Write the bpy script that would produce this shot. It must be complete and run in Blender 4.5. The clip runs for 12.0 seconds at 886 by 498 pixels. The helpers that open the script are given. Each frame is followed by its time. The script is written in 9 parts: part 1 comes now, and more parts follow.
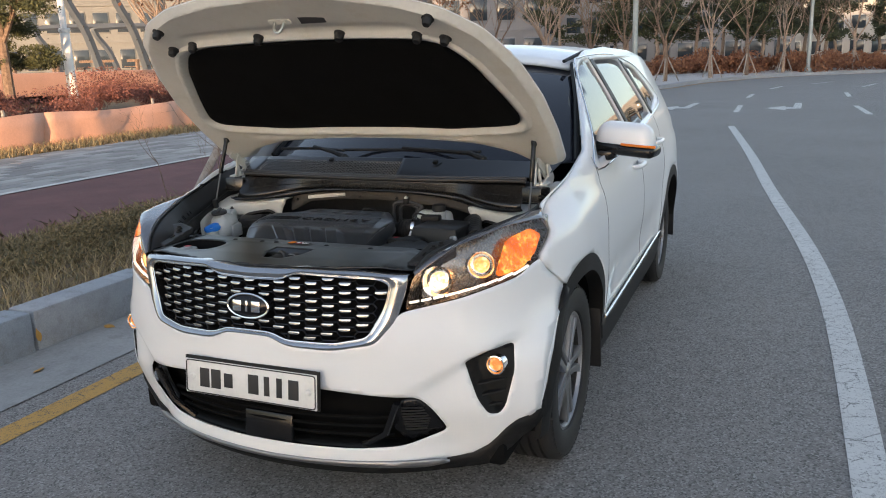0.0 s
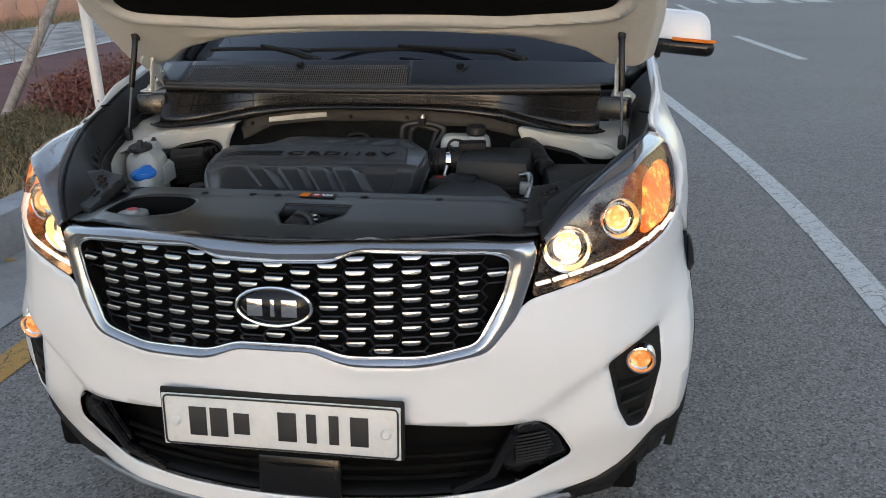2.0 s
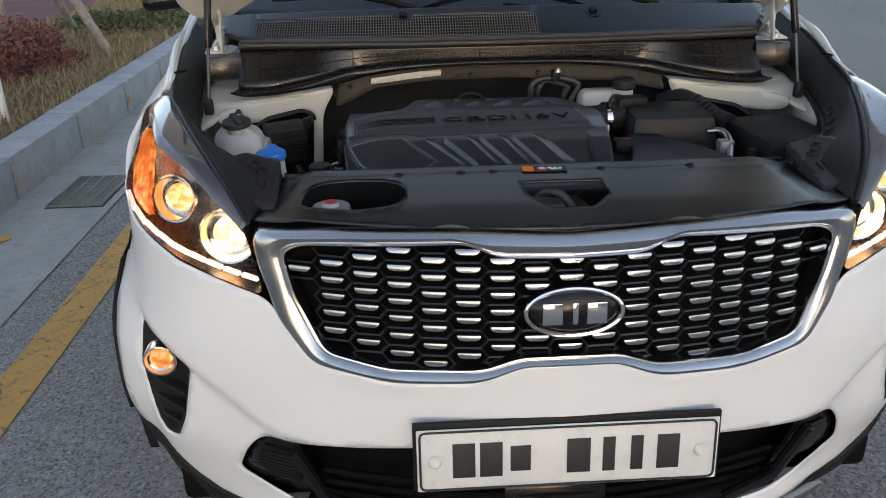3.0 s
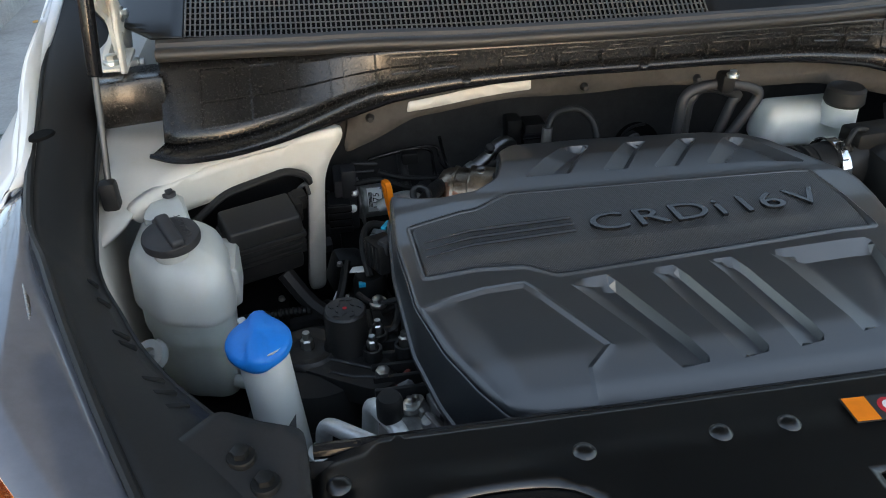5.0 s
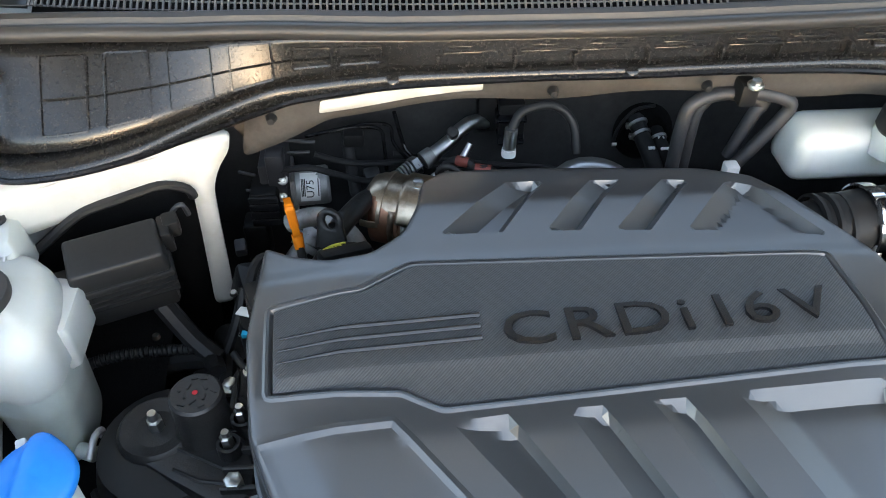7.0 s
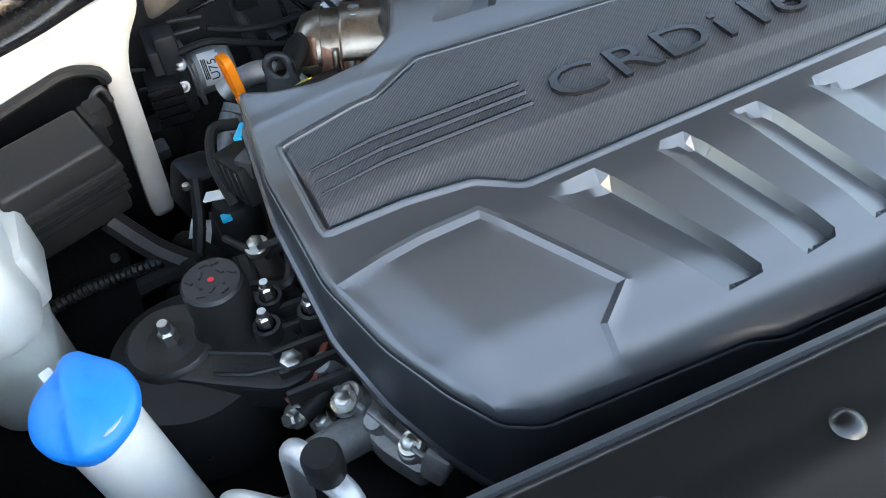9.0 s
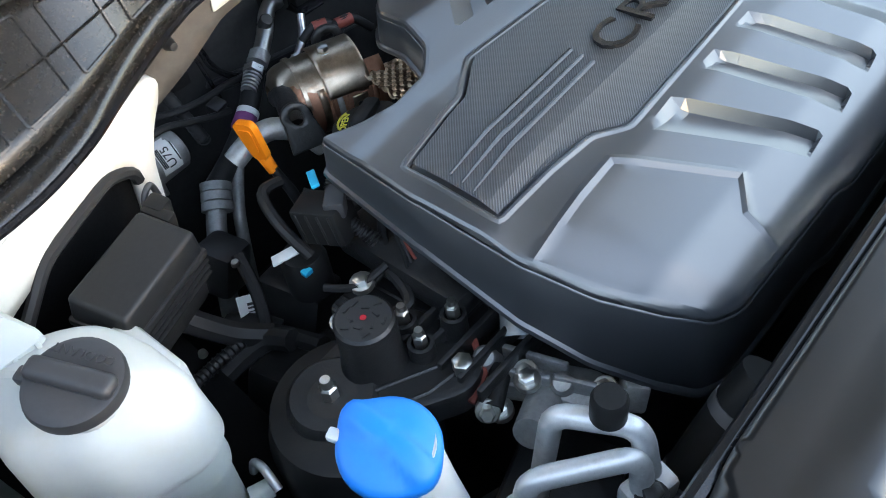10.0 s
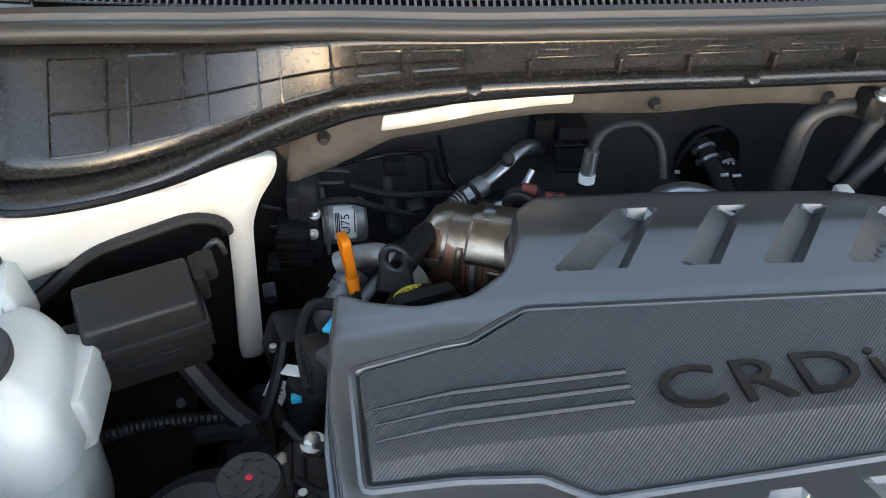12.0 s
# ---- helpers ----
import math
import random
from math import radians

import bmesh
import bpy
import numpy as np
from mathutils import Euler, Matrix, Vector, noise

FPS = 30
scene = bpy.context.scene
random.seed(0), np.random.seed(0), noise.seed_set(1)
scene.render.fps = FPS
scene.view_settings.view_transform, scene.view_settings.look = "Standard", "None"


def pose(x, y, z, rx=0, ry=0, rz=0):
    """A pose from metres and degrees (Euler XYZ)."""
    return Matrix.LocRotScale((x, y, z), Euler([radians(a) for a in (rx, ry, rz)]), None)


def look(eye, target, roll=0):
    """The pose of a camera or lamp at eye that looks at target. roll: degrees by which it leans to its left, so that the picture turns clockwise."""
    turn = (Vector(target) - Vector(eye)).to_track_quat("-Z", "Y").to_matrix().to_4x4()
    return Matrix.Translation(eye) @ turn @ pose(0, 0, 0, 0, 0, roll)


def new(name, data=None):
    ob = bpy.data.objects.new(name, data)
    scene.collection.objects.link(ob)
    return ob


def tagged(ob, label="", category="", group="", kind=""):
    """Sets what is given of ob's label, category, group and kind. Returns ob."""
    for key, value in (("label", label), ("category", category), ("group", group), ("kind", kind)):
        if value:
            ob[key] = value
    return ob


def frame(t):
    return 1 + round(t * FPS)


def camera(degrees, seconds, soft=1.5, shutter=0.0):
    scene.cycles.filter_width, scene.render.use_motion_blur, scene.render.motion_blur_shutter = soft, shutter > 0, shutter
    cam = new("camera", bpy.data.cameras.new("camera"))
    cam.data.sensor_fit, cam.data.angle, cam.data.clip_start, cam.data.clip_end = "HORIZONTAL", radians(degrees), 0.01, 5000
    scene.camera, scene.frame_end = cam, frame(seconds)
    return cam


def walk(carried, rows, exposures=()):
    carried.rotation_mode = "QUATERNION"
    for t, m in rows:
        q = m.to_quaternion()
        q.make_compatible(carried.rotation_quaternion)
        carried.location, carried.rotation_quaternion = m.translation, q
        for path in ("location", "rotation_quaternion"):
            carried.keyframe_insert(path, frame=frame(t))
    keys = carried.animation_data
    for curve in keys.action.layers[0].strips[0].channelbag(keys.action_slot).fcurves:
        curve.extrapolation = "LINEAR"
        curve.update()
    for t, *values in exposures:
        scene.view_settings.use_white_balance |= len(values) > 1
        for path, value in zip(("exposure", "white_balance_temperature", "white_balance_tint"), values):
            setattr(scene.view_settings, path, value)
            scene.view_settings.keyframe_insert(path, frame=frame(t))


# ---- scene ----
cam = camera(58.4, 12.0, soft=1.0)

PATH = [
    (0, (1.601, -2.064, 1.62), (0.849, -0.269, 1.159), -1.8),
    (0.5, (1.479, -1.982, 1.607), (0.785, -0.178, 1.094), -1.7),
    (1, (1.303, -1.791, 1.57), (0.704, 0.028, 0.996), -1.5),
    (1.5, (1.027, -1.547, 1.525), (0.562, 0.291, 0.886), -1.3),
    (2, (0.585, -1.39, 1.519), (0.293, 0.462, 0.822), -1.0),
    (2.5, (0.152, -1.201, 1.489), (0.049, 0.653, 0.747), -0.9),
    (3, (-0.273, -1.115, 1.464), (-0.179, 0.717, 0.667), -1.0),
    (3.2, (-0.381, -1.053, 1.451), (-0.222, 0.766, 0.635), -1.1),
    (4.8, (-0.503, -0.189, 1.503), (-0.215, 1.493, 0.461), -1.1),
    (5, (-0.472, -0.075, 1.489), (-0.208, 1.586, 0.406), -0.9),
    (5.5, (-0.416, 0.182, 1.476), (-0.238, 1.779, 0.285), -1.0),
    (6, (-0.359, 0.359, 1.465), (-0.245, 1.895, 0.189), -1.0),
    (6.5, (-0.335, 0.382, 1.457), (-0.253, 1.874, 0.127), -1.0),
    (7, (-0.257, 0.228, 1.529), (-0.164, 1.696, 0.174), -0.1),
    (7.2, (-0.231, 0.154, 1.57), (-0.128, 1.61, 0.202), 0.0),
    (8.8, (-0.342, 0.211, 1.4), (0.007, 1.458, -0.124), -3.2),
    (9, (-0.433, 0.252, 1.392), (0.015, 1.499, -0.106), -5.5),
    (9.5, (-0.595, 0.278, 1.398), (0.115, 1.399, -0.098), -8.6),
    (10, (-0.696, 0.369, 1.415), (0.227, 1.357, -0.058), -8.3),
    (10.5, (-0.696, 0.4, 1.414), (0.233, 1.389, -0.055), -5.6),
    (11, (-0.627, 0.344, 1.396), (-0.003, 1.575, -0.052), -3.1),
    (11.5, (-0.551, 0.325, 1.42), (-0.196, 1.728, 0.039), -0.0),
    (12, (-0.372, 0.346, 1.426), (-0.175, 1.878, 0.156), 1.5),
]
EXPOSURES = [(0, 2.0, 6600, 16), (3.2, 2.0, 6550, 15), (4.8, 2.55, 6350, 12), (5.6, 3.25, 6350, 12), (6.5, 3.7, 6350, 12), (7.2, 3.85, 6350, 12), (9.0, 4.15, 6250, 13), (9.8, 4.2, 6250, 13), (10.6, 4.0, 6250, 13), (12, 3.75, 6350, 12)]
walk(cam, [(t, look(eye, target, roll)) for t, eye, target, roll in PATH], EXPOSURES)

# ---- light ----
from mathutils.geometry import delaunay_2d_cdt

SUN_EL, SUN_AZ = radians(5.5), radians(165)   # low sun behind the camera, kept off the car by an added, unseen block
world = bpy.data.worlds.new("sky")
scene.world = world
world.use_nodes = True
wn = world.node_tree
sky = wn.nodes.new("ShaderNodeTexSky")
sky.sky_type = "NISHITA"
sky.sun_disc = False
sky.sun_elevation, sky.sun_rotation = SUN_EL, SUN_AZ
sky.air_density, sky.dust_density, sky.ozone_density = 1.0, 0.9, 1.6
haze = wn.nodes.new("ShaderNodeHueSaturation")   # thin haze greys the sky's colours
haze.inputs["Saturation"].default_value = 0.72
wn.links.new(sky.outputs[0], haze.inputs["Color"])
wn.links.new(haze.outputs[0], wn.nodes["Background"].inputs[0])
wn.nodes["Background"].inputs[1].default_value = 0.15
sun_data = bpy.data.lights.new("sun", "SUN")
sun_data.energy, sun_data.angle, sun_data.color = 2.2, radians(0.5), (1.0, 0.66, 0.36)
sun = new("sun", sun_data)
sun_way = Vector((math.sin(SUN_AZ) * math.cos(SUN_EL), math.cos(SUN_AZ) * math.cos(SUN_EL), math.sin(SUN_EL)))
sun.matrix_world = look(sun_way * 50, (0, 0, 0))

# ---- materials ----
def nodes_of(name):
    m = bpy.data.materials.new(name)
    m.use_nodes = True
    return m, m.node_tree.nodes, m.node_tree.links, m.node_tree.nodes["Principled BSDF"]


def noise_tex(n, l, scale, detail=4.0, rough=0.6):
    c = n.new("ShaderNodeTexCoord")
    t = n.new("ShaderNodeTexNoise")
    t.inputs["Scale"].default_value, t.inputs["Detail"].default_value, t.inputs["Roughness"].default_value = scale, detail, rough
    l.new(c.outputs["Object"], t.inputs["Vector"])
    return t.outputs["Fac"]


def ramp(n, l, fac, a, b, lo=0.35, hi=0.65):
    r = n.new("ShaderNodeValToRGB")
    r.color_ramp.elements[0].position, r.color_ramp.elements[1].position = lo, hi
    r.color_ramp.elements[0].color, r.color_ramp.elements[1].color = (*a, 1), (*b, 1)
    l.new(fac, r.inputs[0])
    return r.outputs[0]


def mixed(n, l, fac, a, b, kind="MIX"):
    m = n.new("ShaderNodeMix")
    m.data_type, m.blend_type = "RGBA", kind
    for k, v in ((0, fac), (6, a), (7, b)):
        if isinstance(v, (int, float)):
            m.inputs[k].default_value = v
        elif isinstance(v, tuple):
            m.inputs[k].default_value = (*v, 1)
        else:
            l.new(v, m.inputs[k])
    return m.outputs[2]


def remap(n, l, fac, a, b):
    m = n.new("ShaderNodeMapRange")
    m.inputs[3].default_value, m.inputs[4].default_value = a, b
    l.new(fac, m.inputs[0])
    return m.outputs[0]


def bump(n, l, p, height, strength, dist):
    b = n.new("ShaderNodeBump")
    b.inputs["Strength"].default_value, b.inputs["Distance"].default_value = strength, dist
    l.new(height, b.inputs["Height"])
    l.new(b.outputs[0], p.inputs["Normal"])


def material(name, col, rough=0.5, metal=0.0, var=0.15, big=6.0, fine=90.0, relief=0.15, dist=0.001, dirt=None, coat=0.0, spec=0.5, coat_rough=0.04):
    """A surface with broad stains, fine grain, uneven gloss and relief."""
    m, n, l, p = nodes_of(name)
    a, b = noise_tex(n, l, big), noise_tex(n, l, fine, 6.0, 0.7)
    dark = tuple(c * (1 - var) for c in col)
    light = tuple(min(1, c * (1 + var)) for c in col)
    c = ramp(n, l, a, dark, light)
    c = mixed(n, l, 0.5, c, ramp(n, l, b, dark, light))
    if dirt:
        d = noise_tex(n, l, big * 2.3, 8.0, 0.75)
        c = mixed(n, l, ramp(n, l, d, (0, 0, 0), (0.7, 0.7, 0.7), 0.52, 0.75), c, dirt)
    l.new(c, p.inputs["Base Color"])
    l.new(remap(n, l, b, max(0.02, rough - 0.08), min(1, rough + 0.1)), p.inputs["Roughness"])
    p.inputs["Metallic"].default_value = metal
    p.inputs["Coat Weight"].default_value = coat
    p.inputs["Coat Roughness"].default_value = coat_rough
    p.inputs["Specular IOR Level"].default_value = spec
    if relief:
        bump(n, l, p, b, relief, dist)
    return m


def glowing(name, col, power):
    m, n, l, p = nodes_of(name)
    p.inputs["Base Color"].default_value = (*col, 1)
    p.inputs["Emission Color"].default_value = (*col, 1)
    p.inputs["Emission Strength"].default_value = power
    p.inputs["Roughness"].default_value = 0.3
    return m


def sparkling(name, low, high, weak, strong, size=28):
    """A lit ribbed reflector behind coloured plastic: many small facets of uneven glow."""
    m, n, l, p = nodes_of(name)
    c = n.new("ShaderNodeTexCoord")
    v = n.new("ShaderNodeTexVoronoi")
    v.inputs["Scale"].default_value = 95
    l.new(c.outputs["Object"], v.inputs["Vector"])
    s = n.new("ShaderNodeSeparateColor")
    l.new(v.outputs["Color"], s.inputs[0])
    wide = ramp(n, l, noise_tex(n, l, size, 3, 0.6), (0, 0, 0), (1, 1, 1), 0.42, 0.62)
    k = mixed(n, l, 0.55, wide, ramp(n, l, s.outputs[0], (0, 0, 0), (1, 1, 1), 0.45, 1.0))
    l.new(ramp(n, l, k, low, high, 0.3, 0.95), p.inputs["Emission Color"])
    l.new(remap(n, l, k, weak, strong), p.inputs["Emission Strength"])
    p.inputs["Base Color"].default_value = (0.7, 0.16, 0.02, 1)
    p.inputs["Roughness"].default_value = 0.25
    bump(n, l, p, v.outputs["Distance"], 0.6, 0.003)
    return m


def clear(name):
    """A thin clear plastic cover: it lets light straight through and mirrors a little."""
    m, n, l, p = nodes_of(name)
    see, shine, mix, edge = n.new("ShaderNodeBsdfTransparent"), n.new("ShaderNodeBsdfGlossy"), n.new("ShaderNodeMixShader"), n.new("ShaderNodeFresnel")
    shine.inputs["Roughness"].default_value = 0.05
    edge.inputs["IOR"].default_value = 1.45
    l.new(edge.outputs[0], mix.inputs[0])
    l.new(see.outputs[0], mix.inputs[1])
    l.new(shine.outputs[0], mix.inputs[2])
    l.new(mix.outputs[0], n["Material Output"].inputs["Surface"])
    return m


def asphalt_material():
    m, n, l, p = nodes_of("asphalt")
    c = n.new("ShaderNodeTexCoord")
    v = n.new("ShaderNodeTexVoronoi")
    v.inputs["Scale"].default_value = 130
    l.new(c.outputs["Object"], v.inputs["Vector"])
    w = n.new("ShaderNodeTexVoronoi")
    w.inputs["Scale"].default_value = 420
    l.new(c.outputs["Object"], w.inputs["Vector"])
    stones = n.new("ShaderNodeSeparateColor")
    l.new(v.outputs["Color"], stones.inputs[0])
    base = ramp(n, l, noise_tex(n, l, 0.35), (0.222, 0.212, 0.202), (0.305, 0.290, 0.276))
    base = mixed(n, l, 0.45, base, ramp(n, l, noise_tex(n, l, 9, 8, 0.8), (0.115, 0.109, 0.103), (0.245, 0.233, 0.222)))
    base = mixed(n, l, ramp(n, l, stones.outputs[0], (0, 0, 0), (0.8, 0.8, 0.8), 0.60, 0.95), base, (0.37, 0.36, 0.35))
    base = mixed(n, l, ramp(n, l, stones.outputs[1], (0.6, 0.6, 0.6), (0, 0, 0), 0.10, 0.40), base, (0.030, 0.029, 0.028))
    l.new(base, p.inputs["Base Color"])
    p.inputs["Roughness"].default_value = 0.85
    mx = n.new("ShaderNodeMath")
    mx.operation = "ADD"
    l.new(v.outputs["Distance"], mx.inputs[0])
    l.new(w.outputs["Distance"], mx.inputs[1])
    bump(n, l, p, mx.outputs[0], 0.7, 0.0025)
    return m


def road_paint_material(name, col):
    m, n, l, p = nodes_of(name)
    c = n.new("ShaderNodeTexCoord")
    v = n.new("ShaderNodeTexVoronoi")
    v.feature = "DISTANCE_TO_EDGE"
    v.inputs["Scale"].default_value = 9
    warp = noise_tex(n, l, 5, 6, 0.7)
    add = n.new("ShaderNodeVectorMath")
    add.operation = "ADD"
    l.new(c.outputs["Object"], add.inputs[0])
    l.new(warp, add.inputs[1])
    l.new(add.outputs[0], v.inputs["Vector"])
    cracks = ramp(n, l, v.outputs["Distance"], (0.85, 0.85, 0.85), (0, 0, 0), 0.012, 0.040)
    worn = ramp(n, l, noise_tex(n, l, 60, 8, 0.8), (0, 0, 0), (0.7, 0.7, 0.7), 0.56, 0.72)
    base = mixed(n, l, noise_tex(n, l, 3), col, tuple(x * 0.8 for x in col))
    base = mixed(n, l, worn, base, tuple(x * 0.55 for x in col))
    base = mixed(n, l, cracks, base, (0.06, 0.06, 0.06))
    l.new(base, p.inputs["Base Color"])
    p.inputs["Roughness"].default_value = 0.7
    bump(n, l, p, noise_tex(n, l, 150, 4, 0.7), 0.5, 0.003)
    return m


def weave_material():
    """Black plastic with a fine twill weave."""
    m, n, l, p = nodes_of("twill_plastic")
    c = n.new("ShaderNodeTexCoord")
    w = []
    for ang in (48, -42):
        mp = n.new("ShaderNodeMapping")
        mp.inputs["Rotation"].default_value = (0, 0, radians(ang))
        l.new(c.outputs["Object"], mp.inputs[0])
        t = n.new("ShaderNodeTexWave")
        t.inputs["Scale"].default_value = 150 if ang > 0 else 30
        l.new(mp.outputs[0], t.inputs[0])
        w.append(t.outputs["Fac"])
    h = mixed(n, l, 0.12, w[0], w[1])
    l.new(ramp(n, l, h, (0.020, 0.021, 0.023), (0.052, 0.055, 0.060), 0.2, 0.8), p.inputs["Base Color"])
    l.new(remap(n, l, h, 0.55, 0.38), p.inputs["Roughness"])
    bump(n, l, p, h, 0.5, 0.0006)
    return m


def wood_bark(name, a, b):
    m, n, l, p = nodes_of(name)
    l.new(ramp(n, l, noise_tex(n, l, 14, 8, 0.7), a, b), p.inputs["Base Color"])
    p.inputs["Roughness"].default_value = 0.9
    bump(n, l, p, noise_tex(n, l, 40, 6, 0.7), 0.6, 0.01)
    return m


def leafy(name, a, b, sheen=0.3):
    m, n, l, p = nodes_of(name)
    g = n.new("ShaderNodeNewGeometry")
    l.new(ramp(n, l, g.outputs["Random Per Island"], a, b, 0.0, 1.0), p.inputs["Base Color"])
    p.inputs["Roughness"].default_value = 0.7
    p.inputs["Subsurface Weight"].default_value = 0.0
    return m


def glass_dark(name, col, rough=0.03):
    m, n, l, p = nodes_of(name)
    p.inputs["Base Color"].default_value = (*col, 1)
    p.inputs["Roughness"].default_value = rough
    p.inputs["Specular IOR Level"].default_value = 0.45
    return m


ASPHALT = asphalt_material()
LINE_WHITE = road_paint_material("white_road_paint", (0.62, 0.62, 0.60))
LINE_YELLOW = road_paint_material("yellow_road_paint", (0.55, 0.30, 0.06))
CONCRETE = material("concrete", (0.30, 0.30, 0.29), 0.85, var=0.2, big=3, fine=60, relief=0.4, dist=0.003, dirt=(0.16, 0.15, 0.14))
KERBSTONE = material("kerb_granite", (0.30, 0.32, 0.34), 0.8, var=0.25, big=5, fine=140, relief=0.5, dist=0.003, dirt=(0.17, 0.16, 0.14))
REDTRACK = material("red_track", (0.135, 0.054, 0.053), 0.9, var=0.3, big=2, fine=90, relief=0.6, dist=0.004)
SOIL = material("soil", (0.16, 0.11, 0.06), 0.95, var=0.4, big=3, fine=30, relief=0.8, dist=0.02, dirt=(0.09, 0.10, 0.04))
FARGROUND = material("far_ground", (0.22, 0.17, 0.12), 0.95, var=0.3, big=0.1, fine=3, relief=0.3, dist=0.03)
PINK = material("salmon_sheet", (0.62, 0.34, 0.24), 0.7, var=0.12, big=1.2, fine=25, relief=0.3, dist=0.01)
PAINT = material("white_car_paint", (0.76, 0.77, 0.78), 0.38, var=0.012, big=3, fine=300, relief=0.0, coat=0.6, coat_rough=0.06)
CREAM = material("primer_under_hood", (0.60, 0.58, 0.53), 0.42, var=0.05, big=4, fine=60, relief=0.05, dirt=(0.50, 0.45, 0.37))
BAYWHITE = material("bay_white_paint", (0.56, 0.55, 0.51), 0.38, var=0.04, big=9, fine=70, relief=0.05, dirt=(0.50, 0.46, 0.37))
CHROME = material("chrome", (0.80, 0.80, 0.80), 0.10, 1.0, var=0.03, fine=120, relief=0.0)
SATIN = material("satin_silver", (0.30, 0.30, 0.31), 0.45, 0.9, var=0.05, fine=150, relief=0.05)
ALU = material("cast_aluminium", (0.36, 0.36, 0.35), 0.55, 0.75, var=0.25, big=14, fine=120, relief=0.4, dirt=(0.20, 0.18, 0.16))
STEELPIPE = material("steel_pipe", (0.62, 0.62, 0.61), 0.32, 1.0, var=0.12, big=20, fine=120, relief=0.1)
HEATSHIELD = material("heat_shield", (0.50, 0.41, 0.31), 0.33, 1.0, var=0.3, big=12, fine=80, relief=0.3, dirt=(0.20, 0.12, 0.07))
RUSTY = material("hot_steel", (0.36, 0.19, 0.12), 0.5, 0.8, var=0.3, big=16, fine=100, relief=0.4)
BOXPLASTIC = material("box_plastic", (0.016, 0.016, 0.016), 0.45, var=0.25, big=5, fine=260, relief=0.25, dist=0.0004, spec=0.3)
VENT = material("vent_plastic", (0.085, 0.085, 0.085), 0.40, var=0.2, fine=260, relief=0.0, spec=0.5)
COWLSEAL = material("cowl_seal", (0.030, 0.028, 0.026), 0.42, var=0.2, big=9, fine=200, relief=0.1, dist=0.0004, spec=0.45)
BLACKPLASTIC = material("black_plastic", (0.012, 0.012, 0.0118), 0.5, var=0.25, big=5, fine=260, relief=0.25, dist=0.0004, spec=0.18)
COVERPLASTIC = material("cover_plastic", (0.025, 0.027, 0.030), 0.34, var=0.12, big=5, fine=700, relief=0.22, dist=0.0003, spec=1.0, coat=0.35, coat_rough=0.28)
GLOSSBLACK = material("gloss_black", (0.008, 0.008, 0.009), 0.2, var=0.2, big=4, fine=200, relief=0.03, dist=0.0003, spec=0.3)
SHROUDBLACK = material("shroud_plastic", (0.0030, 0.0030, 0.0031), 0.30, var=0.25, big=9, fine=600, relief=0.0, dist=0.0003, dirt=(0.0060, 0.0060, 0.0062), spec=0.75)
COWLPLASTIC = material("cowl_plastic", (0.013, 0.012, 0.011), 0.25, var=0.15, big=7, fine=260, relief=0.0, spec=0.5)
RUBBER = material("rubber", (0.016, 0.0158, 0.0158), 0.5, var=0.2, big=8, fine=120, relief=0.2, dist=0.0005, spec=0.3)
TYRE = material("tyre_rubber", (0.014, 0.0138, 0.014), 0.7, var=0.25, big=6, fine=90, relief=0.3, dirt=(0.028, 0.027, 0.025))
# Insulation felt; the same near-black also paints shade into voids and backings.
FELT_VOID = material("felt", (0.0055, 0.0055, 0.0056), 0.95, var=0.3, big=10, fine=200, relief=0.5, dist=0.002, spec=0.08)
FIREWALL = material("firewall_mat", (0.040, 0.040, 0.040), 0.85, var=0.3, big=7, fine=60, relief=0.4, dist=0.002, spec=0.15)
BULKMAT = material("bulkhead_felt", (0.062, 0.056, 0.050), 0.8, var=0.25, big=9, fine=120, relief=0.3, dist=0.001, spec=0.2)
STRIPEGLOSS = material("stripe_gloss", (0.012, 0.012, 0.013), 0.16, var=0.1, big=6, fine=200, relief=0.0, spec=0.5)
DARKMETAL = material("dark_engine_metal", (0.045, 0.043, 0.041), 0.5, 0.5, var=0.4, big=15, fine=90, relief=0.5, dist=0.002)
CASTBLACK = material("black_casting", (0.014, 0.014, 0.014), 0.38, 0.0, var=0.3, big=15, fine=200, relief=0.6, dist=0.001, spec=0.5)
BOLT = material("zinc_bolt", (0.55, 0.55, 0.52), 0.32, 1.0, var=0.15, fine=200, relief=0.1)
TWILL = weave_material()
TANK = material("milky_tank", (0.55, 0.565, 0.54), 0.38, var=0.04, big=8, fine=60, relief=0.05, dirt=(0.53, 0.52, 0.45))
FILLED = material("milky_tank_filled", (0.56, 0.60, 0.56), 0.38, var=0.06, big=9, fine=60, relief=0.05, dirt=(0.54, 0.54, 0.46))
PIPEALU = material("pale_pipe", (0.66, 0.66, 0.65), 0.42, 0.55, var=0.12, big=20, fine=140, relief=0.15, dirt=(0.40, 0.39, 0.37))
BLUECAP = material("blue_cap", (0.010, 0.18, 0.62), 0.48, var=0.1, fine=120, relief=0.1)
ORANGE = material("orange_plastic", (0.85, 0.22, 0.006), 0.5, var=0.06, fine=120, relief=0.1, spec=0.25)
PAPER = material("white_label", (0.75, 0.75, 0.73), 0.6, var=0.05, fine=80, relief=0.0)
INK = material("black_ink", (0.02, 0.02, 0.02), 0.6, var=0.1, relief=0.0)
REDINK = material("red_print", (0.55, 0.02, 0.03), 0.5, var=0.1, relief=0.0)
YELLOWINK = material("yellow_print", (0.50, 0.45, 0.05), 0.5, var=0.1, relief=0.0)
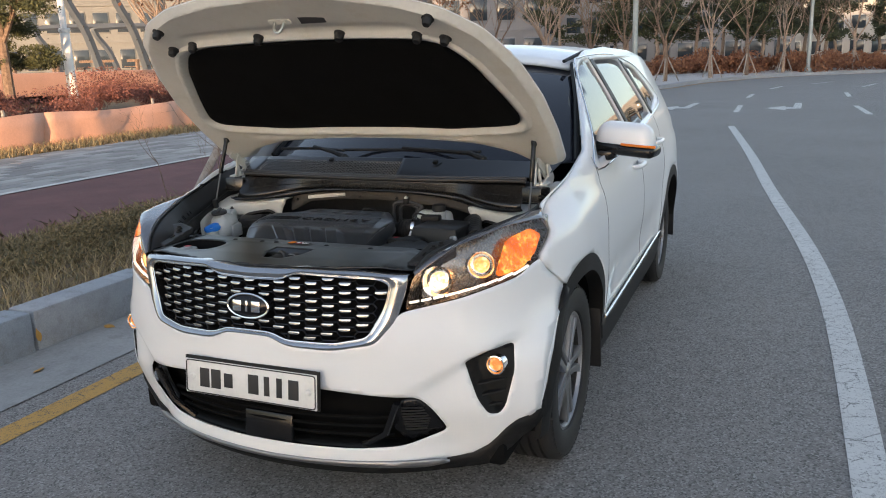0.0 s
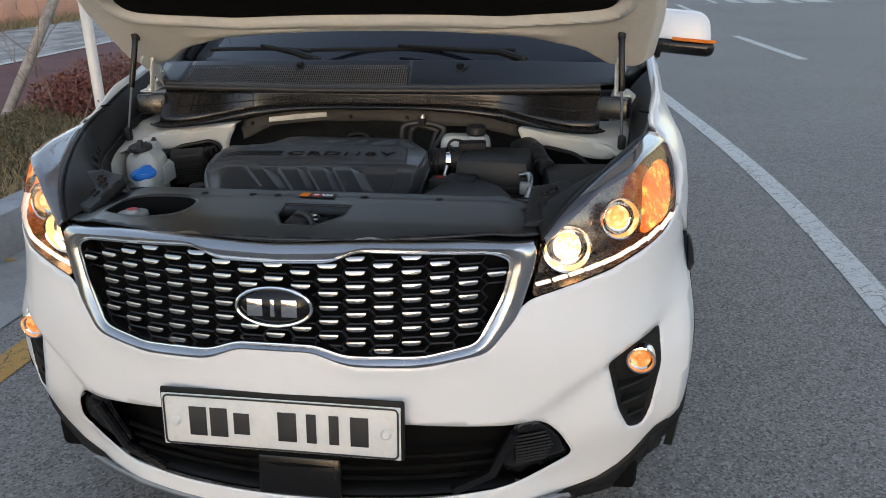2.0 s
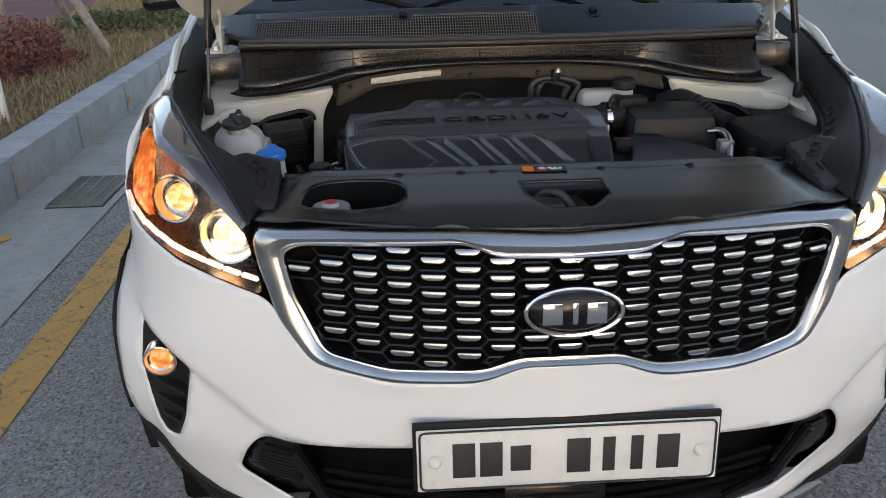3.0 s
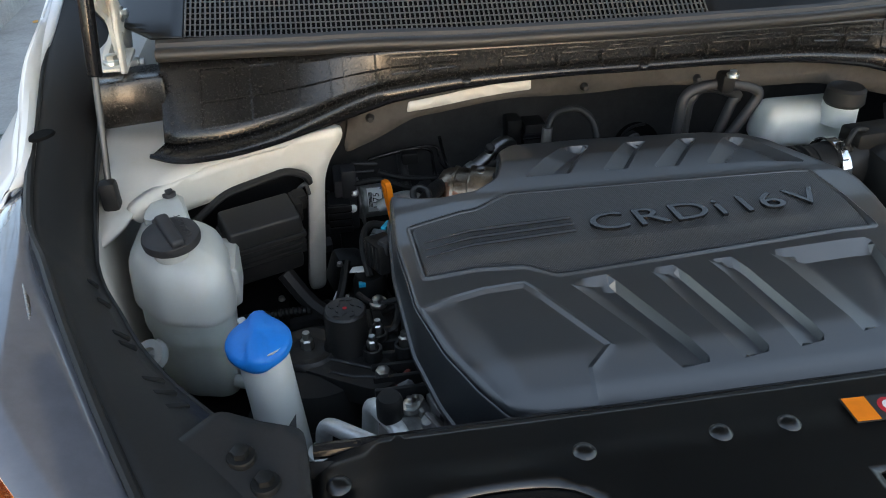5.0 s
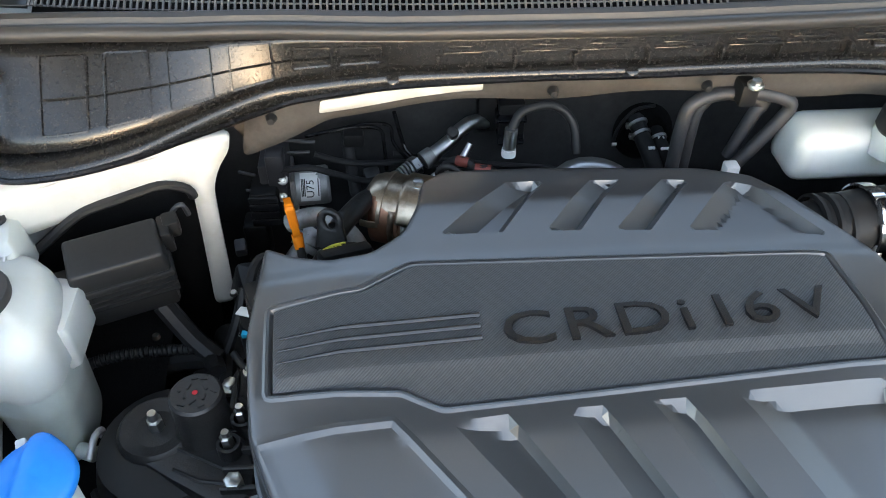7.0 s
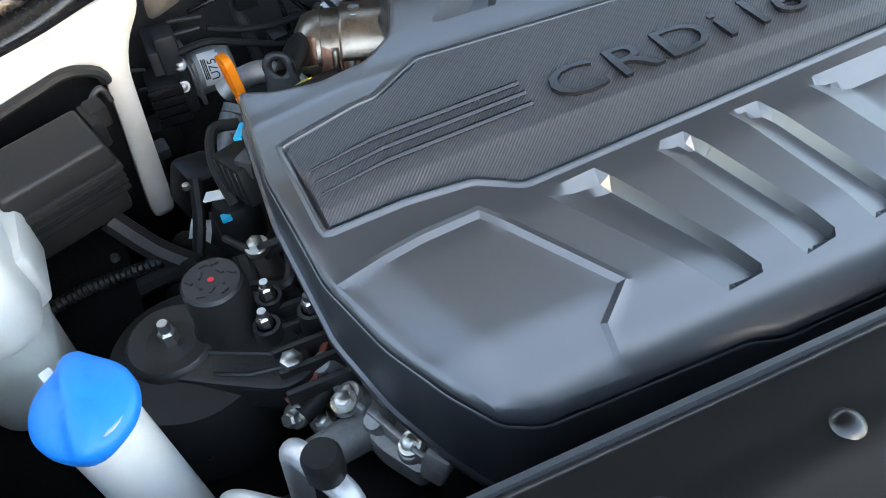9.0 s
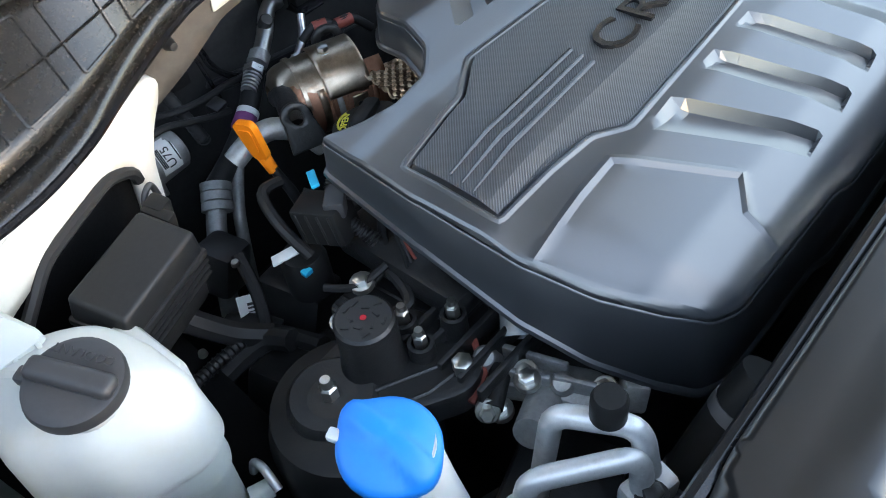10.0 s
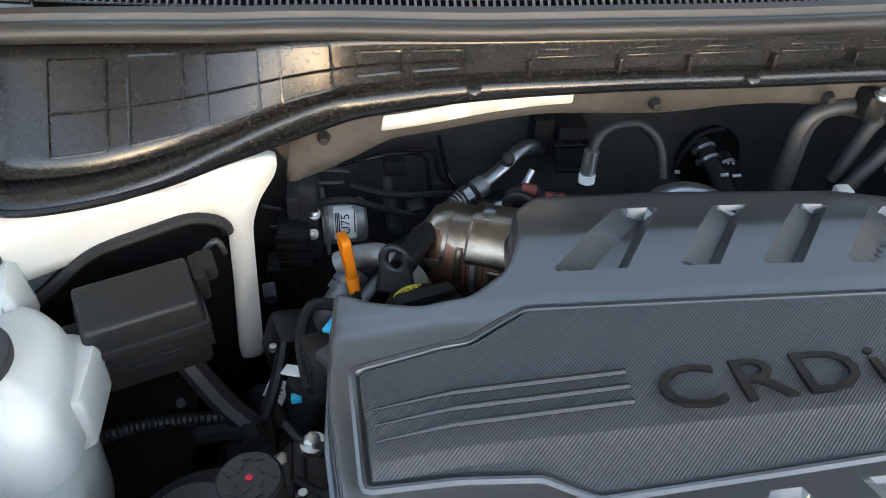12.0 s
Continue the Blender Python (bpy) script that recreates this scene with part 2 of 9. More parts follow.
GREYPLASTIC = material("grey_plastic", (0.030, 0.030, 0.032), 0.5, var=0.2, fine=200, relief=0.2, dist=0.0004)
PURPLE = material("purple_tag", (0.20, 0.05, 0.17), 0.5)
for milky in (TANK, FILLED):
    shell = milky.node_tree.nodes["Principled BSDF"]
    shell.inputs["Subsurface Weight"].default_value = 0.45
    shell.inputs["Subsurface Scale"].default_value = 0.025
    shell.inputs["Subsurface Radius"].default_value = (1.0, 1.0, 0.8)
CYAN = material("cyan_clip", (0.02, 0.35, 0.55), 0.4)
BROWNPIPE = material("red_brown_hose", (0.22, 0.05, 0.035), 0.6, var=0.3)
PLATEWHITE = material("plate_white", (0.66, 0.66, 0.64), 0.4, var=0.05, big=12, fine=70, relief=0.05, dirt=(0.5, 0.5, 0.48))
LENSTOP = material("lens_top", (0.10, 0.105, 0.125), 0.12, var=0.15, big=6, fine=40, relief=0.0, coat=1.0)
GLASS = clear("clear_lens")
WINDSHIELD = glass_dark("tinted_windshield", (0.010, 0.012, 0.018))
WINDOW = glass_dark("tinted_window", (0.012, 0.012, 0.013))
LOWBEAM = sparkling("low_beam", (1.0, 0.55, 0.20), (1.0, 0.82, 0.52), 0.35, 1.9, 9)
WARMLAMP = sparkling("position_lamp", (1.0, 0.40, 0.10), (1.0, 0.66, 0.30), 0.15, 0.7, 12)
FOGGLOW = sparkling("fog_bulb", (1.0, 0.40, 0.10), (1.0, 0.72, 0.36), 0.08, 0.32, 30)
DRL = glowing("running_light", (1.0, 0.95, 0.86), 0.24)
AMBER = sparkling("amber_indicator", (1.0, 0.16, 0.008), (1.0, 0.56, 0.09), 0.10, 0.45)
REPEATER = material("amber_plastic", (0.75, 0.20, 0.02), 0.25, var=0.1, fine=120, relief=0.1)
BEZEL = material("lamp_bezel", (0.24, 0.215, 0.19), 0.26, 0.9, var=0.2, big=25, relief=0.0)
INSERT = material("grille_insert", (0.48, 0.48, 0.48), 0.22, 1.0, var=0.06, fine=120, relief=0.0)
RODSTEEL = material("strut_rod", (0.10, 0.10, 0.10), 0.4, 0.6, var=0.1, relief=0.0)
SURROUND = material("bright_surround", (0.54, 0.54, 0.545), 0.21, 1.0, var=0.04, fine=5, relief=0.0)
REFLECTOR = material("lamp_reflector", (0.85, 0.80, 0.72), 0.12, 1.0, var=0.05, relief=0.0)
GALV = material("galvanised_steel", (0.30, 0.34, 0.35), 0.45, 0.5, var=0.2, big=3, fine=40, relief=0.1)
POLEWHITE = material("white_pole", (0.68, 0.68, 0.66), 0.4, var=0.06, big=2, fine=30, relief=0.05)
BARK = wood_bark("bark", (0.10, 0.065, 0.045), (0.26, 0.18, 0.13))
PALEBARK = wood_bark("pale_bark", (0.20, 0.14, 0.10), (0.42, 0.32, 0.25))
PINE = leafy("pine_needles", (0.022, 0.030, 0.012), (0.075, 0.080, 0.025))
DRYLEAF = leafy("dry_leaves", (0.13, 0.045, 0.02), (0.30, 0.13, 0.06))
REDLEAF = leafy("red_hedge_leaves", (0.10, 0.035, 0.03), (0.24, 0.09, 0.065))
STRAW = leafy("dry_grass", (0.15, 0.11, 0.055), (0.42, 0.32, 0.17))
GREENGRASS = leafy("green_grass", (0.03, 0.045, 0.012), (0.10, 0.11, 0.035))
STAKE = wood_bark("stake_wood", (0.20, 0.17, 0.145), (0.40, 0.36, 0.32))
FACADE = material("pale_facade", (0.42, 0.41, 0.39), 0.7, var=0.06, big=0.3, fine=4, relief=0.05)
FACADEGREY = material("grey_facade", (0.20, 0.20, 0.21), 0.7, var=0.08, big=0.3, fine=4, relief=0.05)
PANE = glass_dark("building_glass", (0.03, 0.04, 0.05), 0.08)
GRANITE = material("pale_granite", (0.45, 0.43, 0.42), 0.8, var=0.12, big=1.5, fine=40, relief=0.2)
GRATE = material("grate_steel", (0.16, 0.18, 0.17), 0.5, 0.4, var=0.25, big=6, fine=60, relief=0.2)
LEAF = leafy("fallen_leaf", (0.30, 0.13, 0.03), (0.55, 0.30, 0.06))


def paver_material():
    """Concrete blocks, each a little lighter or darker than the next."""
    m, n, l, p = nodes_of("paver")
    o, g = n.new("ShaderNodeObjectInfo"), n.new("ShaderNodeNewGeometry")
    a = n.new("ShaderNodeMath")
    a.operation = "ADD"
    l.new(o.outputs["Random"], a.inputs[0])
    l.new(g.outputs["Random Per Island"], a.inputs[1])
    f = n.new("ShaderNodeMath")
    f.operation = "FRACT"
    l.new(a.outputs[0], f.inputs[0])
    base = ramp(n, l, f.outputs[0], (0.21, 0.205, 0.195), (0.42, 0.41, 0.395), 0.0, 1.0)
    base = mixed(n, l, ramp(n, l, noise_tex(n, l, 1.2, 6, 0.7), (0, 0, 0), (0.5, 0.5, 0.5), 0.5, 0.7), base, (0.24, 0.235, 0.225))
    l.new(base, p.inputs["Base Color"])
    p.inputs["Roughness"].default_value = 0.85
    bump(n, l, p, noise_tex(n, l, 90, 5, 0.7), 0.3, 0.003)
    return m


PAVER = paver_material()
PALEEDGE = material("pale_edging", (0.56, 0.55, 0.53), 0.85, var=0.12, big=2, fine=60, relief=0.2, dist=0.003)
TRIMBLACK = material("trim_plastic", (0.020, 0.020, 0.0205), 0.5, var=0.2, big=6, fine=320, relief=0.2, dist=0.0003, spec=0.25)
HOLE = material("slot_shadow", (0.003, 0.003, 0.003), 0.9, var=0.1, relief=0.0)
# Wall colour lowered to stand for shade, since the sun reaches this facade.
HALL_SHADED = material("shaded_hall_wall", (0.15, 0.155, 0.15), 0.8, var=0.12, big=0.3, fine=4, relief=0.05)
ARCHSTEEL = material("arch_steel", (0.085, 0.10, 0.115), 0.5, 0.2, var=0.2, big=2, fine=30, relief=0.1)
WEED = leafy("withered_weeds", (0.055, 0.052, 0.022), (0.22, 0.165, 0.08))
JOINT = material("joint_sand", (0.045, 0.042, 0.038), 0.95, var=0.3, big=3, fine=60, relief=0.4, dist=0.004)

# ---- builders ----
def thing(name, label, category, at=(0, 0, 0), group="", kind=""):
    ob = new(name)
    ob.location = at
    ob.empty_display_size = 0.05
    return tagged(ob, label, category, group, kind)


def part(name, bm, mat, parent=None, label="", smooth=True, thick=0.0, bevel=0.0, offset=-1.0, sharp=38):
    """Links bm as one mesh object, under parent if given; the bmesh is in world coordinates of the place."""
    me = bpy.data.meshes.new(name)
    bmesh.ops.recalc_face_normals(bm, faces=bm.faces[:]) if not thick else None
    bm.to_mesh(me)
    bm.free()
    for m in mat if isinstance(mat, (list, tuple)) else [mat]:
        me.materials.append(m)
    if smooth:
        me.shade_smooth()
        me.set_sharp_from_angle(angle=radians(sharp))
    ob = new(name, me)
    if parent:
        ob.parent = parent
        if not parent.parent:
            ob.matrix_parent_inverse = Matrix.Translation(-parent.location)
    if thick:
        s = ob.modifiers.new("thickness", "SOLIDIFY")
        s.thickness, s.offset = thick, offset
    if bevel:
        b = ob.modifiers.new("edge", "BEVEL")
        b.width, b.segments, b.limit_method, b.angle_limit = bevel, 2, "ANGLE", radians(40)
    if label:
        tagged(ob, label)
    return ob


def alone(name, bm, mat, label, category, kind="", group="", **kw):
    return tagged(part(name, bm, mat, None, **kw), label, category, group, kind)


def rounded(pts, r=0.02, n=4, close=True):
    """Rounds the corners of a polygon or line."""
    out, m = [], len(pts)
    for i, p in enumerate(pts):
        if not close and i in (0, m - 1):
            out.append(tuple(p))
            continue
        p = Vector(p)
        a, b = Vector(pts[i - 1]) - p, Vector(pts[(i + 1) % m]) - p
        ra, rb = min(r, a.length * 0.45), min(r, b.length * 0.45)
        a, b = p + a.normalized() * ra, p + b.normalized() * rb
        for k in range(n + 1):
            t = k / n
            out.append(tuple((1 - t) ** 2 * a + 2 * t * (1 - t) * p + t * t * b))
    return out


def smoothed(pts, n=6, close=False):
    """A Catmull-Rom curve through points of any dimension."""
    P = [np.array(p, float) for p in pts]
    m, out = len(P), []
    for i in range(m if close else m - 1):
        g = (lambda k: P[k % m]) if close else (lambda k: P[min(max(k, 0), m - 1)])
        a, b, c, d = g(i - 1), g(i), g(i + 1), g(i + 2)
        for k in range(n):
            t = k / n
            out.append(tuple(0.5 * (2 * b + (c - a) * t + (2 * a - 5 * b + 4 * c - d) * t * t + (3 * b - a - 3 * c + d) * t ** 3)))
    return out if close else out + [tuple(P[-1])]


def mirrored(half):
    """A closed outline from its right half, top centre to bottom centre."""
    return list(half) + [(-x, y) for x, y in reversed(half) if x > 1e-6]


def edge_distance(pts, poly):
    """Distance of points to a polygon's edge, positive inside."""
    P, Q = np.asarray(pts, float), np.asarray(poly, float)
    A, B = Q, np.roll(Q, -1, 0)
    d = np.full(len(P), 1e9)
    inside = np.zeros(len(P), bool)
    for a, b in zip(A, B):
        e = b - a
        t = np.clip(((P - a) @ e) / max(e @ e, 1e-12), 0, 1)
        d = np.minimum(d, np.hypot(*(P - a - t[:, None] * e).T))
        cross = (a[1] > P[:, 1]) != (b[1] > P[:, 1])
        with np.errstate(divide="ignore", invalid="ignore"):
            xi = (b[0] - a[0]) * (P[:, 1] - a[1]) / (b[1] - a[1]) + a[0]
        inside ^= cross & (P[:, 0] < xi)
    return np.where(inside, d, -d)


def inset(poly, w):
    """A polygon moved inwards by w."""
    Q = [Vector(p) for p in poly]
    area = sum(a.x * b.y - b.x * a.y for a, b in zip(Q, Q[1:] + Q[:1]))
    s = 1 if area > 0 else -1
    out = []
    for i, p in enumerate(Q):
        e, f = (p - Q[i - 1]).normalized(), (Q[(i + 1) % len(Q)] - p).normalized()
        n = Vector((-e.y - f.y, e.x + f.x))
        if n.length < 1e-6:
            n = Vector((-e.y, e.x))
        n.normalize()
        out.append(tuple(p + s * n * w / max(0.5, n.dot(Vector((-e.y, e.x))))))
    return out


def resampled(pts, step, close=True):
    out, m = [], len(pts)
    for i in range(m if close else m - 1):
        a, b = np.array(pts[i], float), np.array(pts[(i + 1) % m], float)
        n = max(1, int(math.ceil(np.linalg.norm(b - a) / step)))
        out += [tuple(a + (b - a) * k / n) for k in range(n)]
    return out if close else out + [tuple(pts[-1])]


def sheet(outline, f, step=0.03, holes=(), creases=()):
    """A surface over a flat outline with openings; f lifts arrays of the two flat coordinates to three."""
    pts, edges = [], []
    for loop in (outline, *holes, *creases):
        loop = resampled(loop, step)
        k = len(pts)
        pts += loop
        edges += [(k + i, k + (i + 1) % len(loop)) for i in range(len(loop))]
    lo, hi = np.min(outline, 0), np.max(outline, 0)
    gx, gy = np.meshgrid(np.arange(lo[0] + step / 2, hi[0], step), np.arange(lo[1] + step / 2, hi[1], step))
    grid = np.stack([gx.ravel(), gy.ravel()], 1)
    keep = edge_distance(grid, outline) > step * 0.4
    for h in holes:
        keep &= edge_distance(grid, h) < -step * 0.4
    for c in creases:
        keep &= np.abs(edge_distance(grid, c)) > step * 0.3
    pts += [tuple(p) for p in grid[keep]]
    vs, _, fs, *_ = delaunay_2d_cdt([Vector(p) for p in pts], edges, [], 0, 1e-6)
    V = np.array([tuple(v) for v in vs])
    T = np.array([tuple(t)[:3] for t in fs])
    mid = V[T].mean(1)
    keep = edge_distance(mid, outline) > 0
    for h in holes:
        keep &= edge_distance(mid, h) < 0
    T = T[keep]
    used = np.unique(T)
    at = {int(k): i for i, k in enumerate(used)}
    X, Y, Z = f(V[used, 0], V[used, 1])
    bm = bmesh.new()
    bv = [bm.verts.new((float(a), float(b), float(c))) for a, b, c in zip(*np.broadcast_arrays(X, Y, Z))]
    for t in T:
        try:
            bm.faces.new([bv[at[int(k)]] for k in t])
        except ValueError:
            pass
    bmesh.ops.recalc_face_normals(bm, faces=bm.faces[:])
    return bm


def facing(bm, way):
    """Turns a sheet's faces so that they look along way on the whole."""
    s = sum((f.normal * f.calc_area() for f in bm.faces), Vector())
    if s.dot(Vector(way)) < 0:
        bmesh.ops.reverse_faces(bm, faces=bm.faces[:])
    return bm


def tube(bm, pts, r, sides=10, cap=True, m=None):
    """Adds a pipe along points; r is one radius or one for each point."""
    P = [Vector(p) for p in pts]
    R = r if isinstance(r, (list, tuple, np.ndarray)) else [r] * len(P)
    rings, up = [], None
    for i, p in enumerate(P):
        t = (P[min(i + 1, len(P) - 1)] - P[max(i - 1, 0)]).normalized()
        if up is None:
            up = t.orthogonal().normalized()
        up = (up - t * up.dot(t))
        up = up.normalized() if up.length > 1e-6 else t.orthogonal().normalized()
        side = t.cross(up)
        ring = []
        for k in range(sides):
            a = 2 * math.pi * k / sides
            q = p + (up * math.cos(a) + side * math.sin(a)) * R[i]
            ring.append(bm.verts.new(m @ q if m else q))
        rings.append(ring)
    for a, b in zip(rings, rings[1:]):
        for k in range(sides):
            bm.faces.new((a[k], a[(k + 1) % sides], b[(k + 1) % sides], b[k]))
    if cap:
        bm.faces.new(rings[0][::-1])
        bm.faces.new(rings[-1])
    return bm


def pipe(pts, r, n=6, sides=10):
    return tube(bmesh.new(), smoothed(pts, n), r, sides)


def turned(profile, m=None, sides=28, bm=None):
    """A body of revolution about z from (radius, height) pairs, moved by m."""
    bm = bm or bmesh.new()
    m = m or Matrix()
    rings = []
    for r, z in profile:
        if r < 1e-5:
            rings.append([bm.verts.new(m @ Vector((0, 0, z)))])
        else:
            rings.append([bm.verts.new(m @ Vector((r * math.cos(2 * math.pi * k / sides), r * math.sin(2 * math.pi * k / sides), z))) for k in range(sides)])
    for a, b in zip(rings, rings[1:]):
        for k in range(sides):
            q = [a[k % len(a)], a[(k + 1) % len(a)], b[(k + 1) % len(b)], b[k % len(b)]]
            q = list(dict.fromkeys(q))
            if len(q) > 2:
                try:
                    bm.faces.new(q)
                except ValueError:
                    pass
    return bm


def box(size, m=None, r=0.004, bm=None, seg=2, taper=(1, 1)):
    """A box with rounded edges, centred, moved by m; taper narrows its top."""
    b = bmesh.new()
    bmesh.ops.create_cube(b, size=1)
    for v in b.verts:
        k = (taper[0], taper[1]) if v.co.z > 0 else (1, 1)
        v.co = Vector((v.co.x * size[0] * k[0], v.co.y * size[1] * k[1], v.co.z * size[2]))
    if r:
        bmesh.ops.bevel(b, geom=b.edges[:], offset=min(r, min(size) * 0.45), segments=seg, affect="EDGES", profile=0.5)
    if m:
        bmesh.ops.transform(b, matrix=m, verts=b.verts)
    return joined(bm, b) if bm else b


def joined(a, b):
    """Adds b's faces to a and frees b."""
    at = {v: a.verts.new(v.co) for v in b.verts}
    for f in b.faces:
        try:
            a.faces.new([at[v] for v in f.verts])
        except ValueError:
            pass
    b.free()
    return a


def slab(poly, z0, z1, m=None, r=0.0, bm=None):
    """A flat plate with the outline poly between two heights, moved by m."""
    b = bmesh.new()
    lo = [b.verts.new((x, y, z0)) for x, y in poly]
    hi = [b.verts.new((x, y, z1)) for x, y in poly]
    b.faces.new(lo[::-1])
    top = b.faces.new(hi)
    for i in range(len(poly)):
        b.faces.new((lo[i], lo[(i + 1) % len(poly)], hi[(i + 1) % len(poly)], hi[i]))
    bmesh.ops.recalc_face_normals(b, faces=b.faces[:])
    if r:
        bmesh.ops.bevel(b, geom=list(top.edges), offset=r, segments=2, affect="EDGES", profile=0.5)
    if m:
        bmesh.ops.transform(b, matrix=m, verts=b.verts)
    return joined(bm, b) if bm else b


def letters(text, size, m, depth=0.001, align="CENTER"):
    """Raised lettering in the built-in font."""
    c = bpy.data.curves.new("lettering", "FONT")
    c.body, c.size, c.extrude, c.align_x, c.resolution_u = text, size, depth, align, 3
    c.align_y = "CENTER"
    ob = bpy.data.objects.new("lettering", c)
    me = ob.to_mesh()
    bm = bmesh.new()
    bm.from_mesh(me)
    ob.to_mesh_clear()
    bpy.data.objects.remove(ob)
    bpy.data.curves.remove(c)
    bmesh.ops.transform(bm, matrix=m, verts=bm.verts)
    return bm


def hexbolt(name, at, parent, r=0.008, way=(0, 0, 1), washer=True, h=None, mat=None):
    """A hexagonal bolt head on a washer."""
    q = Vector(way).to_track_quat("Z", "Y").to_matrix().to_4x4()
    m = Matrix.Translation(at) @ q
    h = h or r * 1.1
    bm = turned([(0, h), (r * 0.75, h), (r, h * 0.85), (r, 0), (r * 1.05, -r * 0.6)], m, 6)
    if washer:
        turned([(r * 1.5, r * 0.15), (r * 1.6, 0), (r * 1.6, -r * 0.7)], m, 16, bm)
        turned([(0, r * 0.15), (r * 1.5, r * 0.15)], m, 16, bm)
    return part(name, bm, mat or BOLT, parent)


def glide(x, xs, ys):
    """Like np.interp, with rounded bends instead of kinks."""
    x, xs, ys = np.asarray(x, float), np.asarray(xs, float), np.asarray(ys, float)
    d = np.diff(ys) / np.diff(xs)
    m = np.zeros(len(xs))
    both = d[:-1] * d[1:] > 0
    m[1:-1] = np.where(both, 2 * d[:-1] * d[1:] / np.where(both, d[:-1] + d[1:], 1), 0)
    m[0], m[-1] = d[0], d[-1]
    x = np.clip(x, xs[0], xs[-1])
    i = np.clip(np.searchsorted(xs, x) - 1, 0, len(xs) - 2)
    h = xs[i + 1] - xs[i]
    t = (x - xs[i]) / h
    return (2 * t ** 3 - 3 * t ** 2 + 1) * ys[i] + (t ** 3 - 2 * t ** 2 + t) * h * m[i] + (3 * t ** 2 - 2 * t ** 3) * ys[i + 1] + (t ** 3 - t ** 2) * h * m[i + 1]


def rounded3(pts, r, n=5):
    """A line in space with its bends rounded."""
    P = [Vector(p) for p in pts]
    out = [tuple(P[0])]
    for a, b, c in zip(P, P[1:], P[2:]):
        u, w = (a - b), (c - b)
        k = min(r, u.length * 0.45, w.length * 0.45)
        u, w = b + u.normalized() * k, b + w.normalized() * k
        out += [tuple(u * (1 - t) ** 2 + b * 2 * t * (1 - t) + w * t ** 2) for t in [i / n for i in range(n + 1)]]
    return out + [tuple(P[-1])]

# ---- the road and its verges ----
def bend(y):
    """How far the road swings to the car's right side along its length."""
    y = np.asarray(y, float)
    return -0.054 * ((y - 5.0) + np.sqrt((y - 5.0) ** 2 + 4.0))


def kerb_shift(y):
    y = np.asarray(y, float)
    return -0.03 * ((y - 9.0) + np.sqrt((y - 9.0) ** 2 + 4.0)) * (y > -2)


def strip(x0, x1, ys, z0, z1=None, follow=bend, bm=None):
    """A band along the road between two offsets."""
    bm = bm or bmesh.new()
    z1 = z0 if z1 is None else z1
    prev = None
    for y in ys:
        d = float(follow(y))
        cur = (bm.verts.new((x0 + d, y, z0)), bm.verts.new((x1 + d, y, z1)))
        if prev:
            bm.faces.new((prev[0], prev[1], cur[1], cur[0]))
        prev = cur
    return bm


YS = [-30, -15, -8, -4, -2] + [i * 0.5 for i in range(-2, 30)] + [16, 18, 20, 23, 26, 30, 35, 40]
bm = bmesh.new()
bmesh.ops.create_grid(bm, x_segments=60, y_segments=60, size=1500)
for v in bm.verts:
    v.co.z = -0.05
alone("ground", bm, FARGROUND, "dry brown ground reaching to the horizon", "ground", "structure", smooth=False)
bm = strip(-2.3, 30, YS, 0.0, follow=lambda y: 0)
alone("road", bm, ASPHALT, "grey asphalt road with fine pale aggregate", "road", "structure", smooth=False)
far = bmesh.new()
q = [far.verts.new(p) for p in ((-6, 20, -0.01), (60, 20, -0.01), (70, 75, -0.01), (12, 60, -0.01), (2, 55.5, -0.01), (-2.6, 48, -0.01), (-4.6, 38, -0.01))]
far.faces.new(q)
alone("road", far, ASPHALT, "asphalt road bending away in the distance", "road", "structure", smooth=False)

bm = strip(1.960, 2.105, [y for y in YS if -9 < y <= 16] + [17.0], 0.004, follow=lambda y: bend(y) + 0.05 * math.exp(-((y - 3) / 2.2) ** 2) - 0.05 * math.exp(-((y - 8) / 2.5) ** 2))
alone("road_marking", bm, LINE_WHITE, "cracked white lane line curving along the asphalt", "lane line", "structure", group="road markings", smooth=False)
bm = strip(-1.665, -1.515, [y for y in YS if -9 < y <= 20], 0.004, follow=kerb_shift)
alone("road_marking", bm, LINE_YELLOW, "worn yellow edge line beside the gutter", "edge line", "structure", group="road markings", smooth=False)


def paint(poly, z=0.004, label="white dashed lane mark on the asphalt"):
    b = bmesh.new()
    b.faces.new([b.verts.new((x, y, z)) for x, y in poly])
    return alone("road_marking", b, LINE_WHITE, label, "road marking", "structure", group="road markings", smooth=False)


for x, y0, y1, dx in ((0.55, 21.5, 24.6, 0.0), (0.62, 29.0, 31.6, 0.1), (1.3, 36, 38.6, 0.5), (3.1, 41, 43.5, 1.2), (3.75, 20.5, 24.0, -0.05), (3.9, 29, 32, 0.1), (5.0, 37, 40, 0.8), (3.9, 11, 14.5, -0.3), (9.5, 40, 43, 1.5), (8, 30, 33, 0.6), (12, 35, 37.5, 1.2)):
    paint([(x, y0), (x + 0.15, y0), (x + dx + 0.15, y1), (x + dx, y1)])
for x, y in ((-1.75, 22.6), (1.35, 22.2)):
    arrow = [(0, 0.9), (0.55, 1.9), (0.55, 1.25), (0.75, 1.2), (0.85, 3.4), (1.05, 3.4), (0.95, 0.65), (0.55, 0.6), (0.55, 0.0)]
    paint([(x + a, y + b) for a, b in arrow], label="white turn arrow painted on the asphalt")
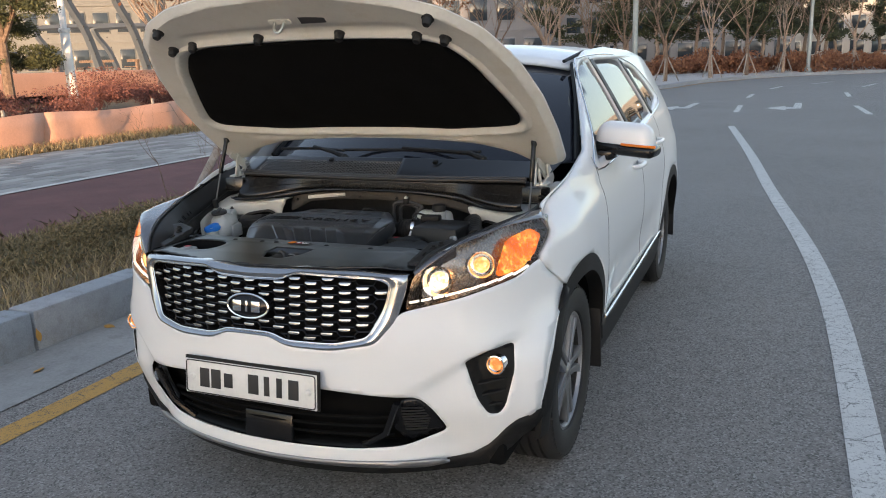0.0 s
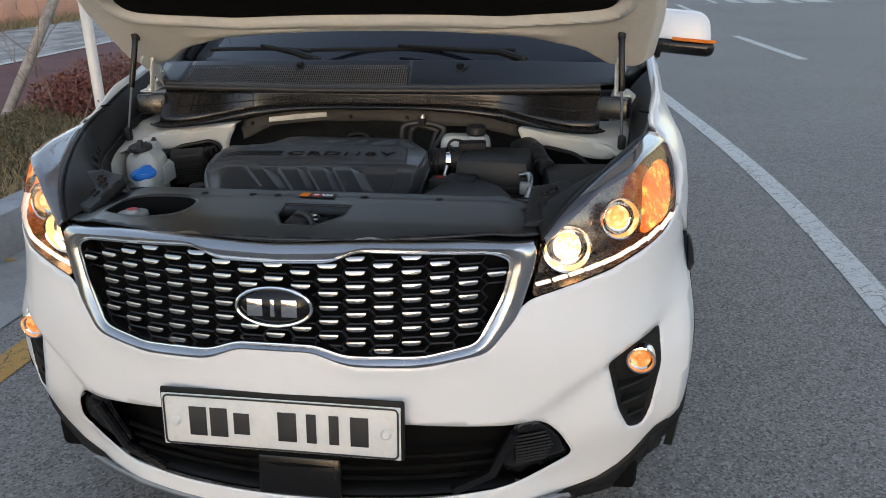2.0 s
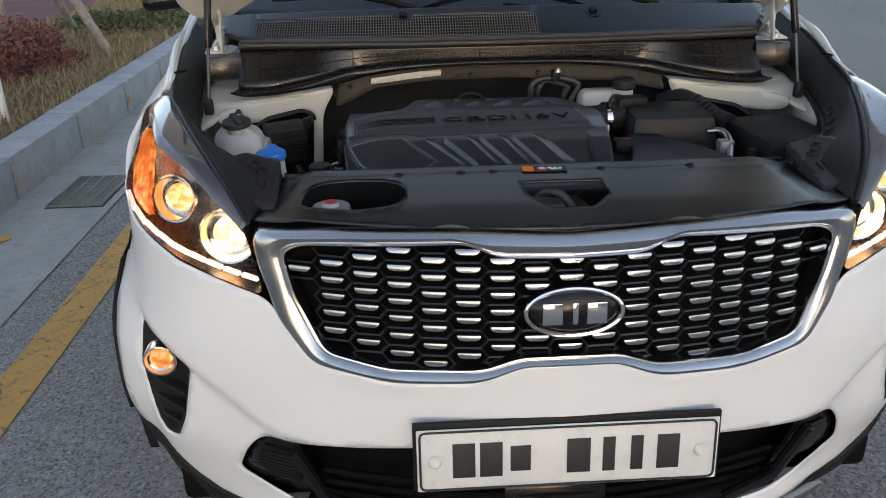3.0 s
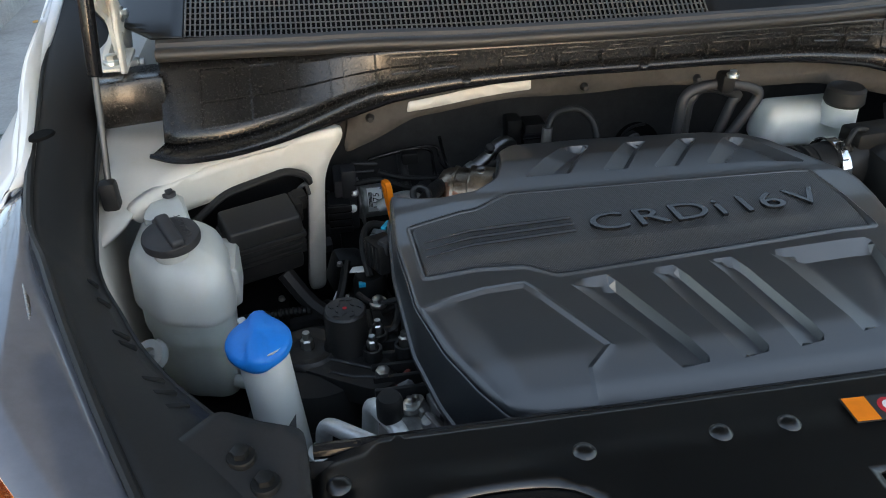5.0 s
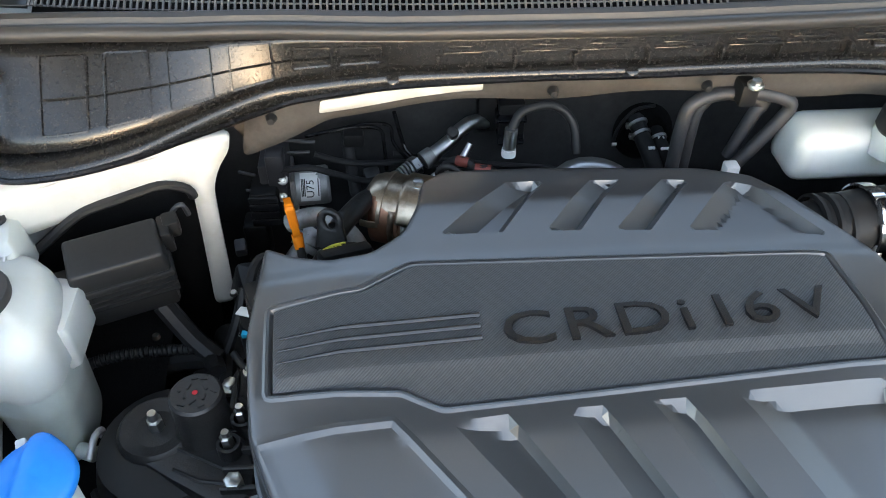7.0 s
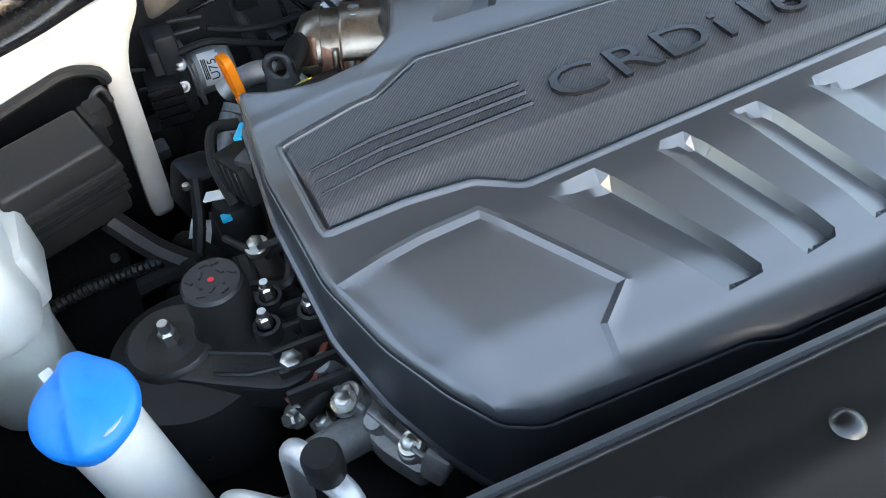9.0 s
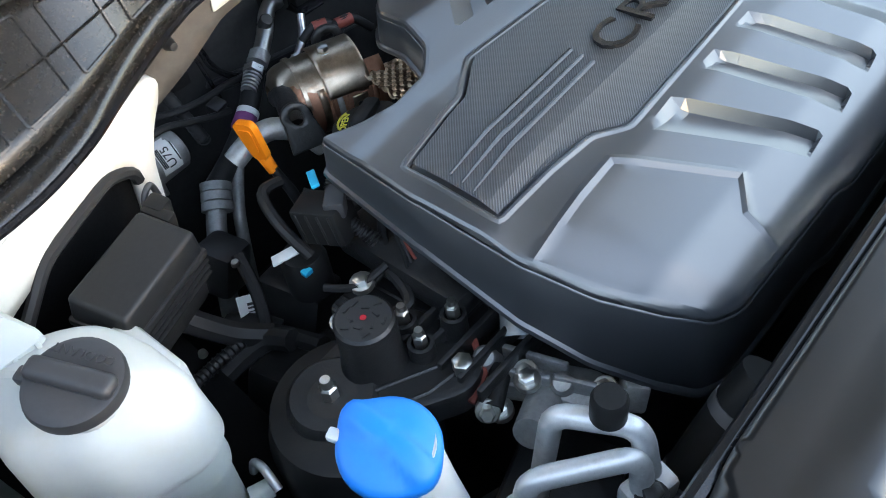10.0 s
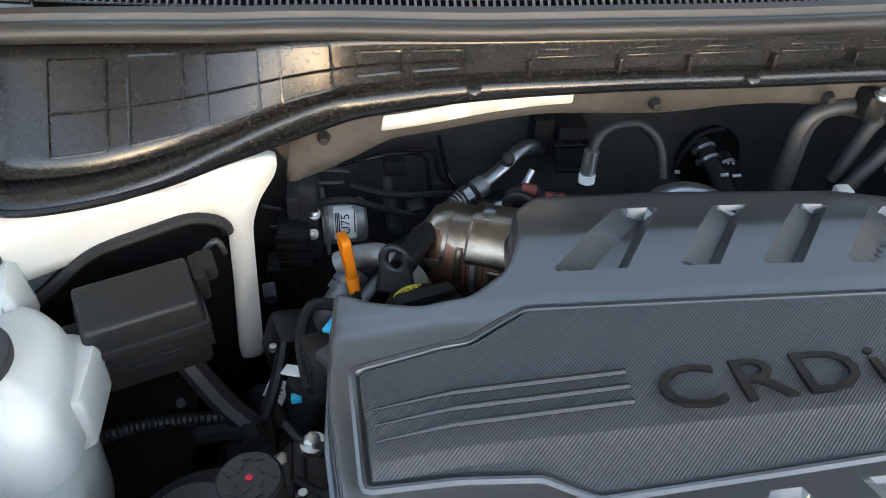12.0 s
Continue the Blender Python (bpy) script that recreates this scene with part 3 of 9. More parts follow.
for k in range(7):
    paint([(4.9 + k * 0.55, 24.5 + 0.3 * (k % 2)), (5.05 + k * 0.55 + 0.2 * (k % 3), 24.5), (5.05 + k * 0.55 + 0.2 * (k % 3), 27.0), (4.9 + k * 0.55, 27.0)], label="white lettering worn to bars on the asphalt")

# gutter, kerb, verge, track and pavement
bm = strip(-2.42, -1.83, YS, 0.006, 0.006, kerb_shift)
alone("gutter", bm, CONCRETE, "pale concrete gutter strip, dusty and stained", "gutter", "structure", smooth=False)
bm = strip(-4.38, -2.55, YS, 0.235, 0.225, kerb_shift)
alone("verge", bm, SOIL, "bare soil verge with dry grass behind the kerb", "verge", "structure", smooth=False)
bm = strip(-6.8, -4.38, YS, 0.23, 0.23, kerb_shift)
alone("cycle_track", bm, REDTRACK, "dark red textured cycle track", "track", "structure", smooth=False)
bm = strip(-6.92, -6.78, YS, 0.24, 0.24, kerb_shift)
alone("trim", bm, PALEEDGE, "pale concrete edging between track and pavement", "edging", "structure", smooth=False)
pavement = alone("pavement", strip(-10.4, -6.92, YS, 0.21, 0.21, kerb_shift), JOINT, "grey block pavement beside the red track", "pavement", "structure", smooth=False)
bm = strip(-12.2, -10.4, [y for y in YS if y > -5] + [70], 0.26, 0.21, kerb_shift)
alone("verge", bm, SOIL, "dry planted ground behind the pavement", "verge", "structure", smooth=False)
g = thing("drain_grate", "grey steel drain grate set in the gutter", "drain grate", (-2.04, 3.24, 0.01))
part("pit", box((0.31, 0.53, 0.012), pose(-2.04, 3.24, 0.002), 0.002), FIREWALL, g)
for k in range(15):
    part("bar", box((0.30, 0.008, 0.02), pose(-2.04, 2.99 + k * 0.0357, 0.010), 0.002), GRATE, g)
for k in range(5):
    part("cross_bar", box((0.008, 0.52, 0.02), pose(-2.185 + k * 0.0725, 3.24, 0.011), 0.002), GRATE, g)
kerb = thing("kerb", "grey granite kerb stones beside the gutter", "kerb", (-2.49, 0, 0), kind="structure")
stone = box((0.22, 0.988, 0.36), None, 0.020)
first = None
for k in range(-16, 26):
    y = -0.1 + k
    if first is None:
        ob = part("kerb_stone", stone, KERBSTONE, kerb)
        first = ob
    else:
        ob = new("kerb_stone", first.data)
        ob.parent = kerb
        ob.matrix_parent_inverse = first.matrix_parent_inverse
    ob.matrix_basis = pose(-2.490 + float(kerb_shift(y)), y + 0.738, 0.072 + 0.004 * math.sin(k * 2.1), 0, 0, math.degrees(math.atan(-float(kerb_shift(y + 0.5) - kerb_shift(y - 0.5)))))


def tufts(name, area, count, h, mat, label, seed, cat="grass", w=0.006, lean=0.6, z=0.235):
    """Blades of grass or stalks, as one object that nobody could count."""
    rnd = random.Random(seed)
    V, Fc = [], []
    for _ in range(count):
        x, y = area(rnd)
        a, l = rnd.uniform(0, 6.28), h * rnd.uniform(0.3, 1.0)
        bx, by = math.cos(a) * w, math.sin(a) * w
        tx, ty = x + rnd.gauss(0, lean) * l, y + rnd.gauss(0, lean) * l
        k = len(V)
        V += [(x - bx, y - by, z - 0.01), (x + bx, y + by, z - 0.01), (tx, ty, z + l)]
        Fc.append((k, k + 1, k + 2))
    me = bpy.data.meshes.new(name)
    me.from_pydata(V, [], Fc)
    me.materials.append(mat)
    return tagged(new(name, me), label, cat, kind="stuff")


def verge_spot(rnd):
    y = rnd.uniform(-1.5, 16)
    return rnd.uniform(-4.42, -2.58) + float(kerb_shift(y)), y


tufts("dry_grass", verge_spot, 30000, 0.10, STRAW, "dry straw-coloured grass on the verge", 3)
tufts("green_weeds", lambda r: (r.gauss(-3.7, 0.35), r.gauss(3.2, 0.9)), 6000, 0.09, WEED, "low withered weeds among the dry grass", 4, w=0.012, lean=1.2)
tufts("dry_grass", lambda r: (r.uniform(-11.2, -10.35), r.uniform(2, 30)), 9000, 0.22, STRAW, "dry grass at the foot of the salmon barrier", 5, w=0.015, z=0.22)


def leaf_cloud(name, centre, size, count, leaf, mat, seed, parent=None, label=""):
    """Many small leaves scattered in an uneven clump."""
    rnd = random.Random(seed)
    lumps = [(rnd.gauss(0, 0.33), rnd.gauss(0, 0.33), rnd.gauss(0, 0.3), rnd.uniform(0.25, 0.6)) for _ in range(9)]
    V, Fc = [], []
    for _ in range(count):
        lx, ly, lz, lr = rnd.choice(lumps)
        d = Vector((rnd.gauss(0, 1), rnd.gauss(0, 1), rnd.gauss(0, 1))).normalized() * lr * rnd.random() ** 0.4
        p = Vector(((lx + d.x) * size[0] + centre[0], (ly + d.y) * size[1] + centre[1], (lz + d.z) * size[2] + centre[2]))
        u = Vector((rnd.gauss(0, 1), rnd.gauss(0, 1), rnd.gauss(0, 1))).normalized()
        v = u.orthogonal().normalized()
        k, s = len(V), leaf * rnd.uniform(0.6, 1.4)
        V += [tuple(p - u * s), tuple(p + v * s * 0.5), tuple(p + u * s), tuple(p - v * s * 0.5)]
        Fc.append((k, k + 1, k + 2, k + 3))
    me = bpy.data.meshes.new(name)
    me.from_pydata(V, [], Fc)
    me.materials.append(mat)
    ob = new(name, me)
    ob.parent = parent
    if parent:
        ob.matrix_parent_inverse = Matrix.Translation(-parent.location)
    return ob
# Made-up block out of view; its shadow covers the car and near road.
b = box((90, 14, 30), pose(69, -112, 15), 0.3)
alone("sun_blocker", b, FACADEGREY, "plain grey block added unseen behind the camera to keep sun off the car", "building", "structure")

# ---- the car ----
car = thing("car", "white sport utility vehicle with raised hood and lit headlamps", "car", (0, 2.4, 0))


def lean(z):
    return glide(z, [0.2, 0.35, 0.5, 0.7, 0.83, 0.93, 1.0, 1.1], [0.09, 0.03, -0.02, -0.025, 0, 0.01, 0.04, 0.12])


def front(x, z):
    """The curved plane of the car's nose."""
    x = np.abs(x)
    sweep = glide(x, [0.70, 0.78, 0.835, 0.88, 0.917, 0.94, 0.96], [0, 0.02, 0.055, 0.12, 0.24, 0.36, 0.5])
    return 0.05 + 0.36 * x ** 2 + 0.25 * x ** 6 + lean(z) + sweep * glide(z, [0.4, 0.6, 0.78], [0.3, 0.5, 1.0]) + 11 * np.clip(x - 0.74, 0, None) * np.clip(np.asarray(z) - 0.93, 0, None) - 0.048 * np.clip((x - 0.62) / 0.18, 0, 1) ** 1.5 * np.clip((0.74 - np.asarray(z)) / 0.14, 0, 1)


def on_front(d=0.0):
    return lambda x, z: (x, front(x, z) - d, z)


def nose(x, z, d=0.0):
    """A pose on the nose: x along it, y up it, z out of it."""
    p = Vector((x, float(front(x, z)) - d, z))
    u = Vector((0.02, float(front(x + 0.01, z) - front(x - 0.01, z)), 0)).normalized()
    v = Vector((0, float(front(x, z + 0.01) - front(x, z - 0.01)), 0.02)).normalized()
    n = u.cross(v).normalized()
    v = n.cross(u)
    return Matrix(((u.x, v.x, n.x, p.x), (u.y, v.y, n.y, p.y), (u.z, v.z, n.z, p.z), (0, 0, 0, 1)))


def flip(poly):
    return [(-x, z) for x, z in poly]


GRILLE_IN = mirrored(rounded([(0, 0.931), (0.118, 0.933), (0.175, 0.955), (0.45, 0.940), (0.487, 0.922), (0.470, 0.845), (0.420, 0.750), (0.310, 0.730), (0.150, 0.735), (0.085, 0.757), (0, 0.758)], 0.02, 4, False))
CHROME_OUT = mirrored(rounded([(0, 0.968), (0.2, 0.974), (0.40, 0.968), (0.540, 0.952), (0.536, 0.905), (0.506, 0.800), (0.445, 0.727), (0.31, 0.705), (0.157, 0.712), (0.085, 0.742), (0, 0.743)], 0.02, 4, False))
HEADLIGHT = rounded([(0.527, 0.832), (0.552, 0.945), (0.66, 1.030), (0.768, 1.067), (0.848, 1.058), (0.865, 1.012), (0.865, 0.943), (0.832, 0.904), (0.694, 0.868)], 0.02, 5)
INTAKE = mirrored(rounded([(0, 0.585), (0.26, 0.568), (0.56, 0.533), (0.60, 0.485), (0.637, 0.392), (0.50, 0.337), (0.33, 0.325), (0, 0.325)], 0.03, 4, False))
FOG = rounded([(0.700, 0.648), (0.758, 0.673), (0.827, 0.685), (0.837, 0.592), (0.814, 0.470), (0.797, 0.441), (0.765, 0.443), (0.734, 0.512)], 0.018, 5)

fascia = mirrored(rounded([(0, 0.747), (0.085, 0.746), (0.157, 0.716), (0.31, 0.709), (0.438, 0.732), (0.492, 0.80), (0.524, 0.830), (0.694, 0.864), (0.832, 0.900), (0.868, 0.938), (0.876, 0.925), (0.917, 0.785), (0.906, 0.72), (0.898, 0.66), (0.894, 0.60), (0.887, 0.50), (0.880, 0.44), (0.868, 0.405), (0.842, 0.392), (0.811, 0.366), (0.788, 0.337), (0.755, 0.304), (0.70, 0.275), (0.60, 0.262), (0.30, 0.258), (0, 0.256)], 0.015, 3, False))


def fascia_shape(x, z):
    """The nose with a crease over the fog lamps and a shelf over the intake."""
    ax = np.abs(x)
    line = glide(ax, [0.3, 0.52, 0.70, 0.80, 0.89], [0.52, 0.568, 0.668, 0.715, 0.75])
    dip = np.clip((line - z) / 0.05, 0, 1)
    hollow = 0.022 * dip * dip * (3 - 2 * dip) * np.clip((ax - 0.45) / 0.16, 0, 1) * np.clip((0.90 - ax) / 0.08, 0, 1)
    lip = 0.018 * np.clip((0.33 - z) / 0.05, 0, 1) * np.clip((0.75 - ax) / 0.2, 0, 1)
    ring = 0.012 * np.clip(edge_distance(np.stack([ax, z], -1), CHROME_OUT) / 0.03 + 1, 0, 1)
    side = np.clip((ax - 0.835) / 0.06, 0, 1)
    wide = 0.030 * side * side * (3 - 2 * side) * glide(z, [0.66, 0.73, 0.80], [1.0, 0.5, 0.0])
    return x + np.sign(x) * wide, front(x, z) + hollow - lip - ring * 0.5, z


bumper = part("bumper", facing(sheet(fascia, fascia_shape, 0.014, [INTAKE, FOG, flip(FOG)]), (0, -1, 0)), PAINT, car, thick=0.003)

# lower black lip and silver skid strip
lip = mirrored([(0, 0.262), (0.30, 0.262), (0.60, 0.266), (0.70, 0.279), (0.755, 0.308), (0.788, 0.341), (0.811, 0.370), (0.842, 0.396), (0.868, 0.409), (0.882, 0.45), (0.888, 0.53), (0.893, 0.53), (0.892, 0.39), (0.862, 0.335), (0.815, 0.285), (0.74, 0.225), (0.4, 0.20), (0, 0.20)])
part("lower_lip", facing(sheet(lip, lambda x, z: (fascia_shape(x, z)[0] - np.sign(x) * 0.003, front(x, z) + 0.008, z), 0.03), (0, -1, 0)), BLACKPLASTIC, car, "black plastic lower lip", thick=0.02)
skid = mirrored(rounded([(0, 0.274), (0.33, 0.277), (0.60, 0.284), (0.64, 0.269), (0.55, 0.248), (0.3, 0.238), (0, 0.234)], 0.01, 3, False))
part("skid_strip", facing(sheet(skid, lambda x, z: (x, front(x, z) - 0.028 + 0.012 * ((z - 0.265) / 0.02) ** 2, z), 0.012), (0, -1, 0)), SATIN, bumper, "satin silver skid strip", thick=0.012)

# lower intake: back and vanes near-black to paint its inner shade, side wings
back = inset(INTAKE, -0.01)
part("intake_back", facing(sheet(back, on_front(-0.09), 0.05), (0, -1, 0)), FELT_VOID, car, thick=0.004)
xs = np.linspace(-0.50, 0.50, 41)
b = bmesh.new()
rows = [[b.verts.new((x * k, float(front(x, 0.32)) + d, 0.318 + 0.05 * d)) for x in xs] for d, k in ((0.026, 1.0), (0.06, 0.99), (0.14, 0.97))]
for p, q in zip(rows, rows[1:]):
    for k in range(len(p) - 1):
        b.faces.new((p[k], p[k + 1], q[k + 1], q[k]))
part("intake_floor", facing(b, (0, 0, 1)), BLACKPLASTIC, car, thick=0.01)
for z in (0.365, 0.405, 0.445):
    b = bmesh.new()
    tube(b, [(x, float(front(x, z)) + 0.045, z) for x in np.linspace(-0.45, 0.45, 25)], 0.006, 6)
    part("intake_vane", b, FELT_VOID, bumper)
part("intake_panel", box((0.2, 0.02, 0.1), pose(0, 0.105, 0.375, -8), 0.006), GLOSSBLACK, bumper)
for s in (1, -1):
    wing = rounded([(0.50, 0.345), (0.625, 0.39), (0.60, 0.47), (0.55, 0.53), (0.50, 0.52), (0.46, 0.40)], 0.015, 3)
    wing = [(s * x, z) for x, z in wing]
    part("intake_wing", facing(sheet(wing, on_front(-0.035), 0.02), (0, -1, 0)), GLOSSBLACK, bumper, thick=0.01)
    for k in range(9):
        z = 0.40 + k * 0.011
        part("intake_rib", tube(bmesh.new(), [(s * x, float(front(x, z)) + 0.03, z) for x in np.linspace(0.50, 0.585 - abs(k - 4) * 0.004, 5)], 0.0035, 5), BLACKPLASTIC, bumper)
    part("intake_blade", tube(bmesh.new(), [(s * 0.36, float(front(0.36, 0.34)) + 0.01, 0.34), (s * 0.45, float(front(0.45, 0.40)) + 0.0, 0.40), (s * 0.50, float(front(0.50, 0.52)), 0.52)], 0.012, 8), GLOSSBLACK, bumper)

# number plate
plate = thing("number_plate", "white number plate with black characters in a thin black frame", "number plate", (0, 0, 0.51))
pm = pose(0, 0.014, 0.573, 90 - 6, 0, 0)
part("holder", box((0.548, 0.136, 0.010), pm @ pose(0, 0, -0.006), 0.004), BLACKPLASTIC, plate)
part("plate", box((0.535, 0.122, 0.004), pm @ pose(0, -0.003, 0.004), 0.002), PLATEWHITE, plate)
rim = rounded([(-0.262, -0.060), (0.262, -0.060), (0.262, 0.054), (-0.262, 0.054)], 0.012, 4)
part("border", tube(bmesh.new(), [(x, y, 0.007) for x, y in rim + rim[:1]], 0.0022, 6, False, pm), INK, plate)
for x in (-0.236, 0.236):
    part("screw", turned([(0, 0.014), (0.008, 0.013), (0.012, 0.009), (0.012, 0.006)], pm @ pose(x, -0.004, 0), 16), PLATEWHITE, plate)
for x, w in ((-0.185, 0.040), (-0.137, 0.040), (-0.085, 0.036), (0.018, 0.042), (0.072, 0.022), (0.122, 0.022), (0.178, 0.040)):
    part("character_bar", box((w, 0.068 if w != 0.036 else 0.05, 0.002), pm @ pose(x, -0.004, 0.0065), 0.0008), INK, plate)

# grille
# Near-black sheet: the dark depth behind the mesh is put in its colour.
part("grille_back", facing(sheet(inset(GRILLE_IN, -0.012), on_front(-0.055), 0.04), (0, -1, 0)), FELT_VOID, car, thick=0.004)


def around(poly, n, squash=0.28, mid=0.84):
    """Points where evenly turned rays from the middle of a wide outline meet it."""
    Q = [np.array((x * squash, z - mid)) for x, z in poly]
    out = []
    for k in range(n):
        a = 2 * math.pi * (k + 0.5) / n
        d = np.array((math.sin(a), math.cos(a)))
        best = 0.0
        for p, q in zip(Q, Q[1:] + Q[:1]):
            e = q - p
            det = d[0] * -e[1] + d[1] * e[0]
            if abs(det) < 1e-12:
                continue
            r = (p[0] * -e[1] + p[1] * e[0]) / det
            u = (d[0] * p[1] - d[1] * p[0]) / det
            if -1e-6 <= u <= 1 + 1e-6 and r > best:
                best = r
        out.append((best * d[0] / squash, best * d[1] + mid))
    return out


# the bright surround: a lofted ring, rounded over its outer edge and turned in at its inner one
ring_in, ring_out = around(GRILLE_IN, 420), around(CHROME_OUT, 420)
rings = []
for t, d in ((0.0, -0.050), (0.0, -0.006), (0.015, 0.001), (0.06, 0.006), (0.18, 0.010), (0.45, 0.0125), (0.70, 0.009), (0.84, 0.004), (0.90, 0.0045), (0.97, 0.003), (1.0, -0.004), (1.01, -0.045)):
    ring = []
    for (xo, zo), (xi, zi) in zip(ring_out, ring_in):
        x, z = xo + (xi - xo) * t, zo + (zi - zo) * t
        top = float(np.clip((zo - 0.93) / 0.03, 0, 1))
        back = 0.005 * top * (1 - min(1, t / 0.5)) ** 2
        ring.append((x, float(front(x, z)) - d + back, z))
    rings.append(ring)
bm = bmesh.new()
R = [[bm.verts.new(q) for q in r] for r in rings]
for u, v in zip(R, R[1:]):
    for k in range(len(u)):
        bm.faces.new((u[k], u[(k + 1) % len(u)], v[(k + 1) % len(u)], v[k]))
grille = part("grille_surround", bm, SURROUND, car, "polished chrome grille surround")
part("inner_bead", tube(bmesh.new(), [(x, float(front(x, z)) - 0.0035, z) for x, z in ring_in + ring_in[:1]], 0.0019, 6, False), CHROME, grille, "thin chrome bead")
shape = rounded([(-0.0215, 0.0048), (0.0215, 0.0048), (0.019, -0.0025), (0.012, -0.0055), (-0.012, -0.0055), (-0.019, -0.0025)], 0.003, 2)
insert_mesh, web_mesh = None, None
hexa = [(-0.0355, 0), (-0.0235, 0.0146), (0.0235, 0.0146), (0.0355, 0)]
for col in range(-9, 10):
    for row in range(-3, 9):
        x = col * 0.0572
        z = 0.744 + row * 0.0302 + (0.0151 if col % 2 else 0)
        d = edge_distance([(x, z), (x - 0.018, z), (x + 0.018, z)], GRILLE_IN).min()
        if d < 0.005 or (x / 0.096) ** 2 + ((z - 0.84) / 0.044) ** 2 < 1:
            continue
        if insert_mesh is None:
            ob = part("grille_insert", slab(shape, -0.008, 0.0, None, 0.001), INSERT, grille)
            insert_mesh = ob.data
        else:
            ob = new("grille_insert", insert_mesh)
            ob.parent = grille
        ob.matrix_basis = nose(x, z, 0.0) @ pose(0, 0, 0, 8 - 125 * (z - 0.74), 0, 0)
b = bmesh.new()
for col in range(-10, 11):
    for row in range(-4, 10):
        x, z = col * 0.0572, 0.744 + row * 0.0302 + (0.0151 if col % 2 else 0)
        for (ax, az), (bx, bz) in zip(hexa[:4], hexa[1:4]):
            p, q = (x + ax, z + az - 0.012), (x + bx, z + bz - 0.012)
            if edge_distance([p, q], GRILLE_IN).min() > -0.012:
                tube(b, [(p[0], float(front(*p)) + 0.022, p[1]), (q[0], float(front(*q)) + 0.022, q[1])], 0.0030, 5, False)
part("grille_mesh", b, GLOSSBLACK, grille, "black honeycomb mesh")
badge = part("badge", turned([(0, 0.012), (0.60, 0.010), (0.93, 0.0), (1.0, -0.012), (1.0, -0.03)], nose(0.003, 0.84, 0.012) @ Matrix.Diagonal((0.080, 0.040, 1, 1)), 40), GLOSSBLACK, car, "black oval badge")
b = bmesh.new()
tube(b, [nose(0.003, 0.84, 0.014) @ Vector((0.081 * math.cos(a), 0.041 * math.sin(a), 0)) for a in np.linspace(0, 2 * math.pi, 49)], 0.0042, 8, False)
part("badge_ring", b, CHROME, badge, "chrome ring")
for x, w in ((-0.038, 0.034), (0.0, 0.010), (0.036, 0.034)):
    part("badge_bar", box((w, 0.038, 0.006), nose(0.003, 0.84, 0.012) @ pose(x, 0, 0.010), 0.002), CHROME, badge, "plain chrome bar")

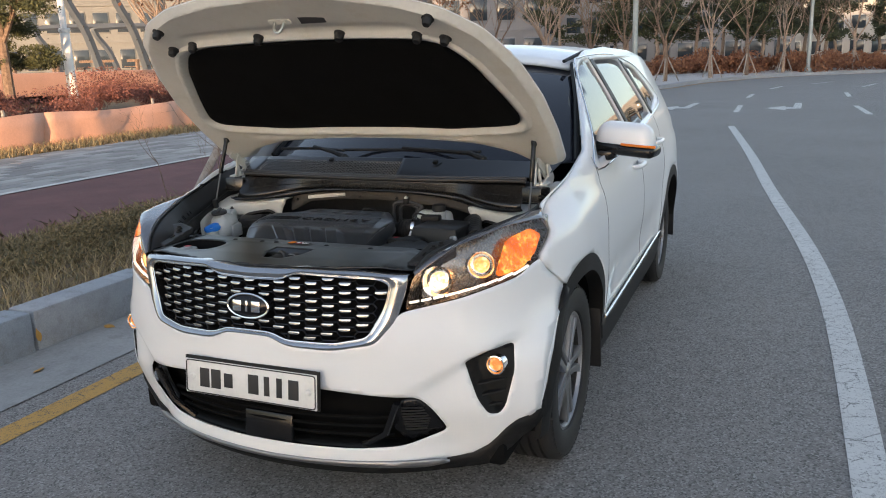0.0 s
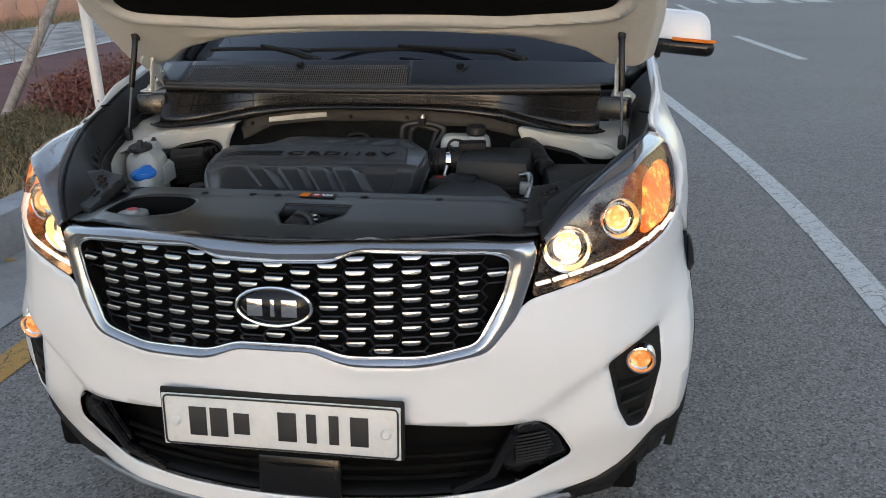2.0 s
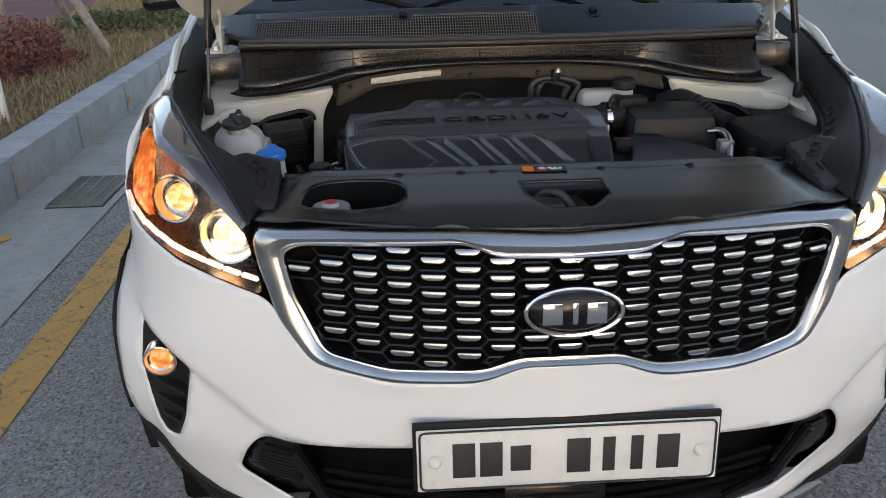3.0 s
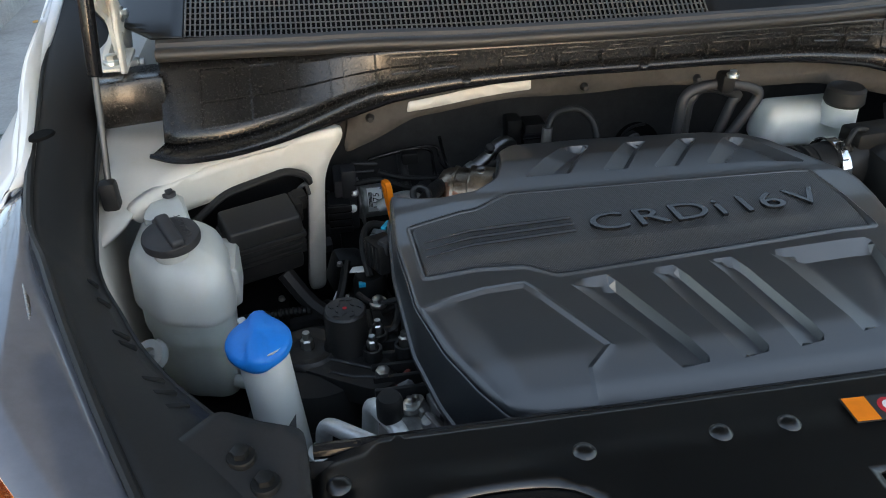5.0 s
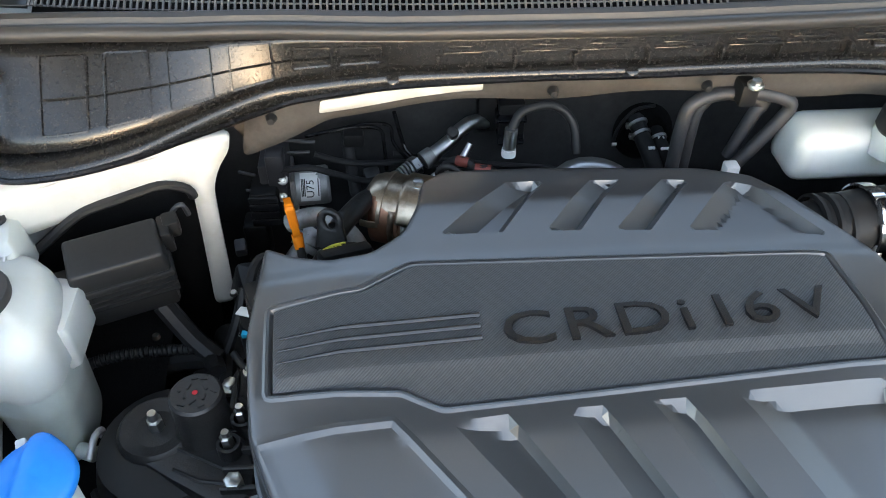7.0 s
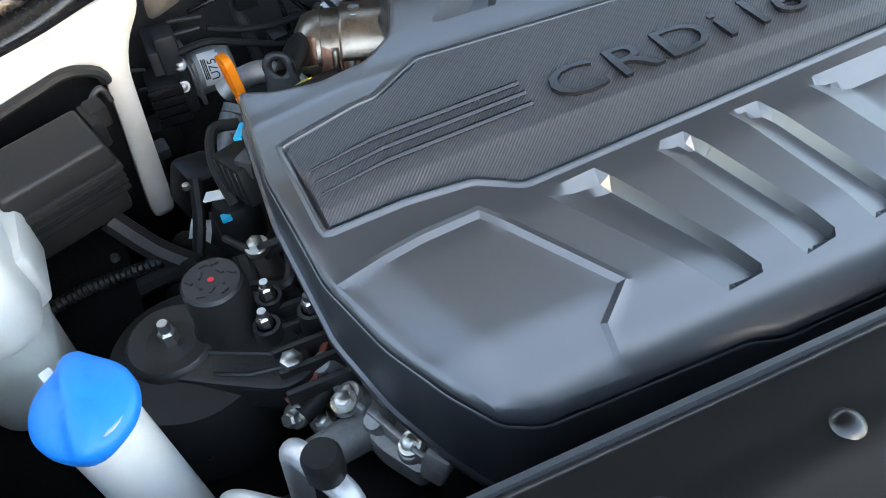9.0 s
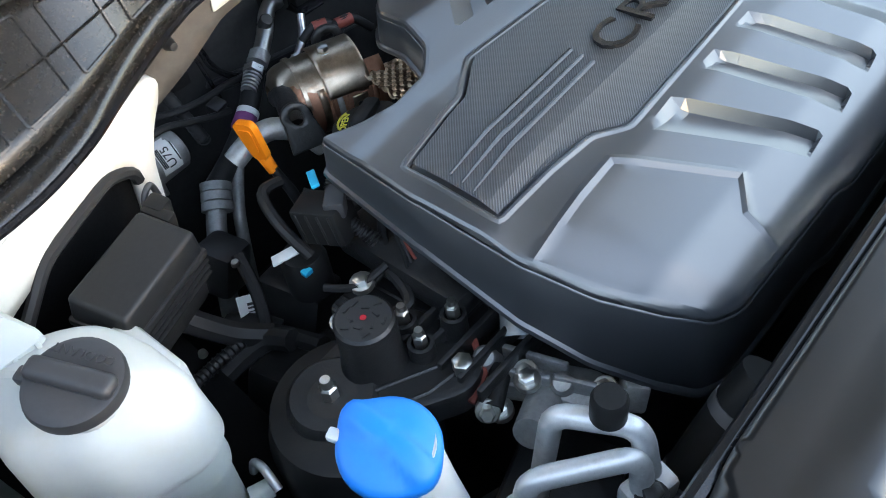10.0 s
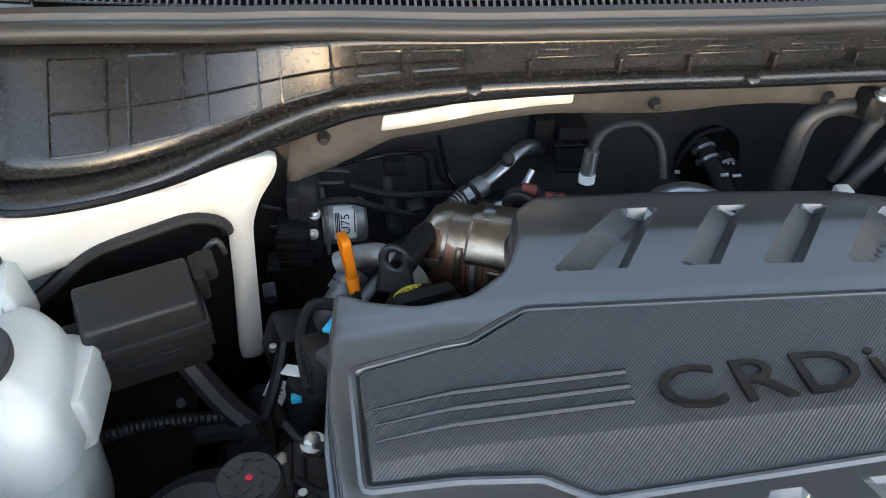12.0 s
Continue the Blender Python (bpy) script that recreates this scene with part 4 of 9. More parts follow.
# head lamps and fog lamps
for s in (1, -1):
    flipx = Matrix.Diagonal((s, 1, 1, 1))
    outline = [(s * x, z) for x, z in HEADLIGHT]
    lamp = part("headlamp", facing(sheet(inset(outline, -0.004), on_front(-0.13), 0.012), (0, -1, 0)), BEZEL, car, "lit headlamp with clear lens and amber indicator", thick=0.004)
    for side_from, side_to in ((0.0, 0.075),):
        b = bmesh.new()
        loop = resampled(outline, 0.008)
        lo = [b.verts.new((x, float(front(x, z)) + 0.004, z)) for x, z in loop]
        hi = [b.verts.new((x, float(front(x, z)) + 0.13, z)) for x, z in loop]
        for i in range(len(loop)):
            b.faces.new((lo[i], lo[(i + 1) % len(loop)], hi[(i + 1) % len(loop)], hi[i]))
        part("lamp_wall", b, BEZEL, lamp)
    lens = part("lens", facing(sheet(outline, on_front(-0.002), 0.010), (0, -1, 0)), GLASS, lamp, "clear plastic lens")
    lens.visible_shadow = False
    for x, z, r, mat, mat2 in ((0.600, 0.906, 0.050, LOWBEAM, REFLECTOR), (0.713, 0.943, 0.044, WARMLAMP, REFLECTOR)):
        m = nose(s * x, z, -0.085 - 0.2 * (x - 0.6)) @ pose(0, 0, 0, 0, -26 * s, 0)
        part("reflector", turned([(0, -0.022), (r * 0.5, -0.015), (r * 0.8, 0.0), (r, 0.022), (r * 1.08, 0.024), (r * 1.1, 0.016)], m, 28), mat2, lamp)
        part("projector_lens", turned([(0, 0.026), (r * 0.3, 0.023), (r * 0.52, 0.013), (r * 0.62, -0.002)], m, 28), mat, lamp, "glowing projector lens")
        part("lens_ring", turned([(r * 0.62, 0.004), (r * 0.70, 0.005), (r * 0.72, -0.006)], m, 28), CHROME, lamp, "chrome lens ring")
    glow = bpy.data.lights.new("headlamp_bulb", "POINT")
    glow.energy, glow.color, glow.shadow_soft_size = 0.07, (1.0, 0.46, 0.13), 0.0
    bulb = new("headlamp_bulb", glow)
    bulb.location = nose(s * 0.66, 0.915, -0.03) @ Vector((0, 0, 0))
    amber = [(s * x, z) for x, z in rounded([(0.774, 0.908), (0.830, 0.918), (0.852, 0.955), (0.850, 1.005), (0.820, 1.034), (0.780, 1.020)], 0.008, 3)]
    part("indicator", facing(sheet(amber, lambda x, z: (x, front(x, z) + 0.035 + 0.0012 * np.sin(x * 420) * np.sin(z * 420), z), 0.006), (0, -1, 0)), AMBER, lamp, "amber indicator", thick=0.01)
    for k in range(9):
        x = 0.552 + k * 0.0350
        z = 0.857 + k * 0.0048 + 0.00030 * k * k
        part("running_light", box((0.0335 + 0.0007 * k * k, 0.0075, 0.010), nose(s * x, z + 0.002, -0.014) @ pose(0, 0, 0, 0, 0, (8 + 0.6 * k) * s), 0.002), DRL, lamp, "white running light")
    bez = [(s * x, z) for x, z in FOG]

    def bezel(x, z, poly=bez):
        d = np.clip(edge_distance(np.stack([x, z], -1), poly), 0, None)
        X, Y, Z = fascia_shape(x, z)
        flat = fascia_shape(np.full_like(z, 0.784), z)[1]
        return X, Y + 0.001 + (0.032 + 0.5 * (flat - Y)) * np.clip(d / 0.013, 0, 1), Z

    fog = part("fog_bezel", facing(sheet(inset(bez, -0.0015), bezel, 0.006), (0, -1, 0)), BLACKPLASTIC, car, "black plastic fog lamp bezel", thick=0.004)
    for z in (0.553, 0.512, 0.470):
        span = [x for x in np.linspace(0.68, 0.86, 91) if edge_distance([(x, z)], FOG)[0] > 0.006]
        b = bmesh.new()
        rows = [[b.verts.new((s * float(fascia_shape(np.array([x]), np.array([z]))[0][0]), float(fascia_shape(np.array([x]), np.array([z]))[1][0]) + d, z + 0.12 * (x - span[0]) + dz)) for x in span[::3]] for d, dz in ((0.040, 0.009), (0.018, 0.005), (0.016, 0.0), (0.040, -0.007))]
        for p, q in zip(rows, rows[1:]):
            for k in range(len(p) - 1):
                b.faces.new((p[k], p[k + 1], q[k + 1], q[k]))
        part("bezel_vane", b, BLACKPLASTIC, fog)
    at = [float(v[0]) for v in fascia_shape(np.array([0.783]), np.array([0.618]))]
    m = look((s * at[0], at[1] + 0.020, 0.618), (s * (at[0] + 0.02), at[1] + 1.0, 0.610))
    part("fog_ring", turned([(0.026, 0.002), (0.030, 0.013), (0.034, 0.012), (0.036, -0.020)], m, 36), CHROME, fog, "chrome ring")
    part("fog_reflector", turned([(0, -0.006), (0.016, -0.003), (0.026, 0.006)], m, 28), REFLECTOR, fog, "bright fog reflector")
    part("fog_bulb", turned([(0, 0.008), (0.013, 0.007), (0.021, 0.004), (0.0245, -0.003)], m, 28), FOGGLOW, fog, "glowing fog bulb")


# sides, roof, glass
def flank(y, z):
    """Half width of the body by place along it and height."""
    low = glide(z, [0.2, 0.35, 0.5, 0.72, 0.86, 0.95, 1.02, 1.08, 1.14, 1.20], [0.90, 0.915, 0.93, 0.946, 0.945, 0.938, 0.925, 0.903, 0.892, 0.872])
    high = 0.895 - 0.24 * np.clip((z - 1.12) / 0.48, 0, 2) ** 1.15
    x = np.minimum(low, np.where(z > 1.12, high, 9))
    nose_in = 1 - 0.067 * np.clip((1.0 - y) / 0.424, 0, 1.3) ** 1.67 * glide(z, [0.62, 0.74, 0.86], [0.2, 0.62, 1.0])
    tail_in = 1 - 0.12 * np.clip((y - 3.9) / 0.9, 0, 1) ** 2
    swell = 0.004 * np.exp(-((np.hypot(y - 0.955, z - 0.36) - 0.52) / 0.07) ** 2) + 0.014 * np.exp(-((np.hypot(y - 3.735, z - 0.36) - 0.52) / 0.09) ** 2)
    waist = 0.012 * np.exp(-((z - 0.62) / 0.09) ** 2) * np.clip((y - 1.5) / 0.2, 0, 1) * np.clip((3.2 - y) / 0.3, 0, 1)
    near = np.clip((1.12 - y) / 0.40, 0, 1)
    near = near * near * (3 - 2 * near)
    roll = (0.030 + 0.040 * near) * np.clip((z - 1.0 + 0.02 * near) / 0.1, 0, 1.0) ** 1.5 * np.clip((1.35 - y) / 0.25, 0, 1)
    return x * nose_in * tail_in + swell - waist - roll


def arc(cy, cz, r, a0, a1, n=18):
    return [(cy + r * math.cos(radians(a)), cz + r * math.sin(radians(a))) for a in np.linspace(a0, a1, n)]


side_outline = arc(0.955, 0.36, 0.49, 116.7, 8) + [(1.46, 0.44)] + [(3.22, 0.46)] + arc(3.735, 0.36, 0.49, 168, 15) + [(4.6, 0.55), (4.76, 0.75), (4.78, 1.02), (4.60, 1.25), (4.42, 1.50), (4.25, 1.60), (3.7, 1.655), (2.9, 1.675), (2.35, 1.655), (2.02, 1.60), (1.38, 1.235), (1.15, 1.172), (0.85, 1.100), (0.79, 1.075), (0.735, 1.060), (0.70, 1.015), (0.575, 0.945), (0.570, 0.915)]
WINDOWS = [rounded([(1.50, 1.165), (1.72, 1.37), (1.95, 1.555), (2.15, 1.60), (2.33, 1.608), (2.44, 1.19)], 0.03, 3),
           rounded([(2.53, 1.195), (2.43, 1.60), (2.9, 1.615), (3.18, 1.59), (3.36, 1.25)], 0.03, 3),
           rounded([(3.45, 1.255), (3.27, 1.575), (3.60, 1.53), (3.86, 1.33)], 0.03, 3)]
for s in (1, -1):
    side = part("side_panel", facing(sheet(side_outline, lambda y, z: (s * flank(y, z), y, z), 0.03, WINDOWS), (s, 0, 0)), PAINT, car, thick=0.02)
    for w in WINDOWS:
        part("window", facing(sheet(inset(w, -0.012), lambda y, z: (s * (flank(y, z) - 0.012), y, z), 0.08), (s, 0, 0)), WINDOW, side, "dark tinted side window", thick=0.004)
    for q in ([(2.445, 1.180), (2.335, 1.615), (2.428, 1.608), (2.528, 1.185)], [(3.365, 1.240), (3.185, 1.598), (3.268, 1.585), (3.448, 1.246)]):
        part("pillar_trim", facing(sheet(q, lambda y, z: (s * (flank(y, z) + 0.003), y, z), 0.04), (s, 0, 0)), TRIMBLACK, side, "black pillar trim", thick=0.003)
    b = bmesh.new()
    ring = [(1.44, 1.13), (1.62, 1.30), (1.92, 1.572), (2.15, 1.618), (2.9, 1.633), (3.3, 1.60), (3.7, 1.52), (3.92, 1.31), (3.4, 1.235), (2.4, 1.165)]
    ring = smoothed(ring, 5, True)
    tube(b, [(s * float(flank(y, z) + 0.003), y, z) for y, z in ring + ring[:1]], 0.0038, 6, False)
    part("window_trim", b, CHROME, side, "chrome window trim")
    b = bmesh.new()
    rows = []
    for z in np.linspace(0.42, 0.79, 16):
        x0 = float(np.interp(z, [0.42, 0.50, 0.60, 0.66, 0.72, 0.79], [0.874, 0.887, 0.894, 0.898, 0.906, 0.916]))
        p = np.array([float(v[0]) for v in fascia_shape(np.array([x0]), np.array([z]))])
        p = p + np.array([0.0, 0.0005, 0])
        y = 0.955 - math.sqrt(0.492 ** 2 - (z - 0.36) ** 2)
        q = np.array([float(flank(y, z)) + 0.001, y + 0.004, z])
        cut_at = 1 - 0.030 / max(0.06, float(np.linalg.norm(q - p)))
        rows.append([b.verts.new((s * (p[0] * (1 - t) + q[0] * t + 0.003 * math.sin(math.pi * t)), p[1] * (1 - t) + q[1] * t, z)) for t in [cut_at * k / 4 for k in range(5)] + [cut_at + 0.5 * (1 - cut_at), 1.0]])
    for p, q in zip(rows, rows[1:]):
        for k in range(4):
            b.faces.new((p[k], p[k + 1], q[k + 1], q[k]))
    trim = bmesh.new()
    edge = [[trim.verts.new(v.co + Vector((s * (0.004 if k == 5 else 0.0), 0, 0))) for k, v in enumerate(row) if k > 3] for row in rows]
    bmesh.ops.delete(b, geom=[v for row in rows for v in row[5:]], context="VERTS")
    for p, q in zip(edge, edge[1:]):
        for k in range(2):
            trim.faces.new((p[k], p[k + 1], q[k + 1], q[k]))
    part("bumper_corner", facing(b, (s, 0, 0)), PAINT, bumper, thick=0.008)
    part("arch_trim", facing(trim, (s, 0, 0)), BLACKPLASTIC, side, "black wheel arch trim", thick=0.012)
    part("wing_corner", facing(sheet([(0.555, 0.925), (0.66, 0.95), (0.735, 0.805), (0.66, 0.76), (0.60, 0.80), (0.55, 0.87)], lambda y, z: (s * (flank(y, z) - 0.012), y, z), 0.03), (s, 0, 0)), PAINT, side, thick=0.006)
    for cy, a0, a1 in ((0.955, 188, 5), (3.735, 172, 8)):
        b = bmesh.new()
        prev = None
        for y, z, y2, z2 in [(*p, *q) for p, q in zip(arc(cy, 0.36, 0.495, a0, a1, 30), arc(cy, 0.36, 0.425, a0, a1, 30))]:
            x0 = float(flank(y, z))
            flare = 0.004 + 0.012 * float(np.clip((0.72 - y) / 0.2, 0, 1))
            cur = [b.verts.new((s * k, *p)) for k, p in ((x0 - 0.02, (y, z)), (x0 + 0.001, (y, z)), (x0 + flare, ((y + 2 * y2) / 3, (z + 2 * z2) / 3)), (x0 + flare, (y2, z2)), (x0 - 0.06, (y2, z2)))]
            if prev:
                for i in range(4):
                    b.faces.new((prev[i], prev[i + 1], cur[i + 1], cur[i]))
            prev = cur
        part("arch_trim", b, BLACKPLASTIC, side, "black wheel arch trim")
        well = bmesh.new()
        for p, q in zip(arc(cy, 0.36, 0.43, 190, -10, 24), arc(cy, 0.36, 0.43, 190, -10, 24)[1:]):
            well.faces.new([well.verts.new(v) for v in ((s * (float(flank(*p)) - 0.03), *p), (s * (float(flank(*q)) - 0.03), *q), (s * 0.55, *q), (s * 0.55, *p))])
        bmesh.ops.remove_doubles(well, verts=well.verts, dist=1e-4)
        part("wheel_well", well, FELT_VOID, side)
    b = sheet(rounded([(1.36, 0.45), (3.30, 0.465), (3.30, 0.26), (1.40, 0.25)], 0.03, 3), lambda y, z: (s * (0.935 - 0.5 * np.clip(0.40 - z, 0, 1) ** 1.4), y, z), 0.06)
    part("sill", facing(b, (s, 0, 0)), BLACKPLASTIC, car, "black sill cladding", thick=0.02)
    part("sill_strip", tube(bmesh.new(), [(s * 0.941, 1.42, 0.455), (s * 0.943, 2.3, 0.462), (s * 0.941, 3.26, 0.472)], 0.007, 8), CHROME, car, "bright sill strip")
    part("mud_flap", box((0.2, 0.02, 0.32), pose(s * 0.83, 1.375, 0.38, 6), 0.006), RUBBER, car)
    part("mud_flap", box((0.2, 0.02, 0.30), pose(s * 0.83, 4.17, 0.40, 6), 0.006), RUBBER, car)
    for cut in ([(1.40, 1.19), (1.43, 1.05), (1.44, 0.8), (1.46, 0.47)], [(2.48, 1.17), (2.49, 0.8), (2.47, 0.47)], [(3.42, 1.22), (3.40, 0.95), (3.25, 0.75), (3.20, 0.48)]):
        part("door_gap", tube(bmesh.new(), [(s * (float(flank(y, z)) - 0.001), y, z) for y, z in smoothed(cut, 8)], 0.0022, 5, False), INK, side)
    for y, z in ((2.33, 1.035), (3.20, 1.075)):
        x = float(flank(y, z))
        handle = part("door_handle", pipe([(s * (x - 0.002), y - 0.10, z), (s * (x + 0.035), y - 0.07, z + 0.003), (s * (x + 0.04), y + 0.06, z + 0.006), (s * (x - 0.002), y + 0.10, z + 0.006)], 0.013), PAINT, side)
        part("handle_cup", turned([(0, -0.002), (0.045, 0.001), (0.055, 0.003)], Matrix.Translation((s * (x + 0.001), y, z - 0.005)) @ pose(0, 0, 0, 0, 90 * s, 0) @ Matrix.Diagonal((0.6, 1, 1, 1)), 24), GALV, handle)
    b = sheet(mirrored([(0, 2.06), (0.35, 2.08), (0.60, 2.10), (0.655, 2.3), (0.66, 3.2), (0.64, 4.0), (0.58, 4.28), (0, 4.42)]), lambda x, y: (x, y, 1.705 - 0.085 * (np.abs(x) / 0.66) ** 2.2 - 0.10 * np.clip((2.5 - y) / 0.5, 0, 1) ** 1.8 - 0.09 * np.clip((y - 3.3) / 1.1, 0, 1) ** 2), 0.08)
    if s > 0:
        part("roof", facing(b, (0, 0, 1)), PAINT, car, thick=0.02)
        ws = mirrored([(0, 1), (1, 1), (1, 0), (0, 0)])
        part("windshield", facing(sheet(ws, lambda u, v: (u * (0.80 - 0.185 * v), 1.15 + 0.27 * u * u * (1 - 0.6 * v) + 0.90 * v + 0.06 * v * v, 1.165 + 0.52 * v - 0.075 * v * v - 0.03 * u * u * v), 0.08), (0, -1, 1)), WINDSHIELD, car, "dark tinted windshield", thick=0.006)
        part("tailgate", facing(sheet(mirrored([(0, 1.62), (0.62, 1.58), (0.80, 1.1), (0.80, 0.45), (0, 0.45)]), lambda x, z: (x, 4.80 - 0.12 * x * x - 0.55 * np.clip(z - 1.05, 0, 1) ** 1.3, z), 0.1), (0, 1, 0)), PAINT, car, thick=0.02)
        part("underbody", box((1.6, 4.3, 0.1), pose(0, 2.5, 0.27), 0.02), FELT_VOID, car)
        part("cabin_floor", box((1.5, 2.9, 0.7), pose(0, 2.95, 0.65), 0.05), FELT_VOID, car)
    else:
        b.free()
    part("roof_moulding", tube(bmesh.new(), [(s * 0.575, 2.09, 1.60), (s * 0.60, 2.4, 1.645), (s * 0.605, 3.2, 1.66), (s * 0.58, 4.1, 1.60)], 0.010, 8), BLACKPLASTIC, car, "black roof moulding")
    part("screen_trim", tube(bmesh.new(), [(s * 0.80, 1.42, 1.17), (s * 0.71, 1.80, 1.42), (s * 0.615, 2.11, 1.585)], 0.014, 8), BLACKPLASTIC, car)
    mirror = part("mirror", box((0.30, 0.15, 0.135), pose(s * 0.965, 1.72, 1.250, 0, 5 * s, -8 * s), 0.048, seg=5, taper=(0.80, 0.74)), PAINT, car, "white door mirror with amber repeater")
    part("mirror_base", box((0.31, 0.156, 0.06), pose(s * 0.962, 1.722, 1.196, 0, 5 * s, -8 * s), 0.028, seg=4), GLOSSBLACK, mirror, "black lower shell")
    part("mirror_arm", box((0.14, 0.09, 0.06), pose(s * 0.855, 1.70, 1.165, 0, -10 * s, 0), 0.02), GLOSSBLACK, mirror)
    part("repeater", tube(bmesh.new(), [(s * 0.955, 1.642, 1.221), (s * 1.00, 1.636, 1.217), (s * 1.05, 1.630, 1.213), (s * 1.09, 1.631, 1.210), (s * 1.108, 1.645, 1.208)], 0.0065, 6), REPEATER, mirror, "amber repeater")


def wheel(x, y, s):
    """A road wheel: tyre with grooved tread and a five-spoke two-tone rim."""
    m = Matrix.Translation((x, y, 0.366)) @ pose(0, 0, 0, 0, 90 * s, 0)
    W = part("wheel", turned([(0.24, -0.10), (0.252, 0.09), (0.245, 0.098), (0.232, 0.10), (0.222, 0.085), (0.222, -0.09), (0.24, -0.10)], m, 40), SATIN, car, "two-tone alloy wheel")
    prof = [(0.240, -0.105), (0.30, -0.122), (0.345, -0.112), (0.362, -0.095)]
    for g in (-0.06, -0.02, 0.02, 0.06):
        prof += [(0.3665, g - 0.008), (0.355, g - 0.005), (0.355, g + 0.005), (0.3665, g + 0.008)]
    prof += [(0.362, 0.095), (0.347, 0.110), (0.335, 0.116), (0.31, 0.121), (0.27, 0.120), (0.247, 0.108), (0.240, 0.09)]
    tyre = part("tyre", turned(prof, m, 72), TYRE, W, "black tyre")
    b = bmesh.new()
    for k in range(66):
        a = 2 * math.pi * k / 66
        box((0.010, 0.020, 0.045), m @ pose(0, 0, 0, 0, 0, math.degrees(a)) @ pose(0.3490, 0, 0.094, 0, -24, 0), 0.0, b)
    tagged(part("tread", b, TYRE, W), kind="stuff")
    part("rim_barrel", turned([(0.222, 0.085), (0.215, 0.0), (0.16, -0.03), (0.05, -0.04), (0, -0.04)], m, 40), DARKMETAL, W)
    for k in range(5):
        turn = m @ pose(0, 0, 0, 0, 0, 72 * k + 10)
        for side2 in (1, -1):
            poly = [(0.03, side2 * 0.004), (0.12, side2 * 0.010), (0.224, side2 * 0.022), (0.228, side2 * 0.062), (0.13, side2 * 0.038), (0.045, side2 * 0.034)]
            b = slab(poly if side2 > 0 else poly[::-1], 0.062, 0.096, turn, 0.004)
            part("spoke", b, SATIN, W, "machined spoke")
    part("hub_cap", turned([(0, 0.101), (0.022, 0.099), (0.03, 0.092), (0.032, 0.076), (0.06, 0.066), (0.06, 0.03)], m, 28), SATIN, W)
    return W


for s in (1, -1):
    for y in (0.955, 3.735):
        wheel(s * 0.785, y, s)

# ---- the raised hood ----
HOOD_A = radians(38.5)
HD, HN = Vector((0, -math.cos(HOOD_A), math.sin(HOOD_A))), Vector((0, math.sin(HOOD_A), math.cos(HOOD_A)))
HOOD = mirrored(rounded([(0, 1.06), (0.25, 1.045), (0.45, 1.00), (0.60, 0.925), (0.71, 0.81), (0.79, 0.63), (0.832, 0.44), (0.845, 0.22), (0.838, 0.02), (0.80, -0.03), (0.70, -0.03), (0.62, 0.04), (0.45, 0.085), (0.2, 0.10), (0, 0.10)], 0.03, 3, False))
PAD = mirrored(rounded([(0, 0.765), (0.45, 0.765), (0.54, 0.745), (0.615, 0.64), (0.69, 0.44), (0.725, 0.32), (0.70, 0.265), (0.60, 0.235), (0.4, 0.195), (0, 0.19)], 0.04, 4, False))


def hood_at(x, s, off=0.0):
    """A place on the open hood: across, along it from the hinges, and out of its skin."""
    crown = 0.055 * (1 - (np.abs(x) / 0.84) ** 2) - 0.30 * np.clip(s - 0.62, 0, 1) ** 2 + off
    return x, 1.09 + s * HD.y + crown * HN.y, 1.205 + s * HD.z + crown * HN.z


hood = part("hood", facing(sheet(HOOD, lambda x, s: hood_at(x, s, 0.012), 0.04), (0, 0.4, 1)), PAINT, car, "raised white hood seen from below", thick=0.004)


def inner_hood(x, s):
    """The pressed inner frame: a raised rim round the pad and a channel along the front."""
    P = np.stack([x, s], -1)
    rim, pad = edge_distance(P, HOOD), edge_distance(P, PAD)
    t = np.clip(rim / 0.03, 0, 1)
    off = 0.010 - 0.030 * t * t * (3 - 2 * t)
    u = np.clip((pad + 0.045) / 0.035, 0, 1)
    off = off - 0.010 * u * (1 - u) * 4 + 0.012 * np.clip((pad + 0.012) / 0.012, 0, 1)
    off = off + 0.014 * np.exp(-((s - 0.835) / 0.022) ** 2) * np.clip((0.5 - np.abs(x)) / 0.06, 0, 1)
    off = off - 0.008 * np.exp(-((s - 0.135) / 0.02) ** 2) * np.clip((0.6 - np.abs(x)) / 0.06, 0, 1)
    return hood_at(x, s, off)


part("inner_frame", facing(sheet(HOOD, inner_hood, 0.012, [], [PAD, inset(PAD, -0.045), inset(HOOD, 0.010), inset(HOOD, 0.020), inset(HOOD, 0.030)]), (0, -0.4, -1)), CREAM, hood, "cream painted inner frame", thick=0.002)
part("insulation_pad", facing(sheet(inset(PAD, 0.004), lambda x, s: hood_at(x, s, -0.018 + 0.004 * np.clip(1 - edge_distance(np.stack([x, s], -1), PAD) / 0.015, 0, 1)), 0.02), (0, -0.4, -1)), FELT_VOID, hood, "black felt insulation pad", thick=0.004)


def hood_pose(x, s, off):
    p = Vector([float(v) for v in hood_at(x, s, off)])
    n = -HN
    u = Vector((1, 0, 0))
    v = n.cross(u)
    return Matrix(((u.x, v.x, n.x, p.x), (u.y, v.y, n.y, p.y), (u.z, v.z, n.z, p.z), (0, 0, 0, 1)))


